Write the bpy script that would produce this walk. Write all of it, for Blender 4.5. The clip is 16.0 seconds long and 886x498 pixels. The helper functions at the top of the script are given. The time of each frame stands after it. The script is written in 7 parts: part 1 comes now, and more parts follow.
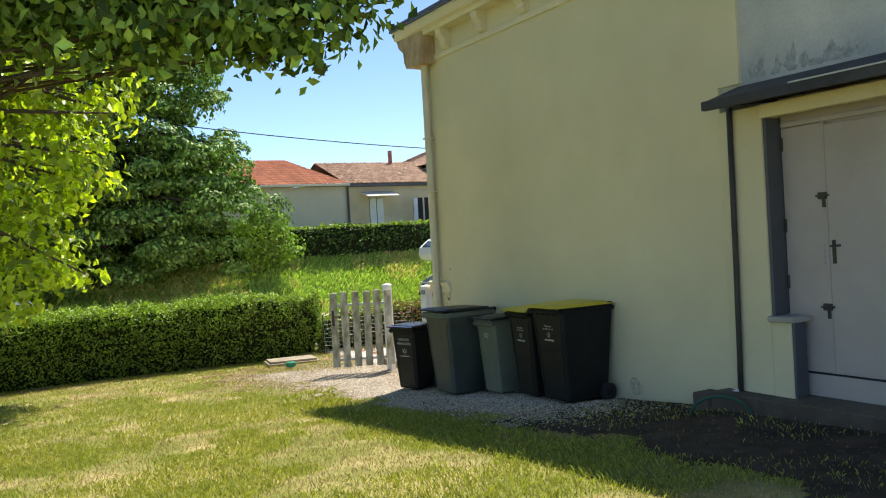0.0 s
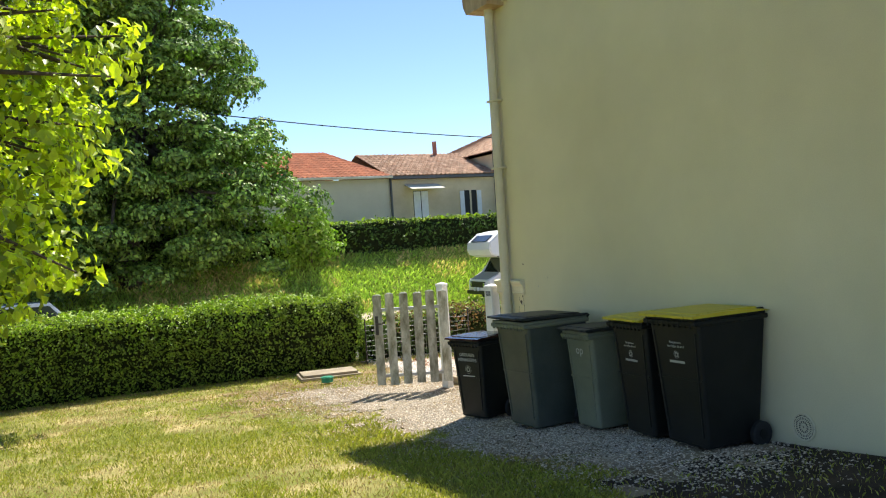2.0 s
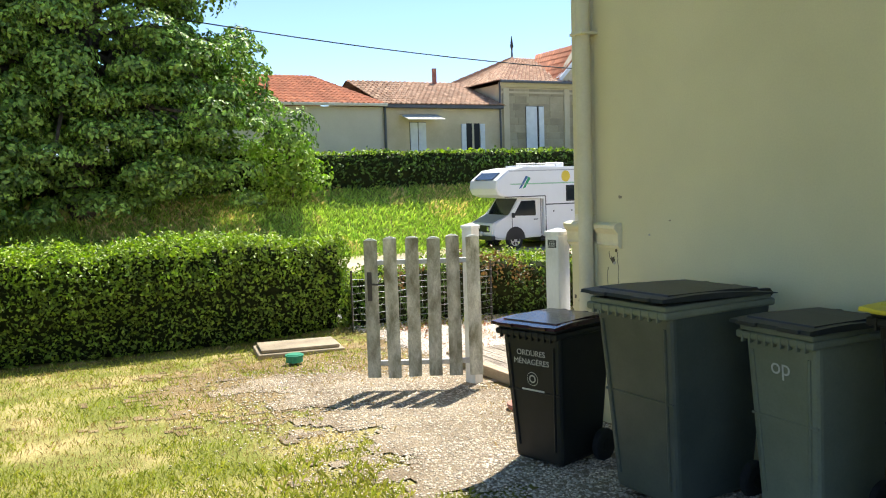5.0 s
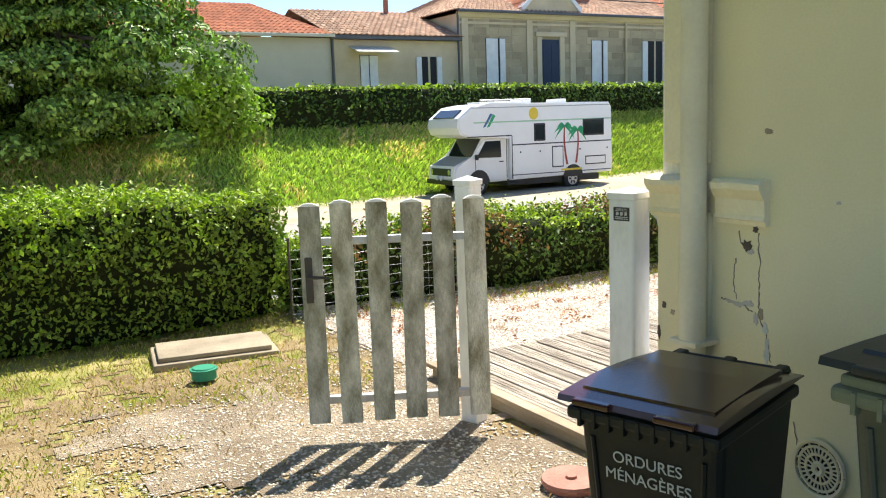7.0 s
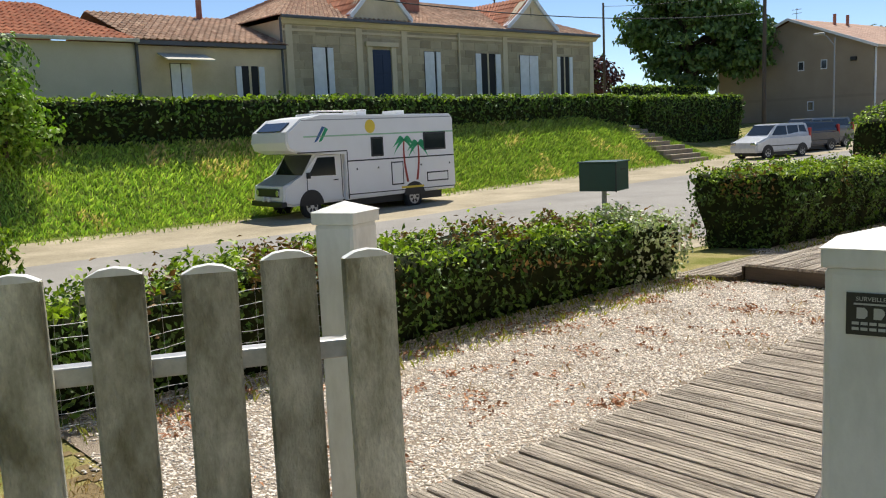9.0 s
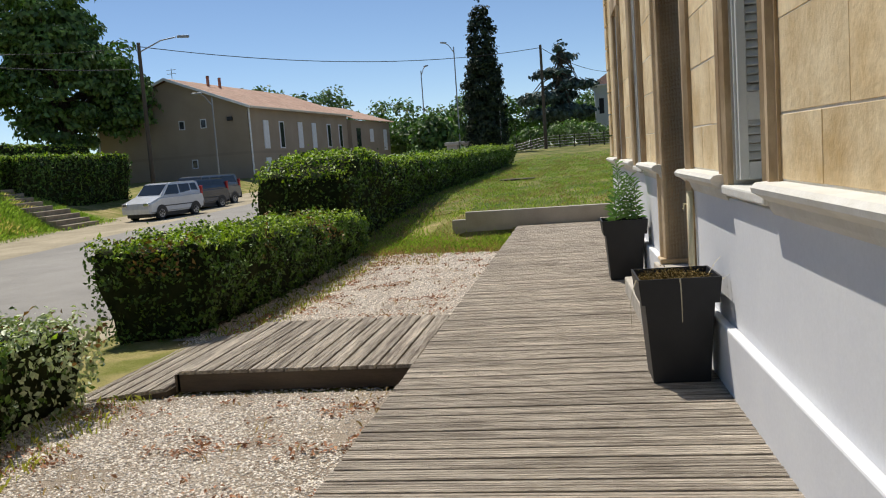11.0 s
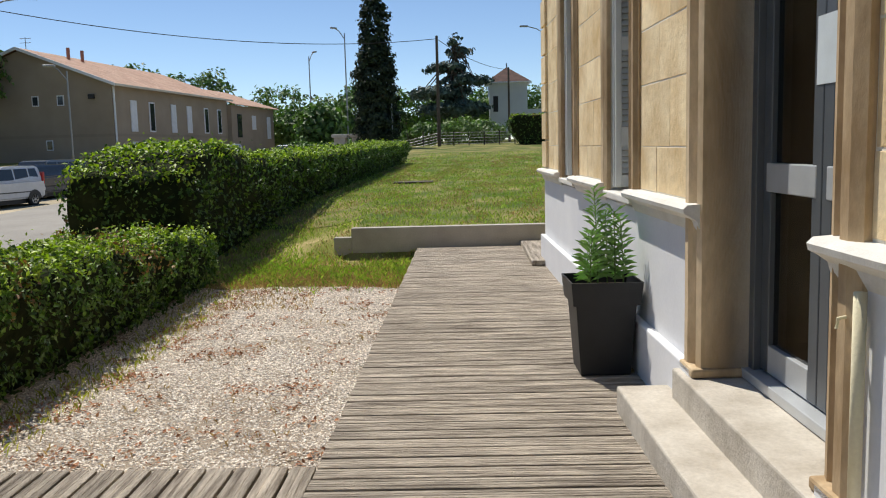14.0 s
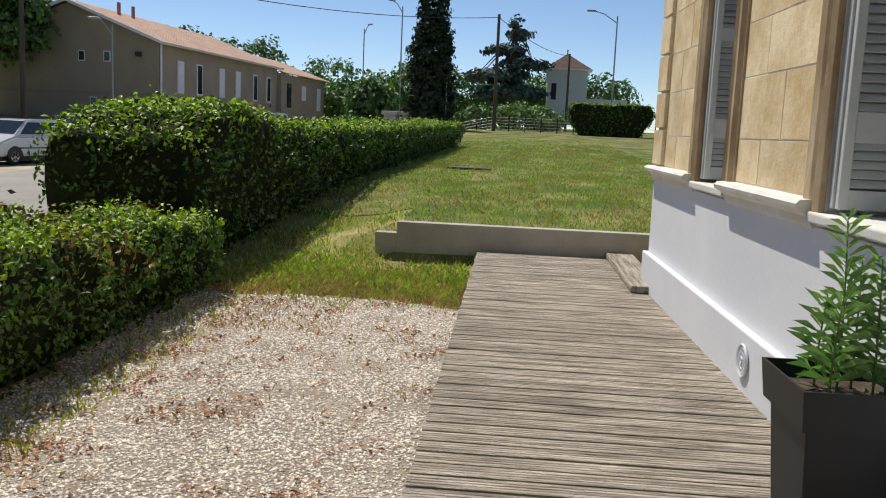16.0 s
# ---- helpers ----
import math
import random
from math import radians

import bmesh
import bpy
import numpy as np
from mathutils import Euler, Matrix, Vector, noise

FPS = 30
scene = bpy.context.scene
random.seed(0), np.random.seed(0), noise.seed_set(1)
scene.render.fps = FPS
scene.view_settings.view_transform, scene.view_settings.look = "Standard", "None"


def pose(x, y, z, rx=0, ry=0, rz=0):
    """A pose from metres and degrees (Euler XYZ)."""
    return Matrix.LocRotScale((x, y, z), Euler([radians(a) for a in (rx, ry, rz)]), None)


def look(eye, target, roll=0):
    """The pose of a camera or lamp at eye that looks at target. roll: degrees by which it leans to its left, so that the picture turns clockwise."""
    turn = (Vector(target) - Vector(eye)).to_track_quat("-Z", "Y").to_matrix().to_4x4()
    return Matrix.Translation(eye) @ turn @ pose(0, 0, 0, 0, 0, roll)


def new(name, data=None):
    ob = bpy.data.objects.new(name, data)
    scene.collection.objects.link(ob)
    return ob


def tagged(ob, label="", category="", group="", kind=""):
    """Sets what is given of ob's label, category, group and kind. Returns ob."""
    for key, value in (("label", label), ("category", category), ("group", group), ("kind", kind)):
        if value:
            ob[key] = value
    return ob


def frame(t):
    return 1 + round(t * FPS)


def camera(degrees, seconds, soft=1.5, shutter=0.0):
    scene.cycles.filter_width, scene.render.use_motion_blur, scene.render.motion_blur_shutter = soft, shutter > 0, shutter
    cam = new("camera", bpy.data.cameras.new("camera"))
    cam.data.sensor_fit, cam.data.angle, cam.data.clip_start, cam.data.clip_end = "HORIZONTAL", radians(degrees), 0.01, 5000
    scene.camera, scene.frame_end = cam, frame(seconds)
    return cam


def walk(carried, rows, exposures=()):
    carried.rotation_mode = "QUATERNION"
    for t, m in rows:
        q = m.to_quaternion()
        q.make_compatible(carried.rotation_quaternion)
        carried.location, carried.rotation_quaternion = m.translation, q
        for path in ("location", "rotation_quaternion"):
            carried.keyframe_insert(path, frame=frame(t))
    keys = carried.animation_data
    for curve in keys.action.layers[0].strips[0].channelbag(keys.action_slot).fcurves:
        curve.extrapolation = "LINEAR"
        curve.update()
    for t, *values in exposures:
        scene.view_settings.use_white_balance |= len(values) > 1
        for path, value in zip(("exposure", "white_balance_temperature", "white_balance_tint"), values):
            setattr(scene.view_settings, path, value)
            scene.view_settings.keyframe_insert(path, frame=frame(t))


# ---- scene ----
cam = camera(54.7, 16.0, 1.1)
METRES, EYE, TILT, LEAN, TURN = 21.4, 1.5, 0.0, 0.0, -29.0
ROWS = [
    (0.0, 0.0, 0.0, 0.0, -0.04, -0.68, 3.32),
    (0.5, -0.003, 0.032, -0.0012, 0.16, -0.93, 2.79),
    (1.0, -0.009, 0.0606, -0.0027, 0.86, -0.59, 3.1),
    (1.5, -0.012, 0.0925, -0.0031, 2.58, -0.2, 3.5),
    (2.0, -0.0161, 0.1198, -0.0042, 2.76, -0.69, 3.74),
    (2.5, -0.019, 0.1503, -0.0058, 2.9, -1.06, 3.05),
    (3.0, -0.0241, 0.1804, -0.0088, 3.46, -1.62, 3.42),
    (3.5, -0.0283, 0.2128, -0.0094, 3.46, -2.7, 2.58),
    (4.0, -0.0339, 0.2431, -0.0111, 3.05, -3.03, 1.63),
    (4.5, -0.0391, 0.2758, -0.0128, 2.59, -3.7, 1.74),
    (7.0, -0.0562, 0.4398, -0.0171, -1.24, -8.56, 2.01),
    (7.5, -0.0598, 0.4717, -0.018, -2.14, -9.58, 3.29),
    (8.0, -0.0607, 0.5047, -0.0202, -3.29, -8.96, 2.5),
    (8.5, -0.0606, 0.5373, -0.0225, -7.37, -8.52, 2.77),
    (9.0, -0.0558, 0.568, -0.0245, -12.78, -7.76, 2.45),
    (9.5, -0.0487, 0.6033, -0.0271, -23.1, -6.05, 3.17),
    (10.0, -0.0353, 0.6317, -0.0281, -36.49, -4.88, 4.17),
    (12.5, 0.0671, 0.7246, -0.0167, -57.9, -8.31, 2.36),
    (13.0, 0.0927, 0.7425, -0.0167, -57.54, -8.41, 1.55),
    (13.5, 0.1163, 0.7602, -0.0173, -58.75, -8.15, 1.44),
    (14.0, 0.1431, 0.7793, -0.0178, -59.54, -6.96, 1.51),
    (14.5, 0.1688, 0.7989, -0.018, -60.99, -6.21, 1.87),
    (15.0, 0.1959, 0.8188, -0.0193, -61.13, -7.39, 0.84),
    (15.5, 0.2199, 0.8387, -0.0203, -60.2, -8.12, -0.76),
    (16.0, 0.2427, 0.8565, -0.0209, -56.29, -8.05, -2.5),
]
walk(cam, [(t, pose(0, 0, EYE, TILT, LEAN, TURN) @ pose(METRES * x, METRES * y, METRES * z, 90 + pitch, roll, yaw)) for t, x, y, z, yaw, pitch, roll in ROWS],
     [(0.0, 0.92), (0.5, 0.95), (1.5, 0.74), (2.0, 1.02), (3.0, 1.12), (4.5, 1.22), (7.0, 1.27), (8.5, 0.54), (9.0, 0.32), (9.5, 0.18), (10.0, 0.08), (12.5, -0.04), (13.5, 0.14), (16.0, 0.05)])

# ---- light ----
SUN = Vector((0.455, 0.345, 1.0)).normalized()
world = bpy.data.worlds.new("world")
scene.world = world
world.use_nodes = True
wn = world.node_tree
sky = wn.nodes.new("ShaderNodeTexSky")
sky.sky_type = "NISHITA"
sky.sun_disc = False
sky.sun_elevation = math.asin(SUN.z)
sky.sun_rotation = math.atan2(SUN.x, SUN.y)
sky.altitude = 1200.0
sky.air_density, sky.dust_density, sky.ozone_density = 0.8, 0.0, 3.0
wn.links.new(sky.outputs["Color"], wn.nodes["Background"].inputs["Color"])
wn.nodes["Background"].inputs["Strength"].default_value = 0.11
sun = new("sun", bpy.data.lights.new("sun", "SUN"))
sun.data.energy, sun.data.angle, sun.data.color = 4.4, radians(0.5), (1.0, 0.95, 0.86)
sun.matrix_world = look((0, 0, 60), Vector((0, 0, 60)) - SUN)

# ---- materials ----


def mat(name, c1, c2, scale=3.0, rough=0.75, bump=0.15, fine=60.0, metal=0.0, vary=0.0, island=False, mix=0.5, stretch=(1, 1, 1), spec=0.5, grain=0.25, trans=None):
    """A rough natural surface: two colours mixed by broad stains, a fine grain, and relief."""
    m = bpy.data.materials.new(name)
    m.use_nodes = True
    nt = m.node_tree
    b = nt.nodes["Principled BSDF"]
    tc = nt.nodes.new("ShaderNodeTexCoord")
    mp = nt.nodes.new("ShaderNodeMapping")
    mp.inputs["Scale"].default_value = stretch
    nt.links.new(tc.outputs["Object"], mp.inputs["Vector"])
    oi = nt.nodes.new("ShaderNodeObjectInfo")
    geo = nt.nodes.new("ShaderNodeNewGeometry")
    rnd = geo.outputs["Random Per Island"] if island else oi.outputs["Random"]
    shift = nt.nodes.new("ShaderNodeVectorMath")
    shift.operation = "MULTIPLY_ADD"
    nt.links.new(rnd, shift.inputs[0])
    shift.inputs[1].default_value = (37.0, 19.0, 11.0) if vary else (0, 0, 0)
    nt.links.new(mp.outputs["Vector"], shift.inputs[2])
    n1 = nt.nodes.new("ShaderNodeTexNoise")
    n1.inputs["Scale"].default_value, n1.inputs["Detail"].default_value, n1.inputs["Roughness"].default_value = scale, 5, 0.6
    nt.links.new(shift.outputs[0], n1.inputs["Vector"])
    ramp = nt.nodes.new("ShaderNodeValToRGB")
    ramp.color_ramp.elements[0].position, ramp.color_ramp.elements[1].position = mix - 0.17, mix + 0.17
    ramp.color_ramp.elements[0].color, ramp.color_ramp.elements[1].color = (*c1, 1), (*c2, 1)
    nt.links.new(n1.outputs["Fac"], ramp.inputs["Fac"])
    n2 = nt.nodes.new("ShaderNodeTexNoise")
    n2.inputs["Scale"].default_value, n2.inputs["Detail"].default_value, n2.inputs["Roughness"].default_value = fine, 4, 0.65
    nt.links.new(shift.outputs[0], n2.inputs["Vector"])
    # grain and piece-to-piece variation act on the value
    hsv = nt.nodes.new("ShaderNodeHueSaturation")
    gr = nt.nodes.new("ShaderNodeMath")
    gr.operation = "MULTIPLY_ADD"
    nt.links.new(n2.outputs["Fac"], gr.inputs[0])
    gr.inputs[1].default_value, gr.inputs[2].default_value = grain * 2, 1 - grain
    va = nt.nodes.new("ShaderNodeMath")
    va.operation = "MULTIPLY_ADD"
    nt.links.new(rnd, va.inputs[0])
    va.inputs[1].default_value, va.inputs[2].default_value = vary, 1 - vary / 2
    mu = nt.nodes.new("ShaderNodeMath")
    mu.operation = "MULTIPLY"
    nt.links.new(gr.outputs[0], mu.inputs[0])
    nt.links.new(va.outputs[0], mu.inputs[1])
    nt.links.new(mu.outputs[0], hsv.inputs["Value"])
    nt.links.new(ramp.outputs["Color"], hsv.inputs["Color"])
    nt.links.new(hsv.outputs["Color"], b.inputs["Base Color"])
    b.inputs["Roughness"].default_value, b.inputs["Metallic"].default_value = rough, metal
    b.inputs["Specular IOR Level"].default_value = spec
    if bump:
        bp = nt.nodes.new("ShaderNodeBump")
        bp.inputs["Strength"].default_value, bp.inputs["Distance"].default_value = min(1, bump), 0.02
        nt.links.new(n2.outputs["Fac"], bp.inputs["Height"])
        nt.links.new(bp.outputs["Normal"], b.inputs["Normal"])
    if trans:
        tl = nt.nodes.new("ShaderNodeBsdfTranslucent")
        tint = nt.nodes.new("ShaderNodeMix")
        tint.data_type, tint.blend_type = "RGBA", "MULTIPLY"
        tint.inputs["Factor"].default_value = 1.0
        nt.links.new(hsv.outputs["Color"], tint.inputs["A"])
        tint.inputs["B"].default_value = (*trans, 1)
        nt.links.new(tint.outputs["Result"], tl.inputs["Color"])
        ms = nt.nodes.new("ShaderNodeAddShader")
        nt.links.new(b.outputs[0], ms.inputs[0])
        nt.links.new(tl.outputs[0], ms.inputs[1])
        nt.links.new(ms.outputs[0], nt.nodes["Material Output"].inputs["Surface"])
    return m


def plain(name, c, rough=0.5, metal=0.0, spec=0.5, coat=0.0):
    m = mat(name, [v * 0.92 for v in c], [min(1, v * 1.06) for v in c], 4, rough, 0.03, 120, metal, spec=spec, grain=0.06)
    m.node_tree.nodes["Principled BSDF"].inputs["Coat Weight"].default_value = coat
    return m


def glass(name, tint=(0.6, 0.65, 0.66), rough=0.02):
    m = bpy.data.materials.new(name)
    m.use_nodes = True
    b = m.node_tree.nodes["Principled BSDF"]
    b.inputs["Base Color"].default_value = (*tint, 1)
    b.inputs["Roughness"].default_value = rough
    b.inputs["Transmission Weight"].default_value = 1.0
    b.inputs["IOR"].default_value = 1.45
    return m


M = dict(
    lawn=mat("lawn", (0.185, 0.195, 0.045), (0.50, 0.39, 0.19), 1.4, 0.95, 0.8, 45, mix=0.58, grain=0.5, spec=0.1),
    meadow=mat("meadow", (0.17, 0.22, 0.045), (0.34, 0.31, 0.11), 0.35, 0.95, 0.9, 18, mix=0.58, grain=0.5, spec=0.1),
    east_lawn=mat("east_lawn", (0.075, 0.12, 0.025), (0.33, 0.265, 0.115), 0.8, 0.95, 0.8, 30, mix=0.54, grain=0.6, spec=0.1),
    straw=mat("straw", (0.19, 0.135, 0.07), (0.33, 0.25, 0.13), 2.2, 0.95, 0.8, 60, grain=0.5, spec=0.1),
    blade=mat("grass_blade", (0.175, 0.215, 0.034), (0.38, 0.335, 0.10), 0.9, 0.6, 0, 30, vary=0.8, island=True, mix=0.55, trans=(0.6, 0.62, 0.2), spec=0.2),
    dry_blade=mat("dry_grass_blade", (0.31, 0.215, 0.10), (0.48, 0.365, 0.20), 2, 0.8, 0, 30, vary=0.6, island=True, trans=(0.3, 0.3, 0.15), spec=0.15),
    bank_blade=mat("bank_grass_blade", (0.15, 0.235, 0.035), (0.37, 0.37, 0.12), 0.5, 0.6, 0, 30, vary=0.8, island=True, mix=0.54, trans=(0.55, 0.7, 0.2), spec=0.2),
    # brighter copy of bank_blade, the sun on the western bank put into its colour
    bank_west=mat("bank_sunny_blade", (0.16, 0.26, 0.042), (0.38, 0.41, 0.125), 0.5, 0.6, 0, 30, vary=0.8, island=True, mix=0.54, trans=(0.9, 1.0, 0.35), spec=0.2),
    bank_dry=mat("bank_dry_blade", (0.36, 0.29, 0.12), (0.52, 0.44, 0.22), 2, 0.8, 0, 30, vary=0.6, island=True, trans=(0.9, 0.9, 0.5), spec=0.15),
    dry_leaf=mat("rust_weed", (0.34, 0.13, 0.06), (0.48, 0.27, 0.14), 3, 0.8, 0, 30, vary=0.7, island=True),
    gravel=mat("gravel_bed", (0.34, 0.265, 0.19), (0.56, 0.47, 0.37), 1.6, 0.95, 1.0, 110, grain=0.6, spec=0.2),
    stone=mat("gravel_stone", (0.62, 0.52, 0.415), (0.88, 0.82, 0.73), 1.1, 0.85, 0.2, 60, vary=0.85, island=True, grain=0.25),
    # darker than the yard gravel: soil, plus wall shade put into the colour
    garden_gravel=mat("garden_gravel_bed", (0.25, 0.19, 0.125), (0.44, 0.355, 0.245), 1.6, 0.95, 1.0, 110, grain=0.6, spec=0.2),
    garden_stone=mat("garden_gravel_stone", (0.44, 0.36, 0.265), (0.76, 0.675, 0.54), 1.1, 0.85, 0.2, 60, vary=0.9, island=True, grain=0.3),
    asphalt=mat("asphalt", (0.26, 0.24, 0.21), (0.34, 0.315, 0.275), 0.5, 0.9, 0.4, 80, grain=0.2),
    dirt=mat("dirt", (0.33, 0.28, 0.19), (0.52, 0.44, 0.31), 0.5, 0.95, 0.6, 22, grain=0.4, spec=0.2),
    cream=mat("cream_render", (0.645, 0.585, 0.37), (0.77, 0.695, 0.45), 0.45, 0.9, 0.12, 90, mix=0.46, grain=0.08),
    cream_trim=mat("cream_trim", (0.70, 0.63, 0.42), (0.78, 0.71, 0.50), 1.5, 0.8, 0.15, 50, grain=0.12),
    old_wall=mat("old_wall", (0.42, 0.44, 0.43), (0.60, 0.60, 0.56), 1.2, 0.9, 0.2, 40, grain=0.2),
    white=mat("white_wall", (0.72, 0.72, 0.74), (0.80, 0.80, 0.80), 0.8, 0.85, 0.05, 45, grain=0.07),
    lime=mat("limestone", (0.60, 0.405, 0.175), (0.88, 0.71, 0.445), 2.2, 0.9, 0.26, 20, vary=0.2, mix=0.44, grain=0.22),
    lime_trim=mat("limestone_trim", (0.33, 0.215, 0.105), (0.75, 0.59, 0.38), 2.0, 0.85, 0.16, 30, mix=0.575, stretch=(1, 1, 0.4), grain=0.28),
    cap=mat("sill_stone", (0.66, 0.63, 0.56), (0.76, 0.74, 0.69), 4, 0.8, 0.2, 60, grain=0.12),
    step=mat("step_stone", (0.42, 0.37, 0.30), (0.60, 0.55, 0.47), 3.5, 0.85, 0.3, 40, grain=0.25),
    deck=mat("deck_board", (0.21, 0.172, 0.132), (0.68, 0.59, 0.475), 2.1, 0.8, 0.9, 18, vary=0.27, stretch=(11, 0.9, 11), grain=0.6, spec=0.25),
    deck_x=mat("ramp_board", (0.20, 0.165, 0.128), (0.66, 0.575, 0.465), 2.1, 0.8, 0.9, 18, vary=0.3, stretch=(0.9, 11, 11), grain=0.55, spec=0.25),
    # timber under the boards, darkened: the overhang's shade is in the colour
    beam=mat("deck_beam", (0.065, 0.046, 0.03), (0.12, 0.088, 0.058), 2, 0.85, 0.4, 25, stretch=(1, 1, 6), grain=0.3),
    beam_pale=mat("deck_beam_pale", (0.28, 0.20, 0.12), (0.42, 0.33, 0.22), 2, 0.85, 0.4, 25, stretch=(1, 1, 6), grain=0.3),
    picket=mat("weathered_picket", (0.20, 0.185, 0.115), (0.62, 0.60, 0.49), 6.0, 0.85, 0.6, 55, vary=0.3, stretch=(1.7, 1.7, 0.75), mix=0.5, grain=0.4),
    post=mat("white_post", (0.46, 0.455, 0.40), (0.78, 0.78, 0.75), 5, 0.5, 0.1, 50, mix=0.34, stretch=(1, 1, 0.4), grain=0.1),
    metal=mat("galvanised", (0.40, 0.40, 0.38), (0.55, 0.54, 0.52), 6, 0.45, 0.1, 60, metal=0.7),
    iron=mat("dark_iron", (0.03, 0.028, 0.025), (0.07, 0.055, 0.04), 6, 0.6, 0.2, 60),
    bin_black=mat("bin_black", (0.008, 0.009, 0.009), (0.017, 0.018, 0.016), 2, 0.5, 0.08, 90, grain=0.15, spec=0.25),
    bin_grey=mat("bin_grey", (0.045, 0.055, 0.045), (0.09, 0.10, 0.08), 1.6, 0.5, 0.08, 70, grain=0.2),
    bin_pale=mat("bin_pale", (0.13, 0.145, 0.10), (0.20, 0.215, 0.155), 1.6, 0.6, 0.08, 70, grain=0.15),
    bin_dark=mat("bin_dark_grey", (0.015, 0.018, 0.018), (0.03, 0.033, 0.033), 2, 0.45, 0.08, 70, grain=0.15, spec=0.35),
    lid_brown=mat("lid_brown", (0.035, 0.010, 0.010), (0.055, 0.018, 0.017), 2, 0.16, 0.03, 60, grain=0.1),
    lid_yellow=mat("lid_yellow", (0.55, 0.43, 0.02), (0.66, 0.54, 0.04), 2, 0.45, 0.05, 60, grain=0.1),
    print_white=plain("print_white", (0.46, 0.46, 0.44), 0.7),
    rubber=plain("rubber", (0.02, 0.02, 0.02), 0.8),
    pot=mat("dark_planter", (0.011, 0.012, 0.014), (0.02, 0.021, 0.024), 2, 0.45, 0.04, 90, grain=0.1, spec=0.35),
    soil=mat("soil", (0.05, 0.035, 0.022), (0.11, 0.08, 0.05), 12, 0.95, 0.8, 70),
    bare_soil=mat("bare_soil", (0.045, 0.033, 0.022), (0.11, 0.08, 0.055), 2.5, 0.95, 0.8, 50, grain=0.5, spec=0.15),
    moss=mat("dry_moss", (0.17, 0.11, 0.03), (0.30, 0.22, 0.07), 14, 0.95, 0.8, 90, vary=0.5, island=True),
    dry=mat("dry_blade", (0.42, 0.36, 0.24), (0.58, 0.52, 0.38), 8, 0.8, 0.1, 60),
    # near-black: the shade inside a hedge is put into this colour
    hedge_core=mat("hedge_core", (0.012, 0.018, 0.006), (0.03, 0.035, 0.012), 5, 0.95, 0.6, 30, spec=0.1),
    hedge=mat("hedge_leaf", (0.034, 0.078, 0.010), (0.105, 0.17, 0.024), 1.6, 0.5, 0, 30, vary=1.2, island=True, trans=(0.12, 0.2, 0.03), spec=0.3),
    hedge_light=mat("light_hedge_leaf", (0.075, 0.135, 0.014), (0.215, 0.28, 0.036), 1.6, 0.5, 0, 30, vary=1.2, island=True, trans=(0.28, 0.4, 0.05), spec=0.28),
    # paler fresh green for hedge tops, with their sunlight put into the colour
    hedge_sunlit=mat("hedge_sunlit_leaf", (0.16, 0.235, 0.022), (0.30, 0.365, 0.05), 1.4, 0.5, 0, 30, vary=0.9, island=True, trans=(0.4, 0.5, 0.08), spec=0.28),
    hedge_rust=mat("hedge_leaf_rust", (0.15, 0.07, 0.025), (0.25, 0.165, 0.045), 1.5, 0.5, 0, 30, vary=1.0, island=True, trans=(0.15, 0.13, 0.04), spec=0.3),
    hedge_pale=mat("pale_leaf", (0.33, 0.38, 0.20), (0.50, 0.54, 0.34), 1.5, 0.5, 0, 30, vary=0.6, island=True, trans=(0.2, 0.25, 0.1)),
    leaf_dark=mat("dark_leaf", (0.052, 0.11, 0.016), (0.31, 0.43, 0.08), 0.7, 0.5, 0, 30, vary=1.4, spec=0.25, island=True, trans=(0.13, 0.22, 0.035)),
    litter=mat("leaf_litter", (0.09, 0.065, 0.04), (0.20, 0.15, 0.10), 3, 0.9, 0, 30, vary=0.8, island=True, spec=0.1),
    damp=mat("damp_stain", (0.27, 0.285, 0.275), (0.47, 0.48, 0.455), 14, 0.95, 0.1, 40, grain=0.3),
    crack=plain("crack_grey", (0.21, 0.19, 0.15), 0.9),
    leaf_shrub=mat("shrub_leaf", (0.15, 0.235, 0.03), (0.27, 0.34, 0.06), 0.8, 0.5, 0, 30, vary=0.9, spec=0.15, island=True, trans=(0.3, 0.45, 0.1)),
    leaf_bright=mat("bright_leaf", (0.135, 0.19, 0.016), (0.34, 0.375, 0.035), 0.8, 0.45, 0, 30, vary=1.2, island=True, trans=(0.95, 1.05, 0.18), spec=0.3),
    leaf_far=mat("far_leaf", (0.045, 0.095, 0.02), (0.12, 0.19, 0.04), 0.2, 0.6, 0, 10, vary=1.0, island=True, trans=(0.2, 0.3, 0.08)),
    leaf_far_pale=mat("far_leaf_pale", (0.10, 0.16, 0.04), (0.19, 0.26, 0.07), 0.15, 0.6, 0, 10, vary=0.8, island=True, trans=(0.2, 0.3, 0.08)),
    leaf_blue=mat("cedar_leaf", (0.04, 0.075, 0.055), (0.085, 0.13, 0.10), 0.15, 0.6, 0, 10, vary=0.8, island=True),
    leaf_red=mat("red_leaf", (0.07, 0.02, 0.018), (0.13, 0.045, 0.03), 0.2, 0.6, 0, 10, vary=0.8, island=True),
    cypress=mat("cypress_leaf", (0.010, 0.022, 0.007), (0.028, 0.05, 0.015), 0.3, 0.7, 0, 10, vary=0.8, island=True),
    bark=mat("bark", (0.05, 0.035, 0.022), (0.11, 0.085, 0.06), 6, 0.95, 0.8, 25, stretch=(1, 1, 0.3)),
    wood_pole=mat("pole_wood", (0.07, 0.055, 0.04), (0.13, 0.10, 0.075), 3, 0.9, 0.3, 30, stretch=(1, 1, 0.1)),
    house_stone=mat("house_stone", (0.54, 0.45, 0.30), (0.68, 0.58, 0.41), 0.8, 0.9, 0.2, 20, grain=0.15),
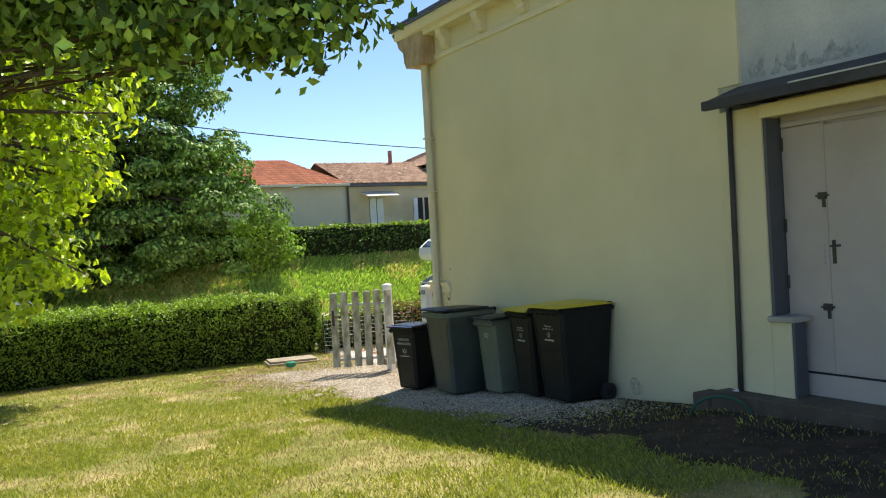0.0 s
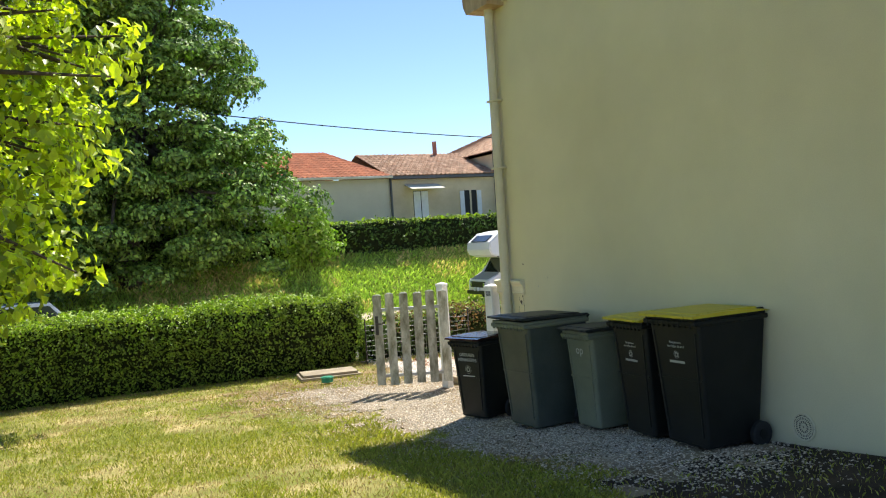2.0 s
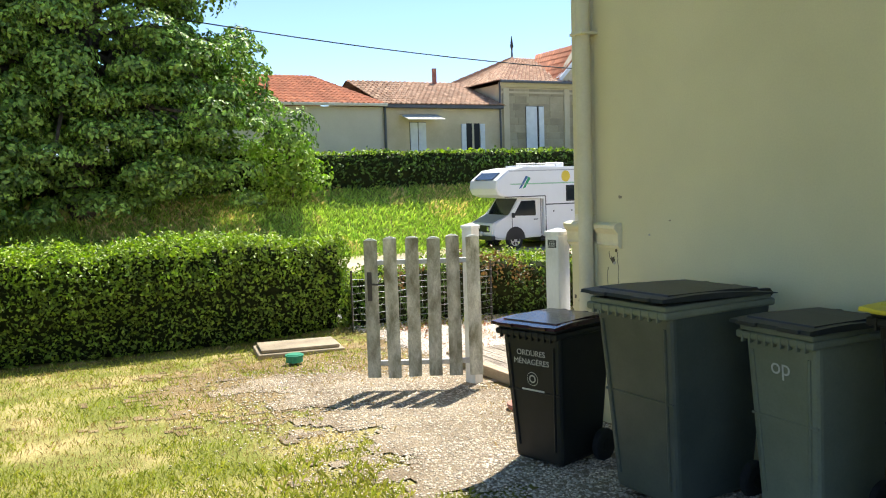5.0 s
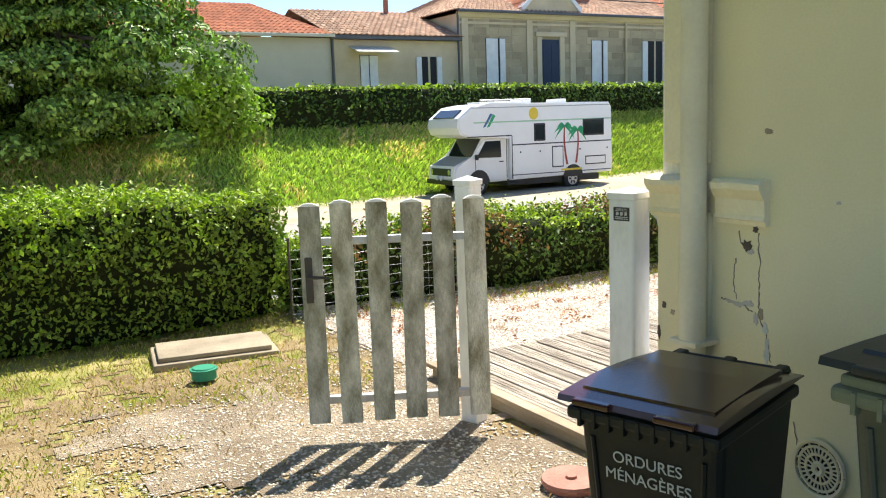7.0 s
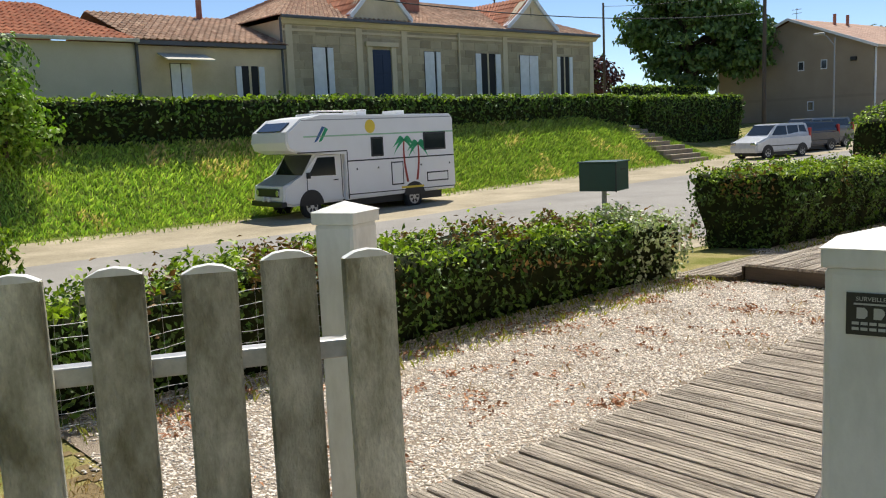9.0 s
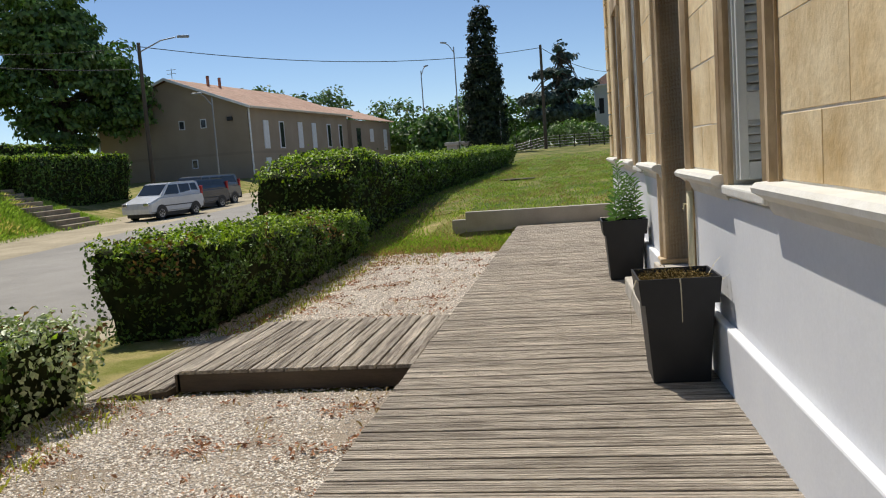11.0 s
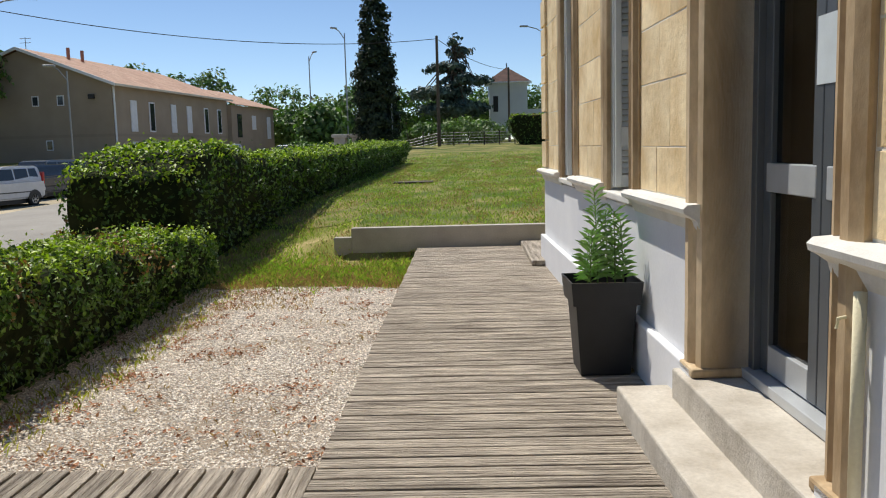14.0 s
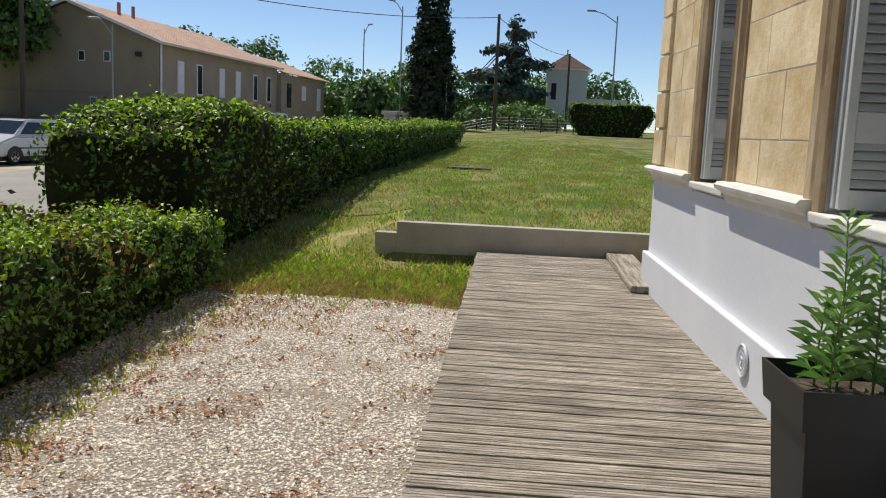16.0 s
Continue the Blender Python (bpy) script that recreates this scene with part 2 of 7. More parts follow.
    house_trim=mat("house_trim", (0.54, 0.46, 0.315), (0.64, 0.56, 0.41), 0.8, 0.9, 0.1, 20, grain=0.1),
    house_render=mat("house_render", (0.60, 0.56, 0.46), (0.68, 0.64, 0.54), 0.6, 0.9, 0.1, 20, grain=0.06),
    tile_old=mat("old_roof_tile", (0.30, 0.16, 0.09), (0.50, 0.33, 0.22), 1.5, 0.9, 0.2, 12, vary=0.5, island=True, grain=0.25),
    tile_red=mat("red_roof_tile", (0.42, 0.14, 0.065), (0.55, 0.21, 0.10), 1.2, 0.85, 0.2, 12, vary=0.35, island=True, grain=0.15),
    tile_bed=mat("roof_bed", (0.16, 0.07, 0.04), (0.26, 0.12, 0.07), 2, 0.95, 0.2, 12),
    shutter_white=plain("shutter_white", (0.74, 0.76, 0.80), 0.55),
    shutter=mat("shutter_grey", (0.55, 0.56, 0.54), (0.64, 0.64, 0.61), 3, 0.6, 0.08, 60, grain=0.06),
    mortar=mat("mortar", (0.76, 0.70, 0.58), (0.84, 0.79, 0.69), 3, 0.95, 0.2, 60),
    frame_grey=plain("frame_grey", (0.09, 0.10, 0.11), 0.35),
    bar_pale=plain("bar_pale", (0.55, 0.57, 0.58), 0.35, 0.3),
    navy=plain("navy_door", (0.012, 0.028, 0.075), 0.6),
    # near-black: unlit depth of windows, vents and door gap painted as colour
    dark=plain("dark_interior", (0.02, 0.02, 0.022), 0.8),
    room=plain("room_wall", (0.03, 0.03, 0.032), 0.9),
    zinc=plain("zinc", (0.10, 0.105, 0.12), 0.5, 0.3),
    slate=mat("slate", (0.03, 0.03, 0.035), (0.06, 0.06, 0.07), 3, 0.7, 0.3, 30),
    pipe=mat("painted_pipe", (0.64, 0.58, 0.41), (0.73, 0.67, 0.50), 3, 0.5, 0.1, 60, grain=0.1),
    door_white=mat("door_white", (0.40, 0.355, 0.32), (0.47, 0.42, 0.38), 1.5, 0.6, 0.05, 60, grain=0.08),
    plinth=mat("dark_plinth", (0.07, 0.055, 0.04), (0.13, 0.10, 0.075), 3, 0.9, 0.3, 40),
    floor_tile=mat("porch_floor", (0.09, 0.07, 0.045), (0.15, 0.115, 0.08), 3, 0.7, 0.2, 40),
    concrete=mat("concrete", (0.36, 0.33, 0.28), (0.48, 0.45, 0.39), 1.5, 0.9, 0.3, 50, grain=0.2),
    slab=mat("slab_concrete", (0.23, 0.185, 0.125), (0.37, 0.305, 0.21), 3, 0.9, 0.3, 60, grain=0.3),
    green_plastic=plain("green_plastic", (0.02, 0.24, 0.13), 0.5),
    green_box=plain("green_box", (0.008, 0.045, 0.03), 0.4),
    hose=plain("hose_green", (0.02, 0.10, 0.06), 0.5),
    terracotta=mat("terracotta", (0.32, 0.13, 0.09), (0.42, 0.20, 0.14), 6, 0.8, 0.2, 60),
    van=mat("van_white", (0.80, 0.80, 0.78), (0.86, 0.86, 0.85), 0.8, 0.4, 0.02, 40, grain=0.04),
    van_grey=plain("van_grey", (0.35, 0.36, 0.37), 0.4),
    black=plain("black_trim", (0.015, 0.015, 0.017), 0.45),
    chrome=plain("chrome", (0.6, 0.6, 0.6), 0.25, 0.9),
    alloy=plain("alloy", (0.5, 0.5, 0.5), 0.35, 0.6),
    car_glass=plain("car_glass", (0.02, 0.025, 0.03), 0.06, spec=0.7),
    palm_green=plain("palm_green", (0.03, 0.36, 0.15), 0.5),
    palm_red=plain("palm_red", (0.34, 0.055, 0.035), 0.5),
    sun_yellow=plain("sun_yellow", (0.75, 0.55, 0.05), 0.5),
    stripe_pale=plain("stripe_pale", (0.35, 0.55, 0.36), 0.5),
    blue_print=plain("blue_print", (0.05, 0.13, 0.30), 0.5),
    car_white=plain("car_white", (0.66, 0.67, 0.68), 0.25, coat=0.6),
    car_blue=plain("car_blue", (0.015, 0.025, 0.05), 0.25, coat=0.8),
    car_grey=plain("car_grey", (0.16, 0.165, 0.17), 0.25, 0.3, coat=0.8),
    red_light=plain("red_light", (0.45, 0.02, 0.02), 0.25),
    orange=plain("orange_paint", (0.72, 0.42, 0.06), 0.4),
    tan=mat("tan_render", (0.30, 0.245, 0.185), (0.36, 0.30, 0.23), 0.4, 0.9, 0.1, 20, grain=0.06),
    tan_low=mat("tan_render_low", (0.27, 0.22, 0.17), (0.32, 0.265, 0.205), 0.4, 0.9, 0.1, 20, grain=0.06),
    grey_wall=mat("villa_render", (0.52, 0.54, 0.55), (0.60, 0.62, 0.62), 0.5, 0.9, 0.1, 20, grain=0.05),
    cable=plain("cable", (0.02, 0.02, 0.022), 0.6),
    lamp_grey=plain("lamp_grey", (0.30, 0.31, 0.32), 0.4, 0.5),
    sign_black=plain("sign_black", (0.02, 0.02, 0.02), 0.4),
    clear=glass("clear_glass", (0.10, 0.12, 0.125)),
    villa_tile=mat("villa_roof_tile", (0.06, 0.03, 0.022), (0.12, 0.06, 0.045), 2, 0.9, 0.2, 12),
    paper=plain("paper_sheet", (0.62, 0.68, 0.70), 0.8),
)

# ---- building helpers ----


def part(name, bm, material, parent=None, label="", smooth=False):
    me = bpy.data.meshes.new(name)
    bmesh.ops.recalc_face_normals(bm, faces=bm.faces)
    bm.to_mesh(me)
    bm.free()
    return link(name, me, material, parent, label, smooth)


def link(name, me, material, parent=None, label="", smooth=False):
    me.materials.append(M[material] if isinstance(material, str) else material)
    if smooth:
        me.shade_smooth()
    ob = new(name, me)
    ob.parent = parent
    return tagged(ob, label) if label else ob


def raw(name, verts, faces, material, parent=None, label="", smooth=False):
    me = bpy.data.meshes.new(name)
    me.from_pydata(verts, [], faces)
    me.update()
    return link(name, me, material, parent, label, smooth)


def thing(name, label, category, at=None, group="", kind=""):
    e = new(name)
    e.empty_display_size = 0.2
    if at is not None:
        e.matrix_world = at if isinstance(at, Matrix) else Matrix.Translation(at)
    return tagged(e, label, category, group, kind)


def box(bm, x0, x1, y0, y1, z0, z1, bevel=0.0, m=None):
    r = bmesh.ops.create_cube(bm, size=1)
    vs = r["verts"]
    for v in vs:
        v.co = Vector(((x0 + x1) / 2 + v.co.x * (x1 - x0), (y0 + y1) / 2 + v.co.y * (y1 - y0), (z0 + z1) / 2 + v.co.z * (z1 - z0)))
    if bevel:
        es = list({e for v in vs for e in v.link_edges})
        r = bmesh.ops.bevel(bm, geom=es, offset=bevel, segments=2, affect="EDGES", profile=0.5)
        vs = list({v for f in r["faces"] for v in f.verts} | {v for v in vs if v.is_valid})
    if m is not None:
        for v in vs:
            v.co = m @ v.co
    return vs


def boxbm(*a, **k):
    bm = bmesh.new()
    box(bm, *a, **k)
    return bm


def tube(bm, pts, radii, n=8, cap=True):
    """A round bar along points, with a radius for each."""
    pts = [Vector(p) for p in pts]
    if not isinstance(radii, (list, tuple)):
        radii = [radii] * len(pts)
    rings = []
    for i, p in enumerate(pts):
        d = (pts[min(i + 1, len(pts) - 1)] - pts[max(i - 1, 0)]).normalized()
        a = d.cross(Vector((0, 0, 1)) if abs(d.z) < 0.95 else Vector((1, 0, 0))).normalized()
        c = d.cross(a)
        rings.append([bm.verts.new(p + radii[i] * (math.cos(2 * math.pi * k / n) * a + math.sin(2 * math.pi * k / n) * c)) for k in range(n)])
    for r, s in zip(rings, rings[1:]):
        for k in range(n):
            bm.faces.new((r[k], r[(k + 1) % n], s[(k + 1) % n], s[k]))
    if cap:
        bm.faces.new(rings[0])
        bm.faces.new(rings[-1])
    return bm


def tubebm(*a, **k):
    return tube(bmesh.new(), *a, **k)


def prism(bm, outline, d0, d1, plane="xz", m=None):
    """Extrudes a closed outline (in the named plane) along the remaining axis from d0 to d1."""
    def at(p, d):
        v = {"xz": (p[0], d, p[1]), "yz": (d, p[0], p[1]), "xy": (p[0], p[1], d)}[plane]
        return m @ Vector(v) if m is not None else Vector(v)
    a = [bm.verts.new(at(p, d0)) for p in outline]
    b = [bm.verts.new(at(p, d1)) for p in outline]
    n = len(outline)
    for i in range(n):
        bm.faces.new((a[i], a[(i + 1) % n], b[(i + 1) % n], b[i]))
    bm.faces.new(a)
    bm.faces.new(list(reversed(b)))
    return bm


def prismbm(*a, **k):
    return prism(bmesh.new(), *a, **k)


def frustum(bm, cx, cy, z0, z1, w0, d0, w1, d1, bevel=0.0):
    vs = box(bm, -0.5, 0.5, -0.5, 0.5, 0, 1)
    for v in vs:
        k = v.co.z
        v.co = Vector((cx + v.co.x * (w0 + (w1 - w0) * k), cy + v.co.y * (d0 + (d1 - d0) * k), z0 + (z1 - z0) * k))
    if bevel:
        bmesh.ops.bevel(bm, geom=list({e for v in vs for e in v.link_edges}), offset=bevel, segments=3, affect="EDGES", profile=0.5)
    return bm


def words(name, text, size, m, material, parent, label=""):
    """Lettering as a flat mesh just proud of its carrier."""
    cu = bpy.data.curves.new(name, "FONT")
    cu.body, cu.size, cu.extrude, cu.align_x, cu.align_y = text, size, 0.0008, "CENTER", "CENTER"
    tmp = bpy.data.objects.new(name, cu)
    scene.collection.objects.link(tmp)
    me = bpy.data.meshes.new_from_object(tmp.evaluated_get(bpy.context.evaluated_depsgraph_get()))
    bpy.data.objects.remove(tmp)
    me.transform(m)
    return link(name, me, material, parent, label)


def leaves(name, pos, nor, size, material, parent=None, seed=0, kind="", spread=0.7, aspect=0.55, droop=0.0):
    """Many small folded leaves, each of two triangles, at points that face about the given way."""
    g = np.random.default_rng(seed)
    n = len(pos)
    nn = nor + g.normal(0, spread, (n, 3))
    nn /= np.linalg.norm(nn, axis=1)[:, None] + 1e-9
    t = g.normal(0, 1, (n, 3))
    t[:, 2] -= droop
    t -= nn * np.sum(t * nn, axis=1)[:, None]
    t /= np.linalg.norm(t, axis=1)[:, None] + 1e-9
    b = np.cross(nn, t)
    s = (size * g.uniform(0.6, 1.35, n))[:, None]
    v = np.empty((n, 4, 3))
    v[:, 0] = pos - t * s * 0.5
    v[:, 1] = pos + b * s * aspect * 0.5 + nn * s * 0.14
    v[:, 2] = pos + t * s * 0.5 - nn * s * 0.05
    v[:, 3] = pos - b * s * aspect * 0.5 + nn * s * 0.14
    me = bpy.data.meshes.new(name)
    i = np.arange(n)[:, None] * 4
    f = np.concatenate([i + np.array([[0, 1, 2]]), i + np.array([[0, 2, 3]])], axis=1).reshape(-1)
    me.vertices.add(n * 4)
    me.vertices.foreach_set("co", v.reshape(-1))
    me.loops.add(n * 6)
    me.loops.foreach_set("vertex_index", f.astype(np.int32))
    me.polygons.add(n * 2)
    me.polygons.foreach_set("loop_start", np.arange(0, n * 6, 3, dtype=np.int32))
    me.update()
    ob = link(name, me, material, parent)
    return tagged(ob, kind=kind) if kind else ob


def wob(x, y, z, s, a):
    return a * (noise.noise(Vector((x * s, y * s, z * s))) + 0.5 * noise.noise(Vector((x * s * 2.7 + 9, y * s * 2.7, z * s * 2.7))))


# ---- ground ----
DECK = -0.53          # top of the decking
ROAD = -1.3


def lerp(x, xs, ys):
    return float(np.interp(x, xs, ys))


def height(x, y):
    """Height of the ground: garden, front yard, road below it, bank and far lawn."""
    rise = 0.02 * min(max(x - 18, 0), 120)
    garden = lerp(y, (-20, 0, 5.5, 7, 10, 13, 17, 20, 24), (0.25, 0, -0.22, -0.36, -0.545, -0.60, -0.74, -1.2, ROAD))
    front = lerp(x, (6, 9, 13, 19, 24.5, 24.95, 30, 70, 150), (-0.64, -0.73, -0.73, -0.76, -0.70, -0.28, -0.10, 0.95, 1.7))
    gentle = lerp(x, (6, 9, 13, 19, 23.5, 30, 70, 150), (-0.64, -0.73, -0.73, -0.76, -0.66, -0.10, 0.95, 1.7))
    front += (gentle - front) * lerp(y, (15.0, 15.7), (0, 1))
    k = max(lerp(x, (5.0, 6.6), (0, 1)) * lerp(y, (10, 12.5), (0, 1)), lerp(x, (22.8, 24.7), (0, 1)))
    z = garden * (1 - k) + front * k
    slope = lerp(y, (17.4, 20.0), (0, 1))
    z = z * (1 - slope) + (ROAD + rise) * slope
    bank = lerp(y, (33.6, 34.2, 36.4, 41, 60), (0, 0.45, 2.2, 3.0, 3.2)) * lerp(x, (-60, -20, 36, 44), (0.5, 1, 1, 0.3))
    return z + bank + (0.05 * noise.noise(Vector((x * 0.3, y * 0.3, 0))) if y < 17 or y > 33 else 0) * 0.6


def sheet(name, xs, ys, lift, material, inside=None, **tags):
    vs, fs, idx = [], [], {}
    for j, y in enumerate(ys):
        for i, x in enumerate(xs):
            idx[i, j] = len(vs)
            vs.append((x, y, height(x, y) + lift))
    for j in range(len(ys) - 1):
        for i in range(len(xs) - 1):
            if inside is None or inside((xs[i] + xs[i + 1]) / 2, (ys[j] + ys[j + 1]) / 2):
                fs.append((idx[i, j], idx[i + 1, j], idx[i + 1, j + 1], idx[i, j + 1]))
    ob = raw(name, vs, fs, material, smooth=True)
    return tagged(ob, **tags)


def steps(*runs):
    out = []
    for a, b, d in runs:
        n = max(1, round((b - a) / d))
        out += [a + (b - a) * i / n for i in range(n)]
    return out + [runs[-1][1]]


gx = steps((-900, -100, 200), (-100, -12, 8), (-12, 30, 0.5), (30, 80, 2.5), (80, 200, 12), (200, 1400, 200))
gy = steps((-900, -60, 140), (-60, -8, 6), (-8, 38, 0.5), (38, 80, 3), (80, 200, 15), (200, 1400, 200))
sheet("ground", gx, gy, 0.0, "lawn", label="sunlit lawn and meadow with dry patches", category="ground", kind="structure")
wx = steps((-14, 44, 1.0), (44, 62, 3))
sheet("bank_meadow", wx, steps((33.3, 41, 0.4)), 0.03, "meadow", lambda x, y: x < 43, label="rough green grass bank above the road", category="grass bank", kind="structure")
sheet("lawn_east", steps((24.85, 60, 0.6), (60, 140, 4)), steps((-12, 2, 2), (2, 17, 0.5)), 0.015, "east_lawn", lambda x, y: y < 15.0 or x > 26.4, label="mown green lawn rising towards the villa", category="lawn", kind="structure")
sheet("dry_ground", steps((1.5, 6.4, 0.07)), steps((11.0, 16.8, 0.07)), 0.006, "straw", lambda x, y: 1.25 - math.hypot((x - 5.4) / 2.4, (y - 14.0) / 1.9) + 0.5 * noise.noise(Vector((x * 2.1, y * 2.1, 8))) > 0.45 + 0.5 * noise.noise(Vector((x * 11, y * 11, 5))), label="dry trodden ground with straw near the gate", category="ground", kind="structure")
rx = steps((-200, -20, 30), (-20, 60, 2), (60, 160, 10))
sheet("verge", rx, steps((18.6, 33.7, 0.6)), 0.008, "dirt", label="dry sandy verge beside the road", category="verge", kind="structure")
sheet("road", rx, steps((20.2, 29.0, 0.55)), 0.02, "asphalt", label="pale worn asphalt village road", category="road", kind="structure")


def gravel_here(x, y):
    side = 4.6 + 0.35 * noise.noise(Vector((y * 0.6, 3, 0)))
    if x < 6.3:
        side += 0.35 * noise.noise(Vector((x * 3, y * 3, 4)))
        return (x > side and 7.1 < y < 11) or (10.4 < y < 14.1 + 0.5 * noise.noise(Vector((x, 7, 0))) and x > 4.3 + 0.4 * noise.noise(Vector((y, 1, 0))) + 0.55 * noise.noise(Vector((x * 2.6, y * 2.6, 6))))
    if 12.98 < x < 15.2 and y > 13.85:
        return False
    return 13.4 < y < 16.9 and x < 21.9 + 0.6 * noise.noise(Vector((y * 0.9, 5, 0)))


def garden_gravel(x, y):
    return x < 6.3 and gravel_here(x + 0.9 * noise.noise(Vector((x * 2.4, y * 2.4, 1))), y + 0.9 * noise.noise(Vector((x * 2.4, y * 2.4, 9))))


sheet("gravel_bed", steps((6.3, 23, 0.125)), steps((13.2, 17.0, 0.125)), 0.012, "gravel", gravel_here, label="pale limestone gravel yard", category="gravel", kind="structure")
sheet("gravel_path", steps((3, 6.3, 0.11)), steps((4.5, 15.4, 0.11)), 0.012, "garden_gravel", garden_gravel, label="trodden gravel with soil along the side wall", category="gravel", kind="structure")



def soil_here(x, y):
    return 6.3 > x > 4.45 + 0.4 * noise.noise(Vector((y * 0.8, 2, 0))) + 0.2 * noise.noise(Vector((x * 4, y * 4, 2))) and y < 7.4 + 0.4 * noise.noise(Vector((x * 2, 4, 0)))


sheet("soil_bed", steps((3.5, 6.3, 0.1)), steps((1, 9.9, 0.1)), 0.009, "bare_soil", lambda x, y: soil_here(x, y), label="bare shaded soil before the porch", category="soil", kind="structure")

# ---- the main house ----
HOUSE = pose(6.22, 11.57, 0, 0, 0, 1.5)     # local: u along the front, v outwards, z up
LEN = 16.45
CENTRES = (2.7, 5.55, 8.42, 11.38, 14.14)
DOOR = 8.42
front = thing("wall_front", "limestone ashlar front wall above a white painted base", "wall", HOUSE, kind="structure")


def opening(c):
    return (c - 0.77, c + 0.77) if c == DOOR else (c - 0.43, c + 0.43)


# solid wall behind the facing stones, cut by the openings
cuts = [opening(c) for c in CENTRES]
edges = [0.0] + [e for c in cuts for e in c] + [LEN]
for a, b in zip(edges[::2], edges[1::2]):
    part("wall_core", boxbm(a, b, -0.45, 0.0008, -0.9, 4.3), "mortar", front)
for c, (a, b) in zip(CENTRES, cuts):
    part("lintel", boxbm(a, b, -0.45, -0.03, 2.95 if c != DOOR else 2.75, 4.3), "lime_trim", front)
    if c != DOOR:
        part("apron", boxbm(a, b, -0.45, -0.03, -0.9, 0.64), "white", front)
# white painted base
for a, b in zip([0.0, DOOR + 0.80], [DOOR - 0.80, LEN]):
    part("painted_base", boxbm(a, b, -0.03, 0.012, -0.9, 0.62, 0.006), "white", front)
    part("skirting", boxbm(a, b, 0.012, 0.075, -0.9, -0.15, 0.012), "white", front)
# stone moulding on top of the base, broken at the windows
prof = [(-0.03, 0.60), (0.012, 0.60), (0.03, 0.63), (0.04, 0.665), (0.075, 0.69), (0.112, 0.71), (0.118, 0.735), (0.095, 0.757), (-0.03, 0.765)]
solid = [(0.0, cuts[0][0] - 0.1), (cuts[0][1] + 0.1, cuts[1][0] - 0.1), (cuts[1][1] + 0.1, cuts[2][0] - 0.02), (cuts[2][1] + 0.02, cuts[3][0] - 0.1), (cuts[3][1] + 0.1, cuts[4][0] - 0.1), (cuts[4][1] + 0.1, LEN + 0.05)]
for a, b in solid:
    part("cap_moulding", prismbm(prof, a, b, "yz"), "cap", front, "white weathered stone moulding")
# end return of the house and back, roof above
part("wall_core", boxbm(LEN - 0.45, LEN, -11, -0.45, -0.9, 4.3), "lime_trim", front)
part("wall_core", boxbm(0.4, LEN, -11.4, -11, -0.9, 4.3), "cream", front)
part("cornice", prismbm([(-0.5, 4.1), (0.0, 4.1), (0.06, 4.2), (0.08, 4.35), (0.22, 4.45), (0.28, 4.6), (-0.5, 4.6)], -0.26, LEN + 0.3, "yz"), "lime_trim", front)

# facing stones, course by course
grs = random.Random(4)
piers = [(0.0, cuts[0][0] - 0.24), (cuts[0][1] + 0.24, cuts[1][0] - 0.24), (cuts[1][1] + 0.24, cuts[2][0] - 0.26), (cuts[2][1] + 0.26, cuts[3][0] - 0.24), (cuts[3][1] + 0.24, cuts[4][0] - 0.24), (cuts[4][1] + 0.24, LEN - 0.42)]
BLOCKS = []
for k, (a, b) in enumerate(piers):
    z = 0.768
    row = 0
    while z < 4.08:
        h = (0.30, 0.42, 0.37, 0.40, 0.36, 0.42, 0.38, 0.40, 0.38)[row % 9]
        h = min(h, 4.1 - z)
        w = b - a
        n = 2 if w > 1.0 else 1
        joint = a + w * (0.38 if row % 2 else 0.62) + grs.uniform(-0.06, 0.06)
        xs = [a, joint, b] if n == 2 else [a, b]
        for p, q in zip(xs, xs[1:]):
            BLOCKS.append((p, q, z, z + h))
        z += h
        row += 1


def stone_block(p, q, z0, z1, v0=-0.03, v1=0.0):
    e = [grs.uniform(0.003, 0.008) for _ in range(4)]
    return boxbm(p + e[0], q - e[1], v0, v1 + grs.uniform(0.003, 0.0055), z0 + e[2], z1 - e[3], 0.0015)


# rusticated end stones
z = 0.768
row = 0
while z < 4.0:
    q = stone_block(LEN - 0.42, LEN + 0.03, z + 0.008, z + 0.36, -0.03, 0.035)
    part("quoin", q, "lime", front)
    z += 0.372
    row += 1
for p, q, z0, z1 in BLOCKS:
    part("ashlar_block", stone_block(p, q, z0, z1), "lime", front)

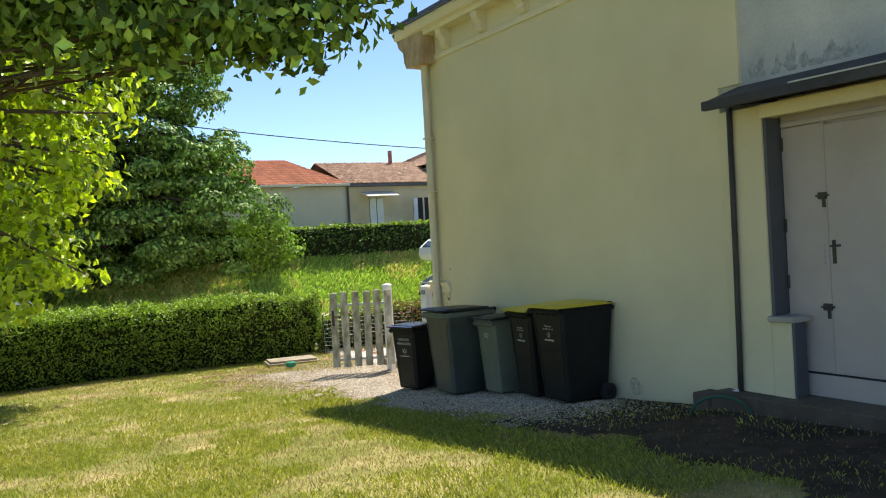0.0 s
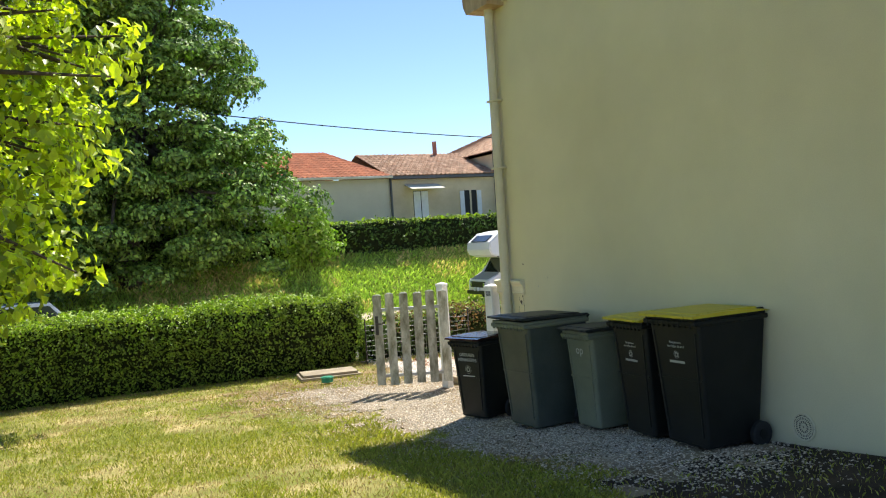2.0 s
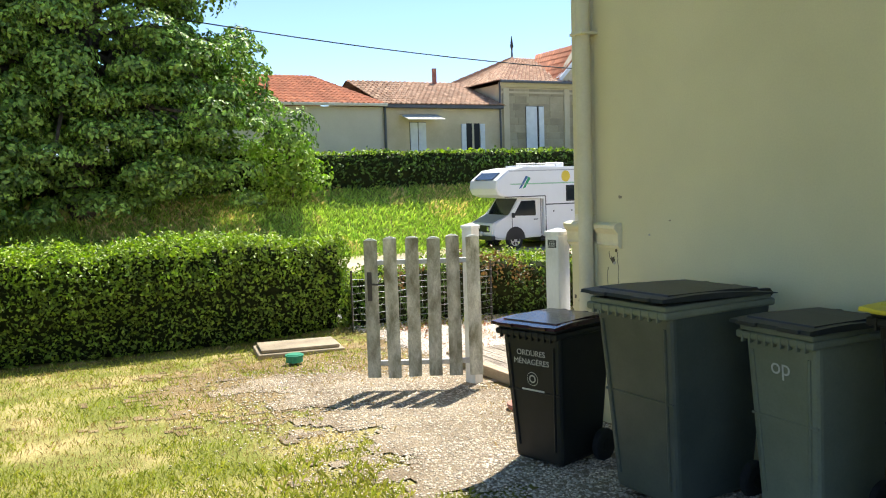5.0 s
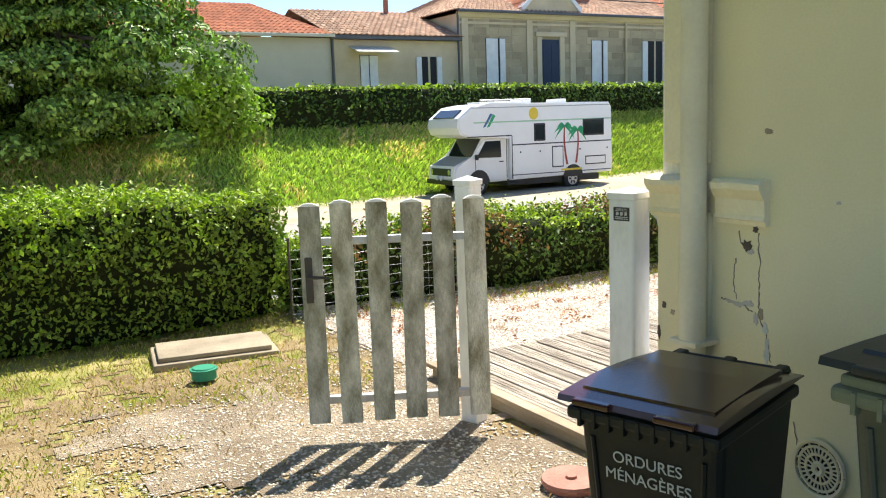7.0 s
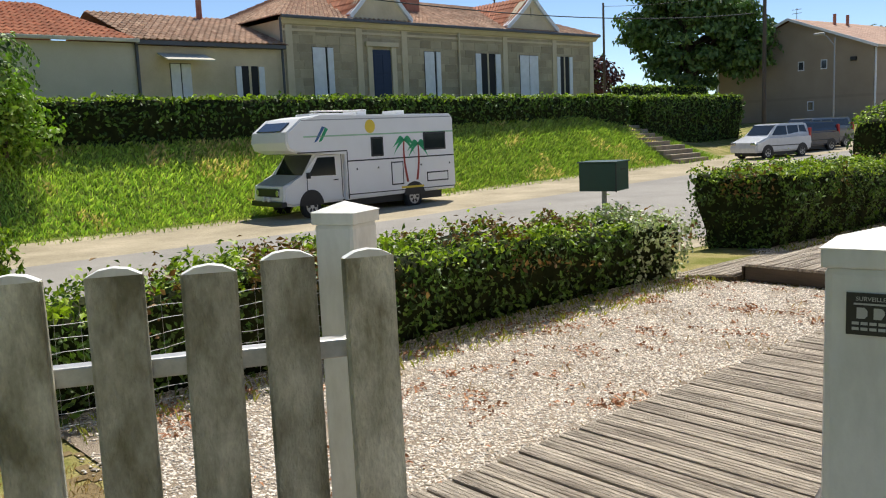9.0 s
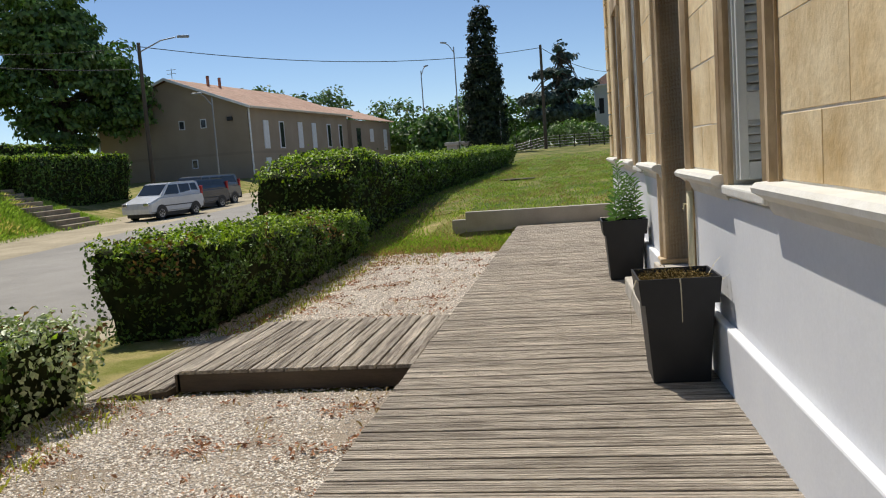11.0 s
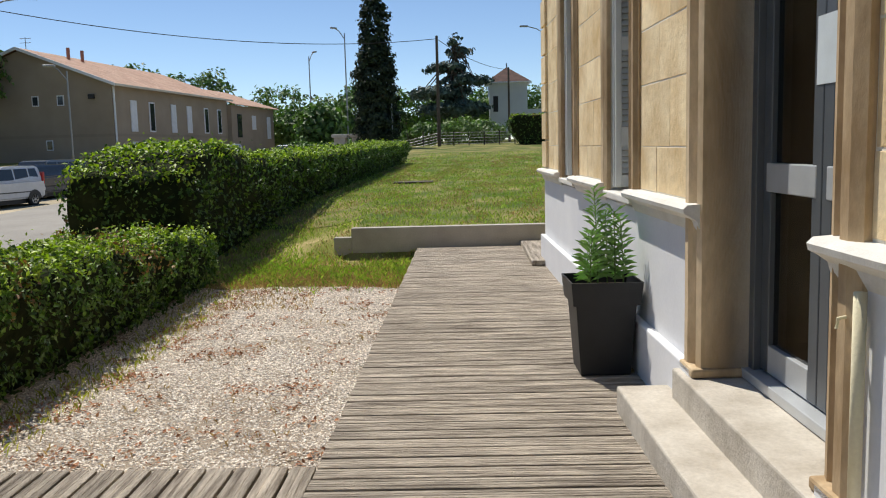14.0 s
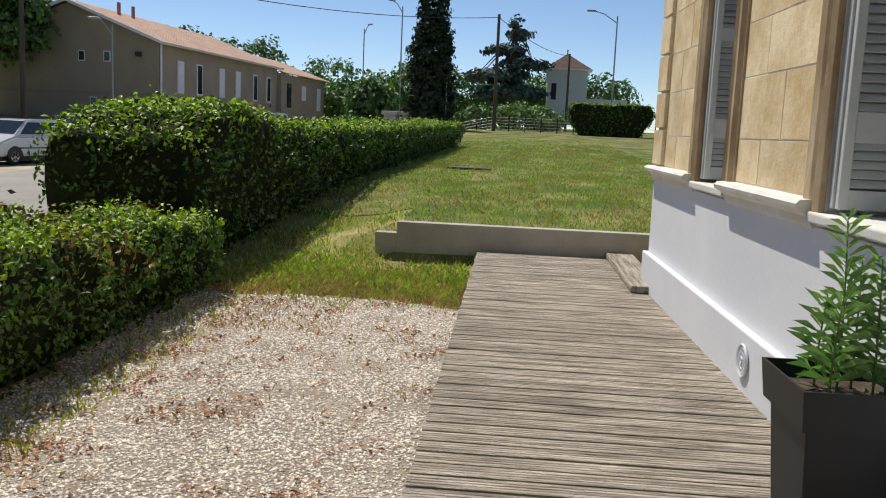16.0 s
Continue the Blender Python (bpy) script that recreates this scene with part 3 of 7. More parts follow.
# moulded stone surrounds
sur = [(0.0, -0.30), (0.0, 0.035), (0.05, 0.05), (0.09, 0.03), (0.12, 0.045), (0.19, 0.05), (0.22, 0.02), (0.24, 0.02), (0.24, -0.03), (0.1, -0.03), (0.1, -0.30)]
for c, (a, b) in zip(CENTRES, cuts):
    if c == DOOR:
        big = [(0.0, -0.32), (0.0, 0.02), (0.05, 0.035), (0.07, 0.01), (0.10, 0.01), (0.14, 0.055), (0.20, 0.055), (0.26, 0.03), (0.26, -0.03), (0.12, -0.03), (0.12, -0.32)]
        part("door_jamb", prismbm([(b + x, y) for x, y in big], -0.19, 2.75, "xy"), "lime_trim", front, "worn moulded limestone door jamb")
        part("door_jamb", prismbm([(a - x, y) for x, y in big], -0.19, 2.75, "xy"), "lime_trim", front, "worn moulded limestone door jamb")
        part("jamb_foot", boxbm(b - 0.02, b + 0.24, -0.3, 0.075, -0.198, -0.145, 0.015), "lime_trim", front)
        part("jamb_foot", boxbm(a - 0.24, a + 0.02, -0.3, 0.075, -0.198, -0.145, 0.015), "lime_trim", front)
        continue
    part("window_surround", prismbm([(b + x, y) for x, y in sur], 0.70, 2.95, "xy"), "lime_trim", front)
    part("window_surround", prismbm([(a - x, y) for x, y in sur], 0.70, 2.95, "xy"), "lime_trim", front)
    part("window_head", boxbm(a - 0.24, b + 0.24, -0.3, 0.05, 2.95, 3.2, 0.01), "lime_trim", front)

# windows: sill, folded slatted shutters in the reveal, casement and wrought rail
for c, (a, b) in zip(CENTRES, cuts):
    if c == DOOR:
        continue
    w = thing("window_1", "tall window with grey slatted shutters folded into the stone reveal", "window", HOUSE, "front windows", "structure")
    part("window_sill", boxbm(a - 0.1, b + 0.1, -0.45, 0.06, 0.64, 0.70, 0.012), "cap", w, "worn pale stone sill")
    for s, e in ((1, b), (-1, a)):
        for k in range(2):
            f = e - s * (0.035 + 0.05 * k)
            x0, x1 = sorted((f, f - s * 0.038))
            d0, d1 = -0.33, -0.005 - 0.01 * k
            sh = part("shutter", boxbm(x0, x1, d0, d0 + 0.05, 0.73, 2.92, 0.004), "shutter", w, "grey slatted folding shutter")
            part("shutter_stile", boxbm(x0, x1, d1 - 0.05, d1, 0.73, 2.92, 0.004), "shutter", sh)
            for z0, z1 in ((0.73, 0.83), (1.068, 1.222), (1.842, 1.948), (2.82, 2.92)):
                part("shutter_rail", boxbm(x0 + 0.002, x1 - 0.002, d0 + 0.05, d1 - 0.05, z0, z1), "shutter", sh)
            bm = bmesh.new()
            z = 0.845
            while z < 2.80:
                if not (1.05 < z < 1.20 or 1.84 < z < 1.94):
                    prism(bm, [(x0 + 0.001, z), (x0 + 0.009, z - 0.004), (x1 - 0.001, z + 0.034), (x1 - 0.009, z + 0.038)], d0 + 0.05, d1 - 0.05, "xz")
                z += 0.048
            part("slats", bm, "shutter", sh)
    fr = part("window_frame", boxbm(a + 0.0, a + 0.06, -0.42, -0.36, 0.70, 2.95, 0.005), "shutter", w)
    part("frame_side", boxbm(b - 0.06, b, -0.42, -0.36, 0.70, 2.95, 0.005), "shutter", fr)
    part("frame_top", boxbm(a, b, -0.42, -0.36, 2.88, 2.95, 0.005), "shutter", fr)
    part("frame_foot", boxbm(a, b, -0.42, -0.36, 0.70, 0.82, 0.005), "shutter", fr)
    part("mullion", boxbm(c - 0.05, c + 0.05, -0.42, -0.35, 0.70, 2.95, 0.005), "shutter", fr)
    for p, q in ((a + 0.06, c - 0.05), (c + 0.05, b - 0.06)):
        g = part("pane", boxbm(p, q, -0.395, -0.39, 0.82, 2.88), "car_glass", w)
    # wrought rail in front of the casement
    rail = part("window_rail", boxbm(a + 0.09, b - 0.09, -0.30, -0.27, 1.02, 1.05, 0.004), "shutter", w, "painted cast-iron window rail")
    part("lower_bar", boxbm(a + 0.09, b - 0.09, -0.30, -0.28, 0.92, 0.94), "shutter", rail)
    for i in range(7):
        u = a + 0.14 + i * (b - a - 0.28) / 6
        bm = bmesh.new()
        for s in (-1, 1):
            pts = [(u + s * 0.045 * math.sin(t * math.pi * 1.6), -0.285, 0.76 + 0.26 * t) for t in [i2 / 12 for i2 in range(13)]]
            tube(bm, pts, 0.008, 6)
        part("scroll", bm, "shutter", rail)

# glazed door in its deep reveal
dr = thing("door_1", "glazed dark grey aluminium front door between stone jambs", "door", HOUSE, kind="structure")
a, b = cuts[2]
for x0, x1 in ((a, a + 0.07), (b - 0.07, b)):
    part("door_frame", boxbm(x0, x1, -0.36, -0.24, -0.185, 2.75, 0.006), "frame_grey", dr)
part("door_frame", boxbm(a, b, -0.36, -0.24, 2.66, 2.75, 0.006), "frame_grey", dr)
part("threshold", boxbm(a, b, -0.36, -0.2, -0.195, -0.14, 0.006), "bar_pale", dr, "bare aluminium threshold")
for p, q in ((a + 0.07, DOOR - 0.004), (DOOR + 0.004, b - 0.07)):
    leaf = part("door_leaf", boxbm(p, p + 0.10, -0.34, -0.28, -0.13, 2.66, 0.006), "frame_grey", dr)
    part("stile", boxbm(q - 0.10, q, -0.34, -0.28, -0.13, 2.66, 0.006), "frame_grey", leaf)
    part("top_rail", boxbm(p + 0.1, q - 0.1, -0.34, -0.28, 2.55, 2.66, 0.006), "frame_grey", leaf)
    part("bottom_rail", boxbm(p + 0.1, q - 0.1, -0.34, -0.28, -0.13, 0.02, 0.006), "bar_pale", leaf)
    part("middle_rail", boxbm(p + 0.05, q - 0.05, -0.35, -0.275, 0.83, 0.98, 0.006), "bar_pale", leaf, "pale aluminium middle rail")
    for z0, z1 in ((0.02, 0.83), (0.98, 2.55)):
        g = part("pane", boxbm(p + 0.1, q - 0.1, -0.315, -0.309, z0, z1), "clear", leaf)
# hall behind the glass, its dimness put into near-black surfaces
part("hall_wall", boxbm(a - 0.6, b + 0.6, -4.05, -4.0, -0.2, 3.0), "room", front)
for x in (a - 0.65, b + 0.6):
    part("hall_wall", boxbm(x, x + 0.05, -4.0, -0.46, -0.2, 3.0), "room", front)
part("hall_floor", boxbm(a - 0.6, b + 0.6, -4.0, -0.36, -0.25, -0.16), "room", front)
part("hall_ceiling", boxbm(a - 0.6, b + 0.6, -4.0, -0.46, 2.9, 3.0), "room", front)

# stone steps to the door
st = thing("door_step", "two worn pale stone steps before the front door", "step", HOUSE, kind="structure")
part("upper_step", boxbm(a - 0.20, b + 0.24, -0.3, 0.115, -0.45, -0.20, 0.012), "step", st)
part("lower_step", boxbm(a - 0.40, b + 0.50, 0.02, 0.385, DECK - 0.12, -0.375, 0.014), "step", st)

# ---- west side wall ----
WX = 6.2
west = thing("wall_west", "cream rendered side wall with flaking paint at the corner", "wall", kind="structure")
part("render_wall", boxbm(WX, WX + 0.4, 5.72, 11.28, -0.8, 4.14), "cream", west)
part("corner_pilaster", boxbm(WX - 0.02, WX + 0.41, 11.27, 11.565, -0.8, 0.72, 0.01), "cream", west, "flaking painted corner pier")
part("corner_pilaster", boxbm(WX - 0.004, WX + 0.41, 11.28, 11.545, 0.92, 4.14, 0.01), "cream_trim", west)
capp = [(0.0, 0.69), (-0.022, 0.69), (-0.026, 0.705), (-0.038, 0.712), (-0.030, 0.73), (-0.034, 0.79), (-0.05, 0.81), (-0.064, 0.83), (-0.064, 0.852), (-0.04, 0.865), (0.0, 0.87)]


def pier_cap(y0, y1):
    """A moulded cap cut into short slices whose upper edge is chipped and uneven."""
    bm = bmesh.new()
    n = 12
    rings = []
    for i in range(n + 1):
        y = y0 + (y1 - y0) * i / n
        w = [0.007 * noise.noise(Vector((y * 23, z * 31, x * 40))) for x, z in capp]
        rings.append([bm.verts.new((WX + x * (1 if z < 0.8 else 1 + 14 * k), y, z + (k if z > 0.8 else 0))) for (x, z), k in zip(capp, w)])
    for r, q in zip(rings, rings[1:]):
        for i in range(len(capp)):
            j = (i + 1) % len(capp)
            bm.faces.new((r[i], r[j], q[j], q[i]))
    bm.faces.new(rings[0])
    bm.faces.new(rings[-1])
    part("pier_cap", bm, "cream_trim", west, "moulded stone cap with chipped paint")


pier_cap(11.34, 11.60)
pier_cap(10.99, 11.23)
part("string_course", boxbm(WX - 0.03, WX + 0.1, 5.72, 11.3, 4.14, 4.22, 0.01), "cream_trim", west)
part("frieze", boxbm(WX - 0.005, WX + 0.4, 5.72, 11.6, 4.22, 4.5), "cream", west)
part("eaves", prismbm([(WX + 0.3, 4.5), (WX - 0.19, 4.5), (WX - 0.21, 4.55), (WX - 0.27, 4.58), (WX - 0.31, 4.66), (WX - 0.31, 4.70), (WX + 0.3, 4.74)], 5.0, 11.86, "xz"), "cream_trim", west)
part("gutter_edge", boxbm(WX - 0.34, WX + 0.2, 4.9, 11.89, 4.70, 4.73), "zinc", west)
y = 11.42
while y > 5.8:
    pr = [(WX, 4.22), (WX - 0.06, 4.24), (WX - 0.10, 4.29), (WX - 0.09, 4.33), (WX - 0.12, 4.37), (WX - 0.15, 4.41), (WX - 0.17, 4.47), (WX - 0.17, 4.5), (WX, 4.5)]
    part("bracket", prismbm(pr, y - 0.075, y + 0.075, "xz"), "cream_trim", west, "carved eaves bracket")
    y -= 0.74 if y > 11 else 0.98
part("bracket", prismbm([(11.6 - (x - WX), z) for x, z in pr], WX + 0.02, WX + 0.17, "yz"), "cream_trim", west)
part("upper_wall", boxbm(WX + 0.02, WX + 0.4, -2.5, 5.72, 2.68, 4.5), "old_wall", west, "stained grey-white upper wall")
part("wall_strip", boxbm(WX - 0.012, WX + 0.02, 5.46, 5.74, 2.75, 4.5), "cream", west)

roof = thing("roof", "dark slate roof with overhanging eaves", "roof", kind="structure")
part("roof_slope", prismbm([(5.87, 4.74), (5.90, 4.80), (14.4, 8.6), (23.2, 4.80), (23.2, 4.74)], -0.1, 11.9, "xz"), "slate", roof)


def hedge(name, label, x0, x1, y0, y1, top, seed, dens=330, size=0.055, tilt=0.0, turn=0.0, at=(0, 0), material="hedge", rust=0.0, pale_end=False):
    """A clipped hedge: a dark core, its near-black colour the shade among the twigs, and leaves that stand off it,
    uneven at top and sides.
    """
    h = thing(name, label, "hedge", pose(at[0], at[1], 0, 0, 0, turn))
    g = np.random.default_rng(seed)
    inv = h.matrix_world

    def gz(x, y):
        w = inv @ Vector((x, y, 0))
        return height(w.x, w.y)

    nx, ny, nz = max(3, int((x1 - x0) / 0.22)), max(3, int((y1 - y0) / 0.22)), 6
    bm = bmesh.new()
    box(bm, 0, 1, 0, 1, 0, 1)
    bmesh.ops.subdivide_edges(bm, edges=[e for e in bm.edges if abs((e.verts[0].co - e.verts[1].co).x) > 0.5], cuts=nx, use_grid_fill=True)
    bmesh.ops.subdivide_edges(bm, edges=[e for e in bm.edges if abs((e.verts[0].co - e.verts[1].co).y) > 0.5], cuts=ny, use_grid_fill=True)
    bmesh.ops.subdivide_edges(bm, edges=[e for e in bm.edges if abs((e.verts[0].co - e.verts[1].co).z) > 0.5], cuts=nz, use_grid_fill=True)

    def shape(px, py, pz):
        x, y = x0 + (x1 - x0) * px, y0 + (y1 - y0) * py
        b = gz(x, y)
        t = top(x) if callable(top) else top
        z = b + (t - b) * pz
        # rounded shoulders, uneven growth
        k = 1 - 0.10 * max(0, pz - 0.75) / 0.25
        k *= 1 - 0.30 * max(0, 0.62 - pz) / 0.62
        ym = (y0 + y1) / 2
        y = ym + (y - ym) * k
        o = Vector((wob(x + seed, y, z, 1.3, 0.07), wob(x, y + seed + 5, z, 1.3, 0.07), wob(x, y, z + 11 + seed, 1.1, 0.11) * (pz > 0.5)))
        return Vector((x, y, z)) + o

    for v in bm.verts:
        p = shape(*v.co)
        c = Vector(((x0 + x1) / 2, (y0 + y1) / 2, p.z - 0.05))
        d = p - Vector((min(max(p.x, x0 + 0.3), x1 - 0.3), (y0 + y1) / 2, min(p.z, (top(p.x) if callable(top) else top) - 0.3)))
        v.co = p - d.normalized() * 0.13
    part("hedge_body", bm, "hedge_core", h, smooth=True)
    L, W = x1 - x0, y1 - y0
    H = (top((x0 + x1) / 2) if callable(top) else top) - gz((x0 + x1) / 2, (y0 + y1) / 2)
    pos, nor, young = [], [], []
    for face, area in (("top", L * W), ("front", L * H), ("back", L * H * 0.6), ("left", W * H), ("right", W * H)):
        for _ in range(int(area * dens)):
            p, q = g.random(), g.random()
            if face == "top":
                c, n = (p, q, 1), (0, 0, 1)
            elif face == "front":
                c, n = (p, 0, q), (0, -1, 0.08)
            elif face == "back":
                c, n = (p, 1, q ** 0.6), (0, 1, 0.25)
            elif face == "left":
                c, n = (0, p, q), (-1, 0, 0.0)
            else:
                c, n = (1, p, q), (1, 0, 0.25)
            if face != "top" and q < 0.6 and g.random() < 0.35:
                continue
            s0 = shape(*c)
            lump = noise.noise(s0 * 3.1 + Vector((seed, 3, 0))) + 0.6 * noise.noise(s0 * 7.0)
            pt = s0 + Vector(n) * ((0.16 if dens > 900 else 0.10) * lump + abs(g.normal(0, 0.03)) - 0.08 * g.random())
            if g.random() < (0.05 if face == "top" else 0.02):
                pt += Vector(n) * g.random() * 0.13
            # young: crest leaves that take the paler, sunlit colour
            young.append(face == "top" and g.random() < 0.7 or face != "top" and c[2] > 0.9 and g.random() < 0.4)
            pos.append(pt)
            nor.append(n)
    pos, nor = np.array(pos), np.array(nor, float)
    sel = np.array([noise.noise(Vector(p) * 0.9 + Vector((seed, 0, 0))) for p in pos])
    crest = np.array([(top(x) if callable(top) else top) for x in pos[:, 0]])
    red = (sel > 0.28 - rust) & (g.random(len(pos)) < rust * 3) & (pos[:, 2] > crest - 0.28 - 0.1 * g.random(len(pos)))
    pale = (pos[:, 0] > x1 - 0.9) & (g.random(len(pos)) < 0.75) if pale_end else np.zeros(len(pos), bool)
    young = np.array(young)
    old = ~red & ~pale & ~young
    leaves("leaves", pos[old], nor[old], size, material, h, seed, "stuff")
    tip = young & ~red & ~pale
    leaves("young_leaves", pos[tip], nor[tip], size, "hedge_sunlit", h, seed + 3, "stuff")
    if red.sum():
        leaves("rusty_leaves", pos[red & ~pale], nor[red & ~pale], size, "hedge_rust", h, seed + 1, "stuff")
    if pale.sum():
        leaves("pale_leaves", pos[pale], nor[pale], size, "hedge_pale", h, seed + 2, "stuff")
    return h



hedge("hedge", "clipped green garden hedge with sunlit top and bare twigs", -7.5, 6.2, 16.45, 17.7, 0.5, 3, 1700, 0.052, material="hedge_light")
hedge("hedge", "low clipped hedge with rusty tips beside the gravel", 6.3, 13.0, 16.35, 17.4, lambda x: lerp(x, (6.7, 9, 12, 13.0), (0.04, 0.08, -0.04, -0.05)), 5, 1000, 0.056, rust=0.2, pale_end=True)
hedge("hedge", "low clipped hedge beside the ramp", 15.3, 22.0, 16.4, 17.9, lambda x: lerp(x, (15.3, 18, 21.9), (0.30, 0.22, 0.05)), 7, 1000, 0.056, rust=0.12)
hedge("hedge", "tall dense green hedge along the lawn", 0.8, 25.5, 0, 2.0, lambda x: lerp(x, (0.8, 1.5, 2.6, 4.4, 10, 25), (0.8, 1.15, 1.2, 0.98, 1.0, 1.25)), 9, 480, 0.075, turn=-3.2, at=(21.6, 16.85))
hedge("hedge", "long dark hedge above the grass bank", -14, 39.3, 36.2, 37.4, 2.35, 11, 120, 0.15)
hedge("hedge", "dark hedge above the grass bank", 40.2, 49.5, 36.0, 37.4, 2.3, 12, 120, 0.15)

# ---- decking ----
deck = thing("deck", "long weathered grooved timber deck along the house", "deck", kind="structure")


def board_mesh(name, length, width, along, material):
    """A grooved deck board, its origin at the middle of its foot."""
    n = 4 if along == "y" else 3
    w = width / 2
    prof = [(-w, 0), (-w, 0.024)]
    p = (2 * w - 0.012) / n
    for i in range(n):
        s = -w + 0.006 + i * p
        prof += [(s, 0.028), (s + p * 0.66, 0.028), (s + p * 0.74, 0.0245), (s + p * 0.92, 0.0245)]
    prof += [(w, 0.024), (w, 0)]
    bm = prismbm(prof, -length / 2, length / 2, "xz" if along == "y" else "yz")
    bmesh.ops.recalc_face_normals(bm, faces=bm.faces)
    me = bpy.data.meshes.new(name)
    bm.to_mesh(me)
    bm.free()
    me.materials.append(M[material])
    return me


part("fascia", boxbm(6.30, 6.345, 12.0, 13.86, DECK - 0.22, DECK - 0.03), "beam_pale", deck, "weathered brown fascia board")
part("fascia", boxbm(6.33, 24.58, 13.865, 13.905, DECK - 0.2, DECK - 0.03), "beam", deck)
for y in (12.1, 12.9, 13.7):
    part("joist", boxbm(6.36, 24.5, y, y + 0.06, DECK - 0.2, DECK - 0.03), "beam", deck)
part("edge_board", boxbm(6.27, 6.35, 11.95, 13.9, DECK - 0.03, DECK, 0.004), "beam_pale", deck)

# ramp from the deck to the gap in the hedge
ramp = thing("ramp", "timber ramp from the deck down to the road", "ramp", kind="structure")
part("fascia", boxbm(13.12, 13.16, 13.91, 15.80, DECK - 0.17, DECK - 0.03), "beam", ramp, "timber side board coloured dark for the overhang's shade")
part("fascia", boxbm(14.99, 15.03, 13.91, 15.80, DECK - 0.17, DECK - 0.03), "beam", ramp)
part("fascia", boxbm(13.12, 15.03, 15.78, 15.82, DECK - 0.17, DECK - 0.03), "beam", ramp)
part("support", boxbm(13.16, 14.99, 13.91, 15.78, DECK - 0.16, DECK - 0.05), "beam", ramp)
low = boxbm(13.0, 15.2, 15.84, 19.2, -0.12, -0.03)
for v in low.verts:
    v.co.z += lerp(v.co.y, (15.84, 19.2), (-0.63, -1.03))
part("support", low, "beam", ramp)

# low concrete edge at the end of the deck
lw = thing("retaining_wall", "low pale concrete retaining wall across the lawn edge", "low wall", kind="structure")
part("wall_body", boxbm(24.62, 24.82, 11.0, 14.99, -0.95, -0.20, 0.01), "concrete", lw)
part("wall_body", boxbm(24.63, 24.81, 14.99, 15.28, -0.95, -0.352, 0.01), "concrete", lw)
part("low_step", boxbm(22.15, 24.58, 11.9, 12.24, DECK + 0.003, DECK + 0.075, 0.01), "deck_x", lw, "weathered grey timber step")

# ---- the yard: gate, posts, bins, covers ----


def turned(m, *a, **k):
    bm = boxbm(*a, **k)
    bmesh.ops.transform(bm, matrix=m, verts=bm.verts)
    return bm


def make_gate():
    """Six pickets on two metal rails; local x runs from the hinge to the latch, y points to the garden."""
    m = look((0, 0, 0), (1, 0, 0))
    ang = 154.2
    g = thing("gate", "weathered grey-green wooden picket gate standing open", "gate", pose(6.03, 12.715, -0.497, 0, 0, ang))
    for i in range(6):
        x0 = i * 0.1785
        bm = bmesh.new()
        w, h = 0.115, 1.215 + 0.012 * math.sin(i * 2.1)
        prof = [(x0, 0), (x0 + w, 0), (x0 + w, h - 0.006), (x0 + w * 0.75, h + 0.006), (x0 + w * 0.5, h + 0.010), (x0 + w * 0.25, h + 0.006), (x0, h - 0.006)]
        prism(bm, prof, 0.012, 0.04, "xz")
        bmesh.ops.bevel(bm, geom=[e for e in bm.edges if abs((e.verts[0].co - e.verts[1].co).z) > 0.5], offset=0.006, segments=2, affect="EDGES")
        p = part("picket", bm, "picket", g)
        p.rotation_euler = (radians(0.4 * math.sin(i * 3)), radians(0.5 * math.sin(i * 1.7 + 1)), 0)
        part("picket_top", prismbm([(x0 + 0.003, h - 0.004), (x0 + w - 0.003, h - 0.004), (x0 + w * 0.75, h + 0.009), (x0 + w * 0.5, h + 0.013), (x0 + w * 0.25, h + 0.009)], 0.010, 0.042, "xz"), "post", p, "paler picket top")
    for z in (0.10, 0.985):
        part("rail", boxbm(0.03, 1.0, -0.03, 0.012, z, z + 0.042, 0.004), "metal", g, "galvanised metal rail")
    lk = part("lock_plate", boxbm(0.945, 0.985, 0.04, 0.052, 0.68, 0.93, 0.006), "iron", g, "dark iron lock plate and lever")
    part("lever", tubebm([(0.965, 0.05, 0.83), (0.965, 0.09, 0.83), (0.93, 0.10, 0.828), (0.855, 0.10, 0.825)], [0.009, 0.009, 0.009, 0.007], 8), "iron", lk)
    part("knob", tubebm([(0.90, -0.02, 0.83), (0.90, -0.09, 0.83)], 0.014, 8), "iron", lk)
    for z in (0.13, 1.0):
        part("hinge", boxbm(0.02, 0.11, -0.07, -0.031, z - 0.02, z + 0.03, 0.005), "metal", g)
    return g


make_gate()


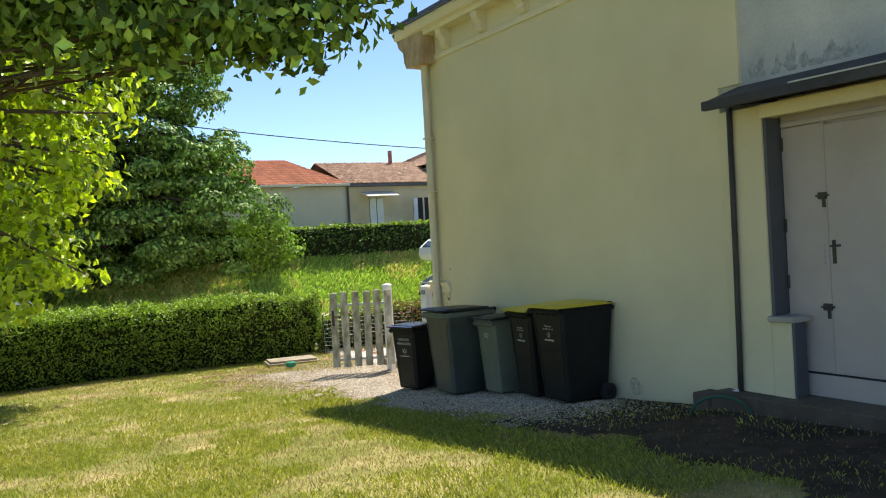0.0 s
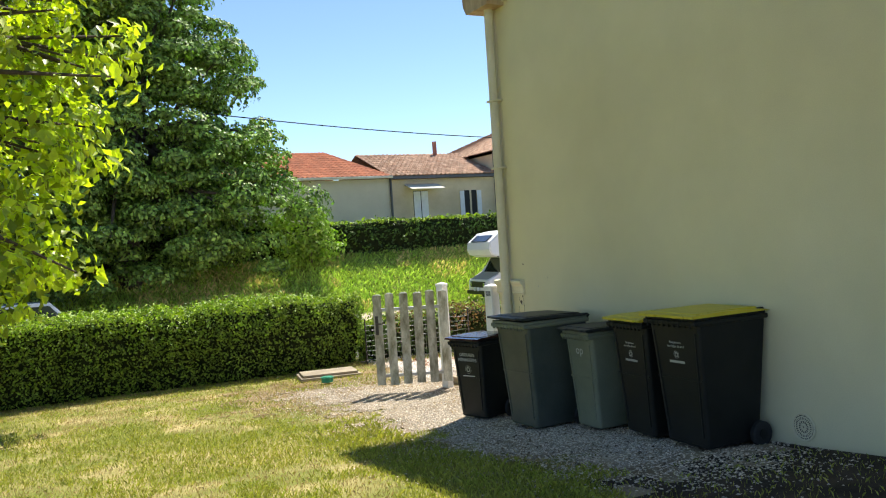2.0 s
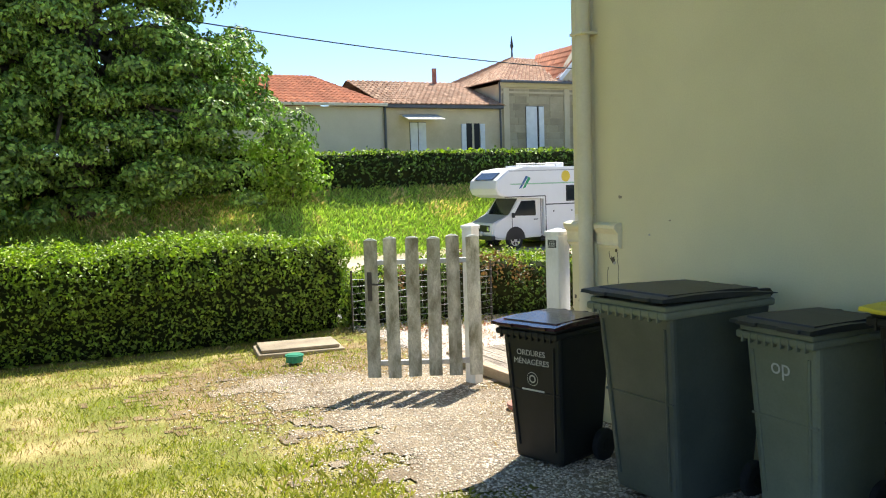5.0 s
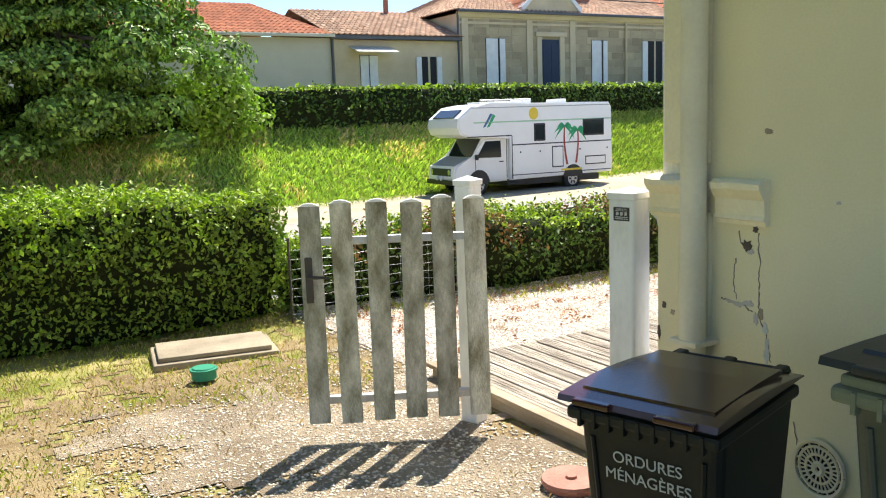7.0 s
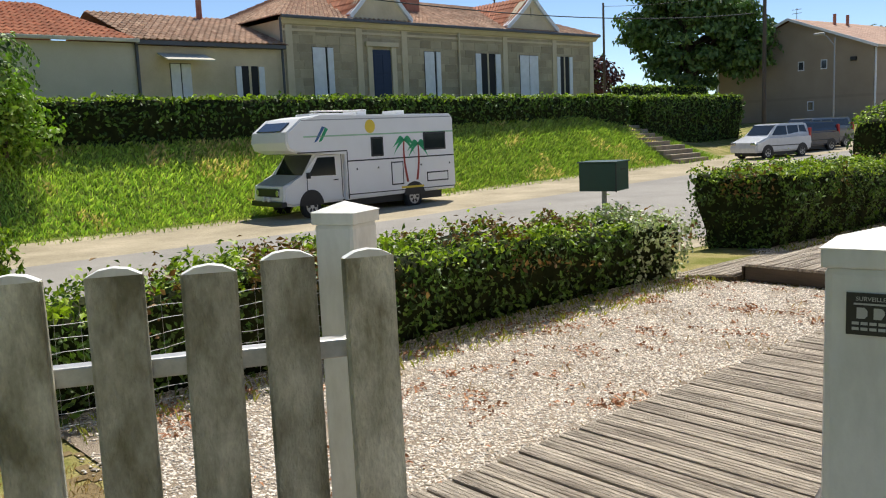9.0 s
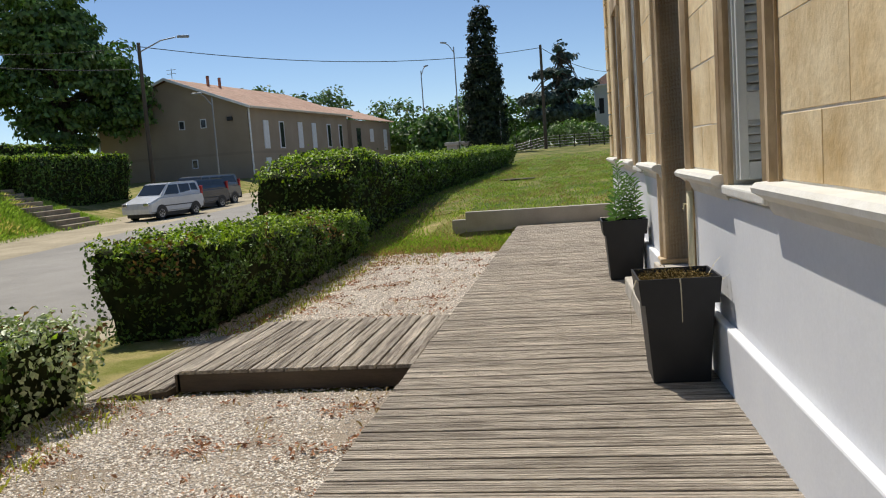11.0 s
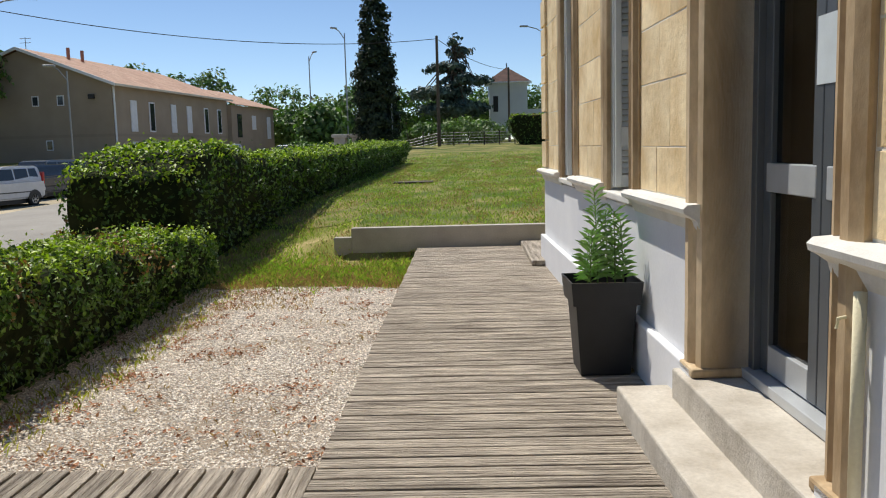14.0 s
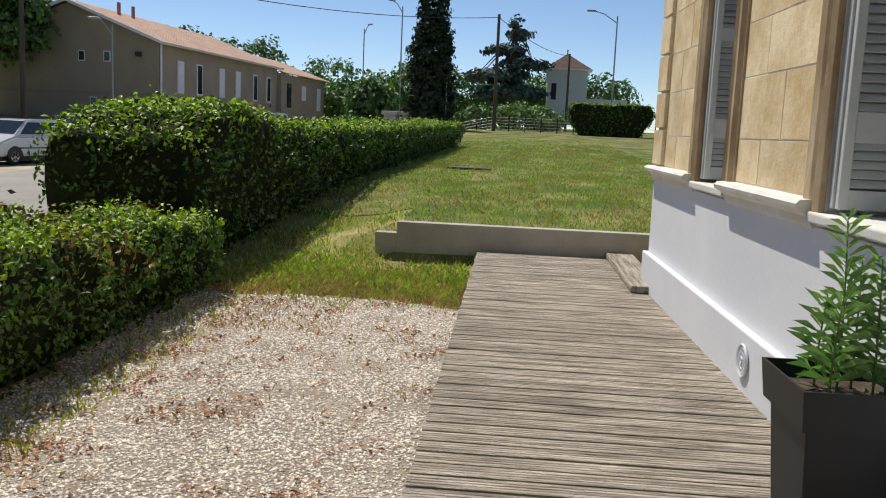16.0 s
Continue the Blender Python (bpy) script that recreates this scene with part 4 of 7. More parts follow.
def make_post(x, y, foot, top, size, turn, sign=False):
    p = thing("gate_post", "white square gate post with a pyramid cap", "post", pose(x, y, foot, 0, 0, turn), "gate posts")
    h = top - foot
    s = size / 2
    part("shaft", boxbm(-s, s, -s, s, 0, h - 0.03, 0.012), "post", p)
    c = bmesh.new()
    box(c, -s - 0.004, s + 0.004, -s - 0.004, s + 0.004, h - 0.032, h - 0.002, 0.003)
    a = [c.verts.new((i * (s + 0.006), j * (s + 0.006), h - 0.003)) for i, j in ((-1, -1), (1, -1), (1, 1), (-1, 1))]
    t = c.verts.new((0, 0, h + 0.022))
    for i in range(4):
        c.faces.new((a[i], a[(i + 1) % 4], t))
    part("cap", c, "post", p, "bright white pyramid cap")
    if sign:
        sg = part("notice", boxbm(-s - 0.003, -s + 0.0, -0.046, 0.036, h - 0.127, h - 0.066), "sign_black", p, "small black notice with white lettering")
        face = Matrix.Translation((-s - 0.0034, -0.005, 0)) @ pose(0, 0, 0, 90, 0, -90)
        words("lettering", "SURVEILLE PAR", 0.0085, face @ Matrix.Translation((0, h - 0.0745, 0)), "print_white", sg)
        part("bar", boxbm(-s - 0.0042, -s - 0.003, -0.036, 0.026, h - 0.083, h - 0.0805), "print_white", sg)
        for i in range(3):
            y = 0.022 - i * 0.022
            part("emblem", prismbm([(y, h - 0.103), (y, h - 0.087), (y - 0.010, h - 0.087), (y - 0.014, h - 0.091), (y - 0.014, h - 0.099 + 0.003 * i), (y - 0.010, h - 0.103)], -s - 0.0042, -s - 0.003, "yz"), "print_white", sg)
        for z in (h - 0.112, h - 0.120):
            for i in range(6):
                y = 0.028 - i * 0.0115
                part("bar", boxbm(-s - 0.0042, -s - 0.003, y - 0.009, y, z, z + 0.0042), "print_white", sg)
        part("strike_plate", boxbm(-0.04, 0.02, s, s + 0.016, 0.98, 1.14, 0.005), "iron", p)
    return p


make_post(6.07, 12.953, -0.75, 0.797, 0.115, 22)
make_post(6.155, 11.715, -0.75, 0.79, 0.135, 14, True)

# wire fence behind the gate
fence = thing("wire_fence", "thin green wire mesh fence before the hedge", "fence")
for x in (6.15, 8.15):
    part("fence_stake", tubebm([(x, 16.22, height(x, 16.22) - 0.1), (x, 16.22, 0.12)], 0.014, 8), "iron", fence)
wires = bmesh.new()
for k in range(9):
    z = -0.68 + k * 0.085
    tube(wires, [(6.15 + 0.2 * i, 16.2 - 0.03 * math.sin(i * 0.9), z + 0.012 * math.sin(i * 1.7 + k)) for i in range(11)], 0.0019, 4)
tagged(part("wires", wires, "metal", fence), kind="stuff")
wires = bmesh.new()
for k in range(13):
    x = 6.15 + 0.16 * k
    tube(wires, [(x, 16.2, -0.7), (x + 0.01 * math.sin(k * 2.0), 16.19, 0.07)], 0.001, 4)
tagged(part("mesh_upright", wires, "metal", fence), kind="stuff")

# covers on the ground
cv = thing("manhole_cover", "concrete manhole slab in the grass", "manhole", pose(5.25, 15.62, -0.66, 0, 0, -9))
part("kerb", boxbm(-0.48, 0.48, -0.31, 0.31, -0.15, 0.025, 0.012), "slab", cv, "mossy concrete surround")
part("lid", boxbm(-0.44, 0.43, -0.26, 0.27, 0.027, 0.065, 0.01), "slab", cv, "pale concrete lid")
gl = thing("green_cap", "small green plastic pipe cap in the grass", "cap", (4.97, 14.85, -0.64))
b0 = tubebm([(0, 0, 0), (0, 0, 0.07), (0, 0, 0.085)], [0.088, 0.088, 0.078], 20)
part("cap_body", b0, "green_plastic", gl)
part("cap_rim", tubebm([(0, 0, 0.06), (0, 0, 0.075)], [0.098, 0.098], 20), "green_plastic", gl)
tc = thing("terracotta_saucer", "round terracotta disc lying on the gravel", "saucer", (5.92, 11.86, -0.60))
part("disc", tubebm([(0, 0, 0), (0, 0, 0.03), (0, 0, 0.045), (0, 0, 0.04)], [0.13, 0.145, 0.14, 0.10], 24), "terracotta", tc, smooth=False)
part("knob", tubebm([(0, 0, 0.04), (0, 0, 0.055)], [0.03, 0.025], 12), "terracotta", tc)


def wheelie_bin(label, x, y, turn, w, d, h, body, lid, text=None, rise=0.0, badge=True, rim=None):
    """A two-wheeled bin; its front faces local -y and the hinge stands at +y."""
    b = thing("wheelie_bin", label, "bin", pose(x, y, height(x, y) + 0.015, 0, 0, turn - 90), "bins along the wall")
    rim = rim or body
    bm = bmesh.new()
    frustum(bm, 0, 0.02, 0.03, h - 0.05, w * 0.78, d * 0.70, w * 0.95, d * 0.92, 0.03)
    part("body", bm, body, b)
    # recessed front panel edges and a band
    def fy(z):
        k = (z - 0.03) / (h - 0.08)
        return 0.02 - (d * 0.70 + (d * 0.22) * k) / 2
    lean = math.atan2(fy(h * 0.8) - fy(h * 0.3), h * 0.5)
    for s in (-1, 1):
        k0, k1 = w * 0.78 / 2 - 0.045, w * 0.95 / 2 - 0.05
        part("edge_rib", tubebm([(s * k0, fy(0.12) - 0.002, 0.12), (s * k1, fy(h - 0.14) - 0.002, h - 0.14)], 0.008, 6), body, b)
    part("band", boxbm(-w * 0.42, w * 0.42, fy(h * 0.52) - 0.006, fy(h * 0.52) + 0.02, h * 0.52, h * 0.52 + 0.012, 0.003), body, b)
    r = bmesh.new()
    box(r, -w / 2, w / 2, -d / 2, d / 2, h - 0.085, h - 0.045, 0.012)
    box(r, -w / 2 + 0.015, w / 2 - 0.015, -d / 2 + 0.015, d / 2 - 0.015, h - 0.05, h - 0.02, 0.008)
    part("rim", r, rim, b)
    for i in range(9):
        u = -w * 0.4 + i * w * 0.8 / 8
        part("rim_rib", boxbm(u - 0.006, u + 0.006, -d / 2 - 0.004, -d / 2 + 0.02, h - 0.10, h - 0.05, 0.002), rim, b)
    # lid: shallow dome with a raised panel, hinged at the back
    hinge = Matrix.Translation((0, d / 2, h - 0.02)) @ pose(0, 0, 0, -rise, 0, 0) @ Matrix.Translation((0, -d / 2, -(h - 0.02)))
    lm = bmesh.new()
    n = 10
    out = []
    for i in range(n + 1):
        t = i / n
        out.append((-d / 2 - 0.025 + t * (d + 0.03), h - 0.022 + 0.030 * math.sin(math.pi * min(1, t * 0.75 + 0.2))))
    prof = [(-d / 2 - 0.03, h - 0.022)] + out + [(d / 2 + 0.01, h - 0.022)]
    prism(lm, prof, -w / 2 - 0.008, w / 2 + 0.008, "yz", hinge)
    ld = part("lid", lm, lid, b)
    pm = bmesh.new()
    prism(pm, [(-d * 0.44, h - 0.005), (-d * 0.42, h + 0.008), (d * 0.1, h + 0.014), (d * 0.38, h + 0.011), (d * 0.40, h - 0.005)], -w * 0.43, w * 0.43, "yz", hinge)
    part("lid_panel", pm, lid, ld)
    for s in (-1, 1):
        part("lid_grip", turned(hinge, s * w * 0.27 - 0.06, s * w * 0.27 + 0.06, -d / 2 - 0.045, -d / 2 - 0.01, h - 0.024, h - 0.004, 0.006), lid, ld)
    # handle bar, hinge lugs, axle and wheels
    part("handle_bar", tubebm([(-w * 0.40, d / 2 + 0.035, h - 0.03), (w * 0.40, d / 2 + 0.035, h - 0.03)], 0.016, 10), "bin_black", b)
    for s in (-1, 0, 1):
        part("hinge_lug", boxbm(s * w * 0.36 - 0.02, s * w * 0.36 + 0.02, d / 2 - 0.02, d / 2 + 0.045, h - 0.06, h - 0.005, 0.008), "bin_black", b)
    ax = d * 0.33
    part("axle", tubebm([(-w * 0.46, ax, 0.09), (w * 0.46, ax, 0.09)], 0.012, 8), "metal", b)
    for s in (-1, 1):
        x0 = s * w * 0.46
        wh = part("wheel", tubebm([(x0 - 0.025, ax, 0.095), (x0 - 0.018, ax, 0.095), (x0 + 0.018, ax, 0.095), (x0 + 0.025, ax, 0.095)], [0.085, 0.10, 0.10, 0.085], 22), "rubber", b)
        part("hub", tubebm([(x0 - 0.03, ax, 0.095), (x0 + 0.03, ax, 0.095)], 0.04, 12), "bin_black", wh)
    def on(z):
        return Matrix.Translation((0, fy(z) - 0.004, z)) @ pose(0, 0, 0, 90 - math.degrees(lean), 0, 0)
    small = bool(text) and text[0][1] < 0.04
    if text:
        z = h * 0.79
        for line, size in text:
            words("lettering", line, size, on(z), "print_white", b, "white printed lettering")
            z -= size * 1.12
    if badge:
        z = h * (0.70 if small else 0.615)
        ring = bmesh.new()
        m = on(z)
        for r0, cnt in ((0.030 if small else 0.042, 28), (0.020 if small else 0.025, 14)):
            vs = [[ring.verts.new(m @ Vector(((r0 + o) * math.cos(a), (r0 + o) * math.sin(a), 0.0006))) for a in [2 * math.pi * i / cnt for i in range(cnt)]] for o in (-0.003 if cnt > 20 else -0.008, 0.0)]
            for i in range(cnt):
                ring.faces.new((vs[0][i], vs[0][(i + 1) % cnt], vs[1][(i + 1) % cnt], vs[1][i]))
        part("emblem", ring, "print_white", b, "round white emblem")
        part("name_bar", turned(on(z - (0.055 if small else 0.072)), -0.085, 0.085, -0.011, 0.008, 0, 0.0006), "print_white", b)
    return b


wheelie_bin("small black wheelie bin with a glossy brown lid", 5.36, 10.60, 18, 0.47, 0.58, 0.90, "bin_black", "lid_brown", (("ORDURES", 0.049), ("MÉNAGÈRES", 0.049)))
wheelie_bin("large grey wheelie bin with a dark lid slightly raised", 5.55, 9.70, 4, 0.58, 0.80, 1.10, "bin_grey", "bin_dark", None, 1.8, False, "bin_pale")
wheelie_bin("small pale grey-green wheelie bin with a dark lid", 5.80, 9.03, 0, 0.45, 0.62, 0.96, "bin_pale", "bin_dark", (("op", 0.11),), 1.0, False)
wheelie_bin("black wheelie bin with a yellow lid", 5.85, 8.31, -3, 0.52, 0.66, 1.05, "bin_black", "lid_yellow", (("Respectons", 0.025), ("les règles du tri !", 0.025)), 0.0, True)
wheelie_bin("large black wheelie bin with a yellow lid", 5.80, 7.64, 0, 0.60, 0.76, 1.08, "bin_black", "lid_yellow", (("Respectons", 0.028), ("les règles du tri !", 0.028)), 0.0, True)

# ---- on the side wall ----


def rosette(name, label, m, r, material="cream_trim"):
    """A round cast vent with petal-shaped holes."""
    v = thing(name, label, "vent", m)
    # flat dark disc paints the shade behind the grille
    part("dark_hole", tubebm([(0, 0, -0.002), (0, 0, 0.004)], r, 28), "dark", v)
    bm = bmesh.new()
    for rr, t in ((r, 0.010), (r * 0.80, 0.006), (r * 0.52, 0.006), (r * 0.18, 0.012)):
        pts = [(rr * math.cos(a), rr * math.sin(a), 0.008) for a in [2 * math.pi * i / 28 for i in range(29)]]
        tube(bm, pts, t * r / 0.11, 5, False)
    for i in range(14):
        a = 2 * math.pi * i / 14
        tube(bm, [(r * 0.16 * math.cos(a), r * 0.16 * math.sin(a), 0.008), (r * 0.8 * math.cos(a), r * 0.8 * math.sin(a), 0.008)], 0.004 * r / 0.11, 5)
        c = a + math.pi / 14
        tube(bm, [(r * 0.5 * math.cos(c), r * 0.5 * math.sin(c), 0.008), (r * 0.98 * math.cos(c), r * 0.98 * math.sin(c), 0.008)], 0.004 * r / 0.11, 5)
    part("grille", bm, material, v, "cast rosette grille")
    return v


rosette("wall_vent", "round cast rosette vent low on the cream wall", pose(6.195, 10.74, -0.19) @ pose(0, 0, 0, 90, 0, -90), 0.105)
rosette("wall_vent", "round cast rosette vent low on the cream wall", pose(6.195, 7.07, -0.2) @ pose(0, 0, 0, 90, 0, -90), 0.10)
rosette("wall_vent", "white painted round vent low on the white wall", HOUSE @ pose(12.66, 0.08, -0.33) @ pose(0, 0, 0, 90, 0, 180), 0.10, "white")

dp = thing("downpipe", "cream painted downpipe at the house corner", "downpipe")
part("pipe", tubebm([(6.12, 11.30, 4.45), (6.12, 11.30, 2.45)], 0.052, 24, False), "pipe", dp, smooth=True)
part("pipe", tubebm([(6.12, 11.30, 2.46), (6.12, 11.30, 0.60)], 0.053, 24, False), "pipe", dp, smooth=True)
part("pipe", tubebm([(6.12, 11.30, 0.61), (6.12, 11.30, -0.22)], 0.055, 24, False), "pipe", dp, smooth=True)
part("pipe", tubebm([(6.12, 11.30, -0.20), (6.12, 11.30, -0.65)], 0.059, 24, False), "pipe", dp, smooth=True)
part("elbow", tubebm([(6.12, 11.30, 4.42), (6.08, 11.30, 4.52), (6.0, 11.30, 4.60), (5.95, 11.30, 4.68)], 0.05, 12), "pipe", dp, smooth=True)
for z in (3.0, 2.2, 0.18, -0.2):
    part("bracket", boxbm(6.06, 6.2, 11.225, 11.375, z, z + 0.022, 0.004), "pipe", dp)

# flaked patches of the pier: bare grey render showing through
frs = random.Random(8)
patches = thing("flaking_paint", "patches and cracks of flaked paint on the corner pier", "wall damage", kind="structure")


def flake(y0, z0, ry, rz, material):
    """A ragged patch where the paint has come off, a hair proud of the wall."""
    n = 17
    x = WX - 0.022 if y0 > 11.27 else WX - 0.002
    out = []
    for i in range(n):
        a = 2 * math.pi * i / n
        k = frs.uniform(0.55, 1.15)
        out.append((y0 + ry * k * math.cos(a), z0 + rz * k * math.sin(a)))
    part("bare_patch", prismbm(out, x - 0.0006, x + 0.003, "yz"), material, patches)


def crack(pts, w):
    """A thin ragged crack that wanders between points on the wall."""
    left, right = [], []
    for (ya, za), (yb, zb) in zip(pts, pts[1:]):
        for i in range(7):
            t = i / 7
            y, z = ya + (yb - ya) * t + frs.uniform(-0.005, 0.005), za + (zb - za) * t + frs.uniform(-0.005, 0.005)
            d = Vector((yb - ya, zb - za)).normalized()
            k = w * frs.uniform(0.1, 1.0)
            left.append((y - d.y * k, z + d.x * k))
            right.append((y + d.y * k, z - d.x * k))
    part("crack", prismbm(left + right[::-1], WX - 0.0024, WX + 0.003, "yz"), "crack", patches, "dark ragged crack in the render")


for y0, z0, ry, rz, m0 in ((11.095, 0.605, 0.030, 0.026, "plinth"), (11.075, 0.585, 0.018, 0.014, "concrete"), (11.055, 0.672, 0.014, 0.014, "plinth"),
                           (11.08, 0.375, 0.025, 0.018, "concrete"), (11.13, 0.365, 0.035, 0.014, "concrete"), (11.18, 0.372, 0.025, 0.009, "concrete"),
                           (11.045, 0.32, 0.013, 0.024, "concrete"), (11.02, 0.345, 0.012, 0.03, "slab"), (11.0, 0.29, 0.014, 0.03, "old_wall"),
                           (10.99, 0.20, 0.014, 0.05, "old_wall"), (11.05, 0.735, 0.016, 0.05, "concrete"), (11.01, 0.75, 0.02, 0.02, "slab"),
                           (11.52, 0.30, 0.012, 0.016, "plinth"), (11.47, 0.275, 0.012, 0.014, "slab"), (11.55, 0.17, 0.012, 0.035, "plinth"),
                           (10.70, 0.80, 0.012, 0.008, "concrete"), (11.0, 1.05, 0.02, 0.012, "slab"), (10.5, 0.9, 0.01, 0.006, "slab")):
    flake(y0, z0, ry, rz, m0)
for pts, w in (([(11.04, 0.66), (11.03, 0.52), (11.035, 0.42), (11.03, 0.33), (10.99, 0.25), (10.97, 0.14)], 0.0035),
               ([(11.22, 0.375), (11.17, 0.37), (11.10, 0.365), (11.06, 0.34)], 0.004), ([(11.15, 0.55), (11.155, 0.44), (11.14, 0.38)], 0.003),
               ([(11.13, 0.66), (11.125, 0.60)], 0.003), ([(10.86, -0.05), (10.84, -0.14), (10.80, -0.2)], 0.003)):
    crack(pts, w)

# black damp stains above the lean-to roof
for i in range(26):
    y0 = frs.uniform(4.2, 5.38)
    n, h0 = 11, frs.uniform(0.02, 0.11) * (1.3 if y0 > 4.9 else 0.8)
    out = [(y0 + 0.05 * frs.uniform(0.5, 1.4) * math.cos(2 * math.pi * k / n), 2.76 + h0 * frs.uniform(0.6, 1.25) * (1 + math.sin(2 * math.pi * k / n))) for k in range(n)]
    part("damp_stain", prismbm(out, WX + 0.0188 - 0.00004 * i, WX + 0.03, "yz"), "damp", patches, "dark damp stain on the upper wall")

# ---- side porch ----
porch = thing("porch", "lean-to side porch with a pale boarded door", "porch", kind="structure")
part("fascia", prismbm([(5.53, 2.50), (-2.5, 2.46), (-2.5, 2.54), (5.53, 2.58)], 5.77, 5.83, "yz"), "slate", porch, "dark gutter board")
part("lean_roof", prismbm([(5.79, 2.52), (5.79, 2.58), (6.25, 2.74), (7.3, 2.74), (7.3, 2.66)], -2.5, 5.50, "xz"), "slate", porch)
part("gutter_strip", prismbm([(4.6, 2.575), (-2.5, 2.54), (-2.5, 2.552), (4.6, 2.587)], 5.76, 5.84, "yz"), "bar_pale", porch, "bright zinc strip")
part("beam", boxbm(6.17, 6.27, -2.5, 5.24, 2.40, 2.52, 0.006), "cream_trim", porch)
part("pillar", boxbm(6.185, 6.5, 5.24, 5.73, -0.6, 2.52, 0.012), "cream", porch, "cream rendered corner pillar")
part("jamb_face", boxbm(6.20, 6.40, 5.205, 5.238, 0.655, 2.40, 0.004), "zinc", porch, "dark grey jamb face")
part("low_wall", boxbm(6.18, 6.34, 5.03, 5.238, -0.6, 0.60, 0.01), "cream", porch)
part("low_wall_cap", boxbm(6.14, 6.37, 4.97, 5.25, 0.60, 0.65, 0.012), "concrete", porch, "grey stone coping")
part("end_face", boxbm(6.185, 6.335, 5.0, 5.028, -0.05, 0.60, 0.004), "zinc", porch)
part("platform", boxbm(5.97, 7.6, -2.5, 5.80, -0.6, -0.06, 0.012), "plinth", porch, "dark masonry platform")
part("floor", boxbm(5.99, 7.6, -2.5, 5.0, -0.06, -0.05), "floor_tile", porch)
part("inner_wall", boxbm(6.42, 6.6, -2.5, 5.235, -0.05, 2.66), "door_white", porch)
part("porch_ceiling", boxbm(6.27, 6.42, -2.5, 5.2, 2.50, 2.53), "door_white", porch)
door = thing("door_2", "pale boarded side door with dark bolts and a lever handle", "door", kind="structure")
part("door_leaf", boxbm(6.385, 6.42, 4.79, 5.20, 0.16, 2.30, 0.004), "door_white", door)
part("door_leaf", boxbm(6.385, 6.42, 3.85, 4.765, 0.16, 2.28, 0.004), "door_white", door)
part("transom", boxbm(6.38, 6.42, 3.8, 5.2, 2.31, 2.35, 0.004), "door_white", door)
part("mullion", boxbm(6.375, 6.42, 4.762, 4.792, 0.16, 2.32, 0.004), "door_white", door)
# dark strip paints the shade in the gap below the leaves
part("bottom_gap", boxbm(6.40, 6.421, 3.85, 5.20, 0.14, 0.16), "dark", door)
part("kick_board", boxbm(6.38, 6.42, 3.8, 5.2, -0.05, 0.14, 0.004), "door_white", door)
for z in (1.10, 1.20):
    part("moulding", boxbm(6.376, 6.386, 4.81, 5.19, z, z + 0.014), "door_white", door)
    part("moulding", boxbm(6.376, 6.386, 4.81, 5.19, z + 0.05, z + 0.064), "door_white", door)
for z in (1.65, 0.70):
    bo = part("bolt", boxbm(6.36, 6.386, 4.76, 4.84, z, z + 0.06, 0.005), "iron", door, "dark iron bolt")
    part("bolt_bar", tubebm([(6.365, 4.73, z + 0.03), (6.365, 4.86, z + 0.03)], 0.008, 8), "iron", bo)
    part("bolt_drop", boxbm(6.36, 6.375, 4.77, 4.80, z - 0.07, z, 0.003), "iron", bo)
hd = part("handle_plate", boxbm(6.375, 6.386, 4.70, 4.735, 1.10, 1.30, 0.005), "iron", door, "dark lever handle")
part("lever", tubebm([(6.375, 4.718, 1.25), (6.335, 4.718, 1.25), (6.33, 4.62, 1.255)], 0.009, 8), "iron", hd)
for z in (2.10, 1.38, 0.88):
    part("hinge", boxbm(6.37, 6.386, 5.18, 5.20, z, z + 0.12, 0.003), "iron", door)
rp = thing("rain_pipe", "rusty dark rain pipe beside the porch", "downpipe")
part("pipe", tubebm([(6.15, 5.56, 2.54), (6.155, 5.575, 1.3), (6.15, 5.585, 0.4), (6.15, 5.60, -0.2)], 0.026, 12), "iron", rp, smooth=True)
part("pipe_end", tubebm([(6.14, 5.60, -0.06), (6.0, 5.88, -0.2)], 0.03, 12), "post", rp, smooth=True)
ps = thing("plinth_block", "dark stone block at the porch corner", "stone block", (0, 0, 0))
part("block", boxbm(5.94, 6.18, 5.80, 6.0, -0.5, -0.09, 0.015), "plinth", ps)
hz = thing("garden_hose", "loop of green garden hose on the ground", "hose")
loop = [(5.80 + 0.16 * math.cos(a), 5.52 - 0.22 * math.cos(a), -0.25 + 0.20 * math.sin(a)) for a in [math.pi * i / 14 for i in range(15)]]
part("hose", tubebm(loop + [(5.6, 5.85, -0.27), (5.5, 5.6, -0.25)], 0.014, 8), "hose", hz, smooth=True)

# ---- planters on the deck ----


def planter(x, y, turn):
    p = thing("planter", "tall dark grey square plastic planter", "planter", pose(x, y, DECK + 0.002, 0, 0, turn), "planters on the deck")
    bm = bmesh.new()
    frustum(bm, 0, 0, 0, 0.53, 0.35, 0.35, 0.425, 0.425, 0.008)
    part("pot_body", bm, "pot", p)
    rim = bmesh.new()
    rings = [[rim.verts.new((sx * w, sy * w, z)) for sx, sy in ((-1, -1), (1, -1), (1, 1), (-1, 1))] for w, z in ((0.205, 0.512), (0.234, 0.51), (0.25, 0.672), (0.238, 0.672), (0.218, 0.54))]
    for r, q in zip(rings, rings[1:]):
        for i in range(4):
            rim.faces.new((r[i], r[(i + 1) % 4], q[(i + 1) % 4], q[i]))
    part("pot_rim", rim, "pot", p)
    part("soil", boxbm(-0.222, 0.222, -0.222, 0.222, 0.54, 0.60, 0.01), "soil", p)
    return p


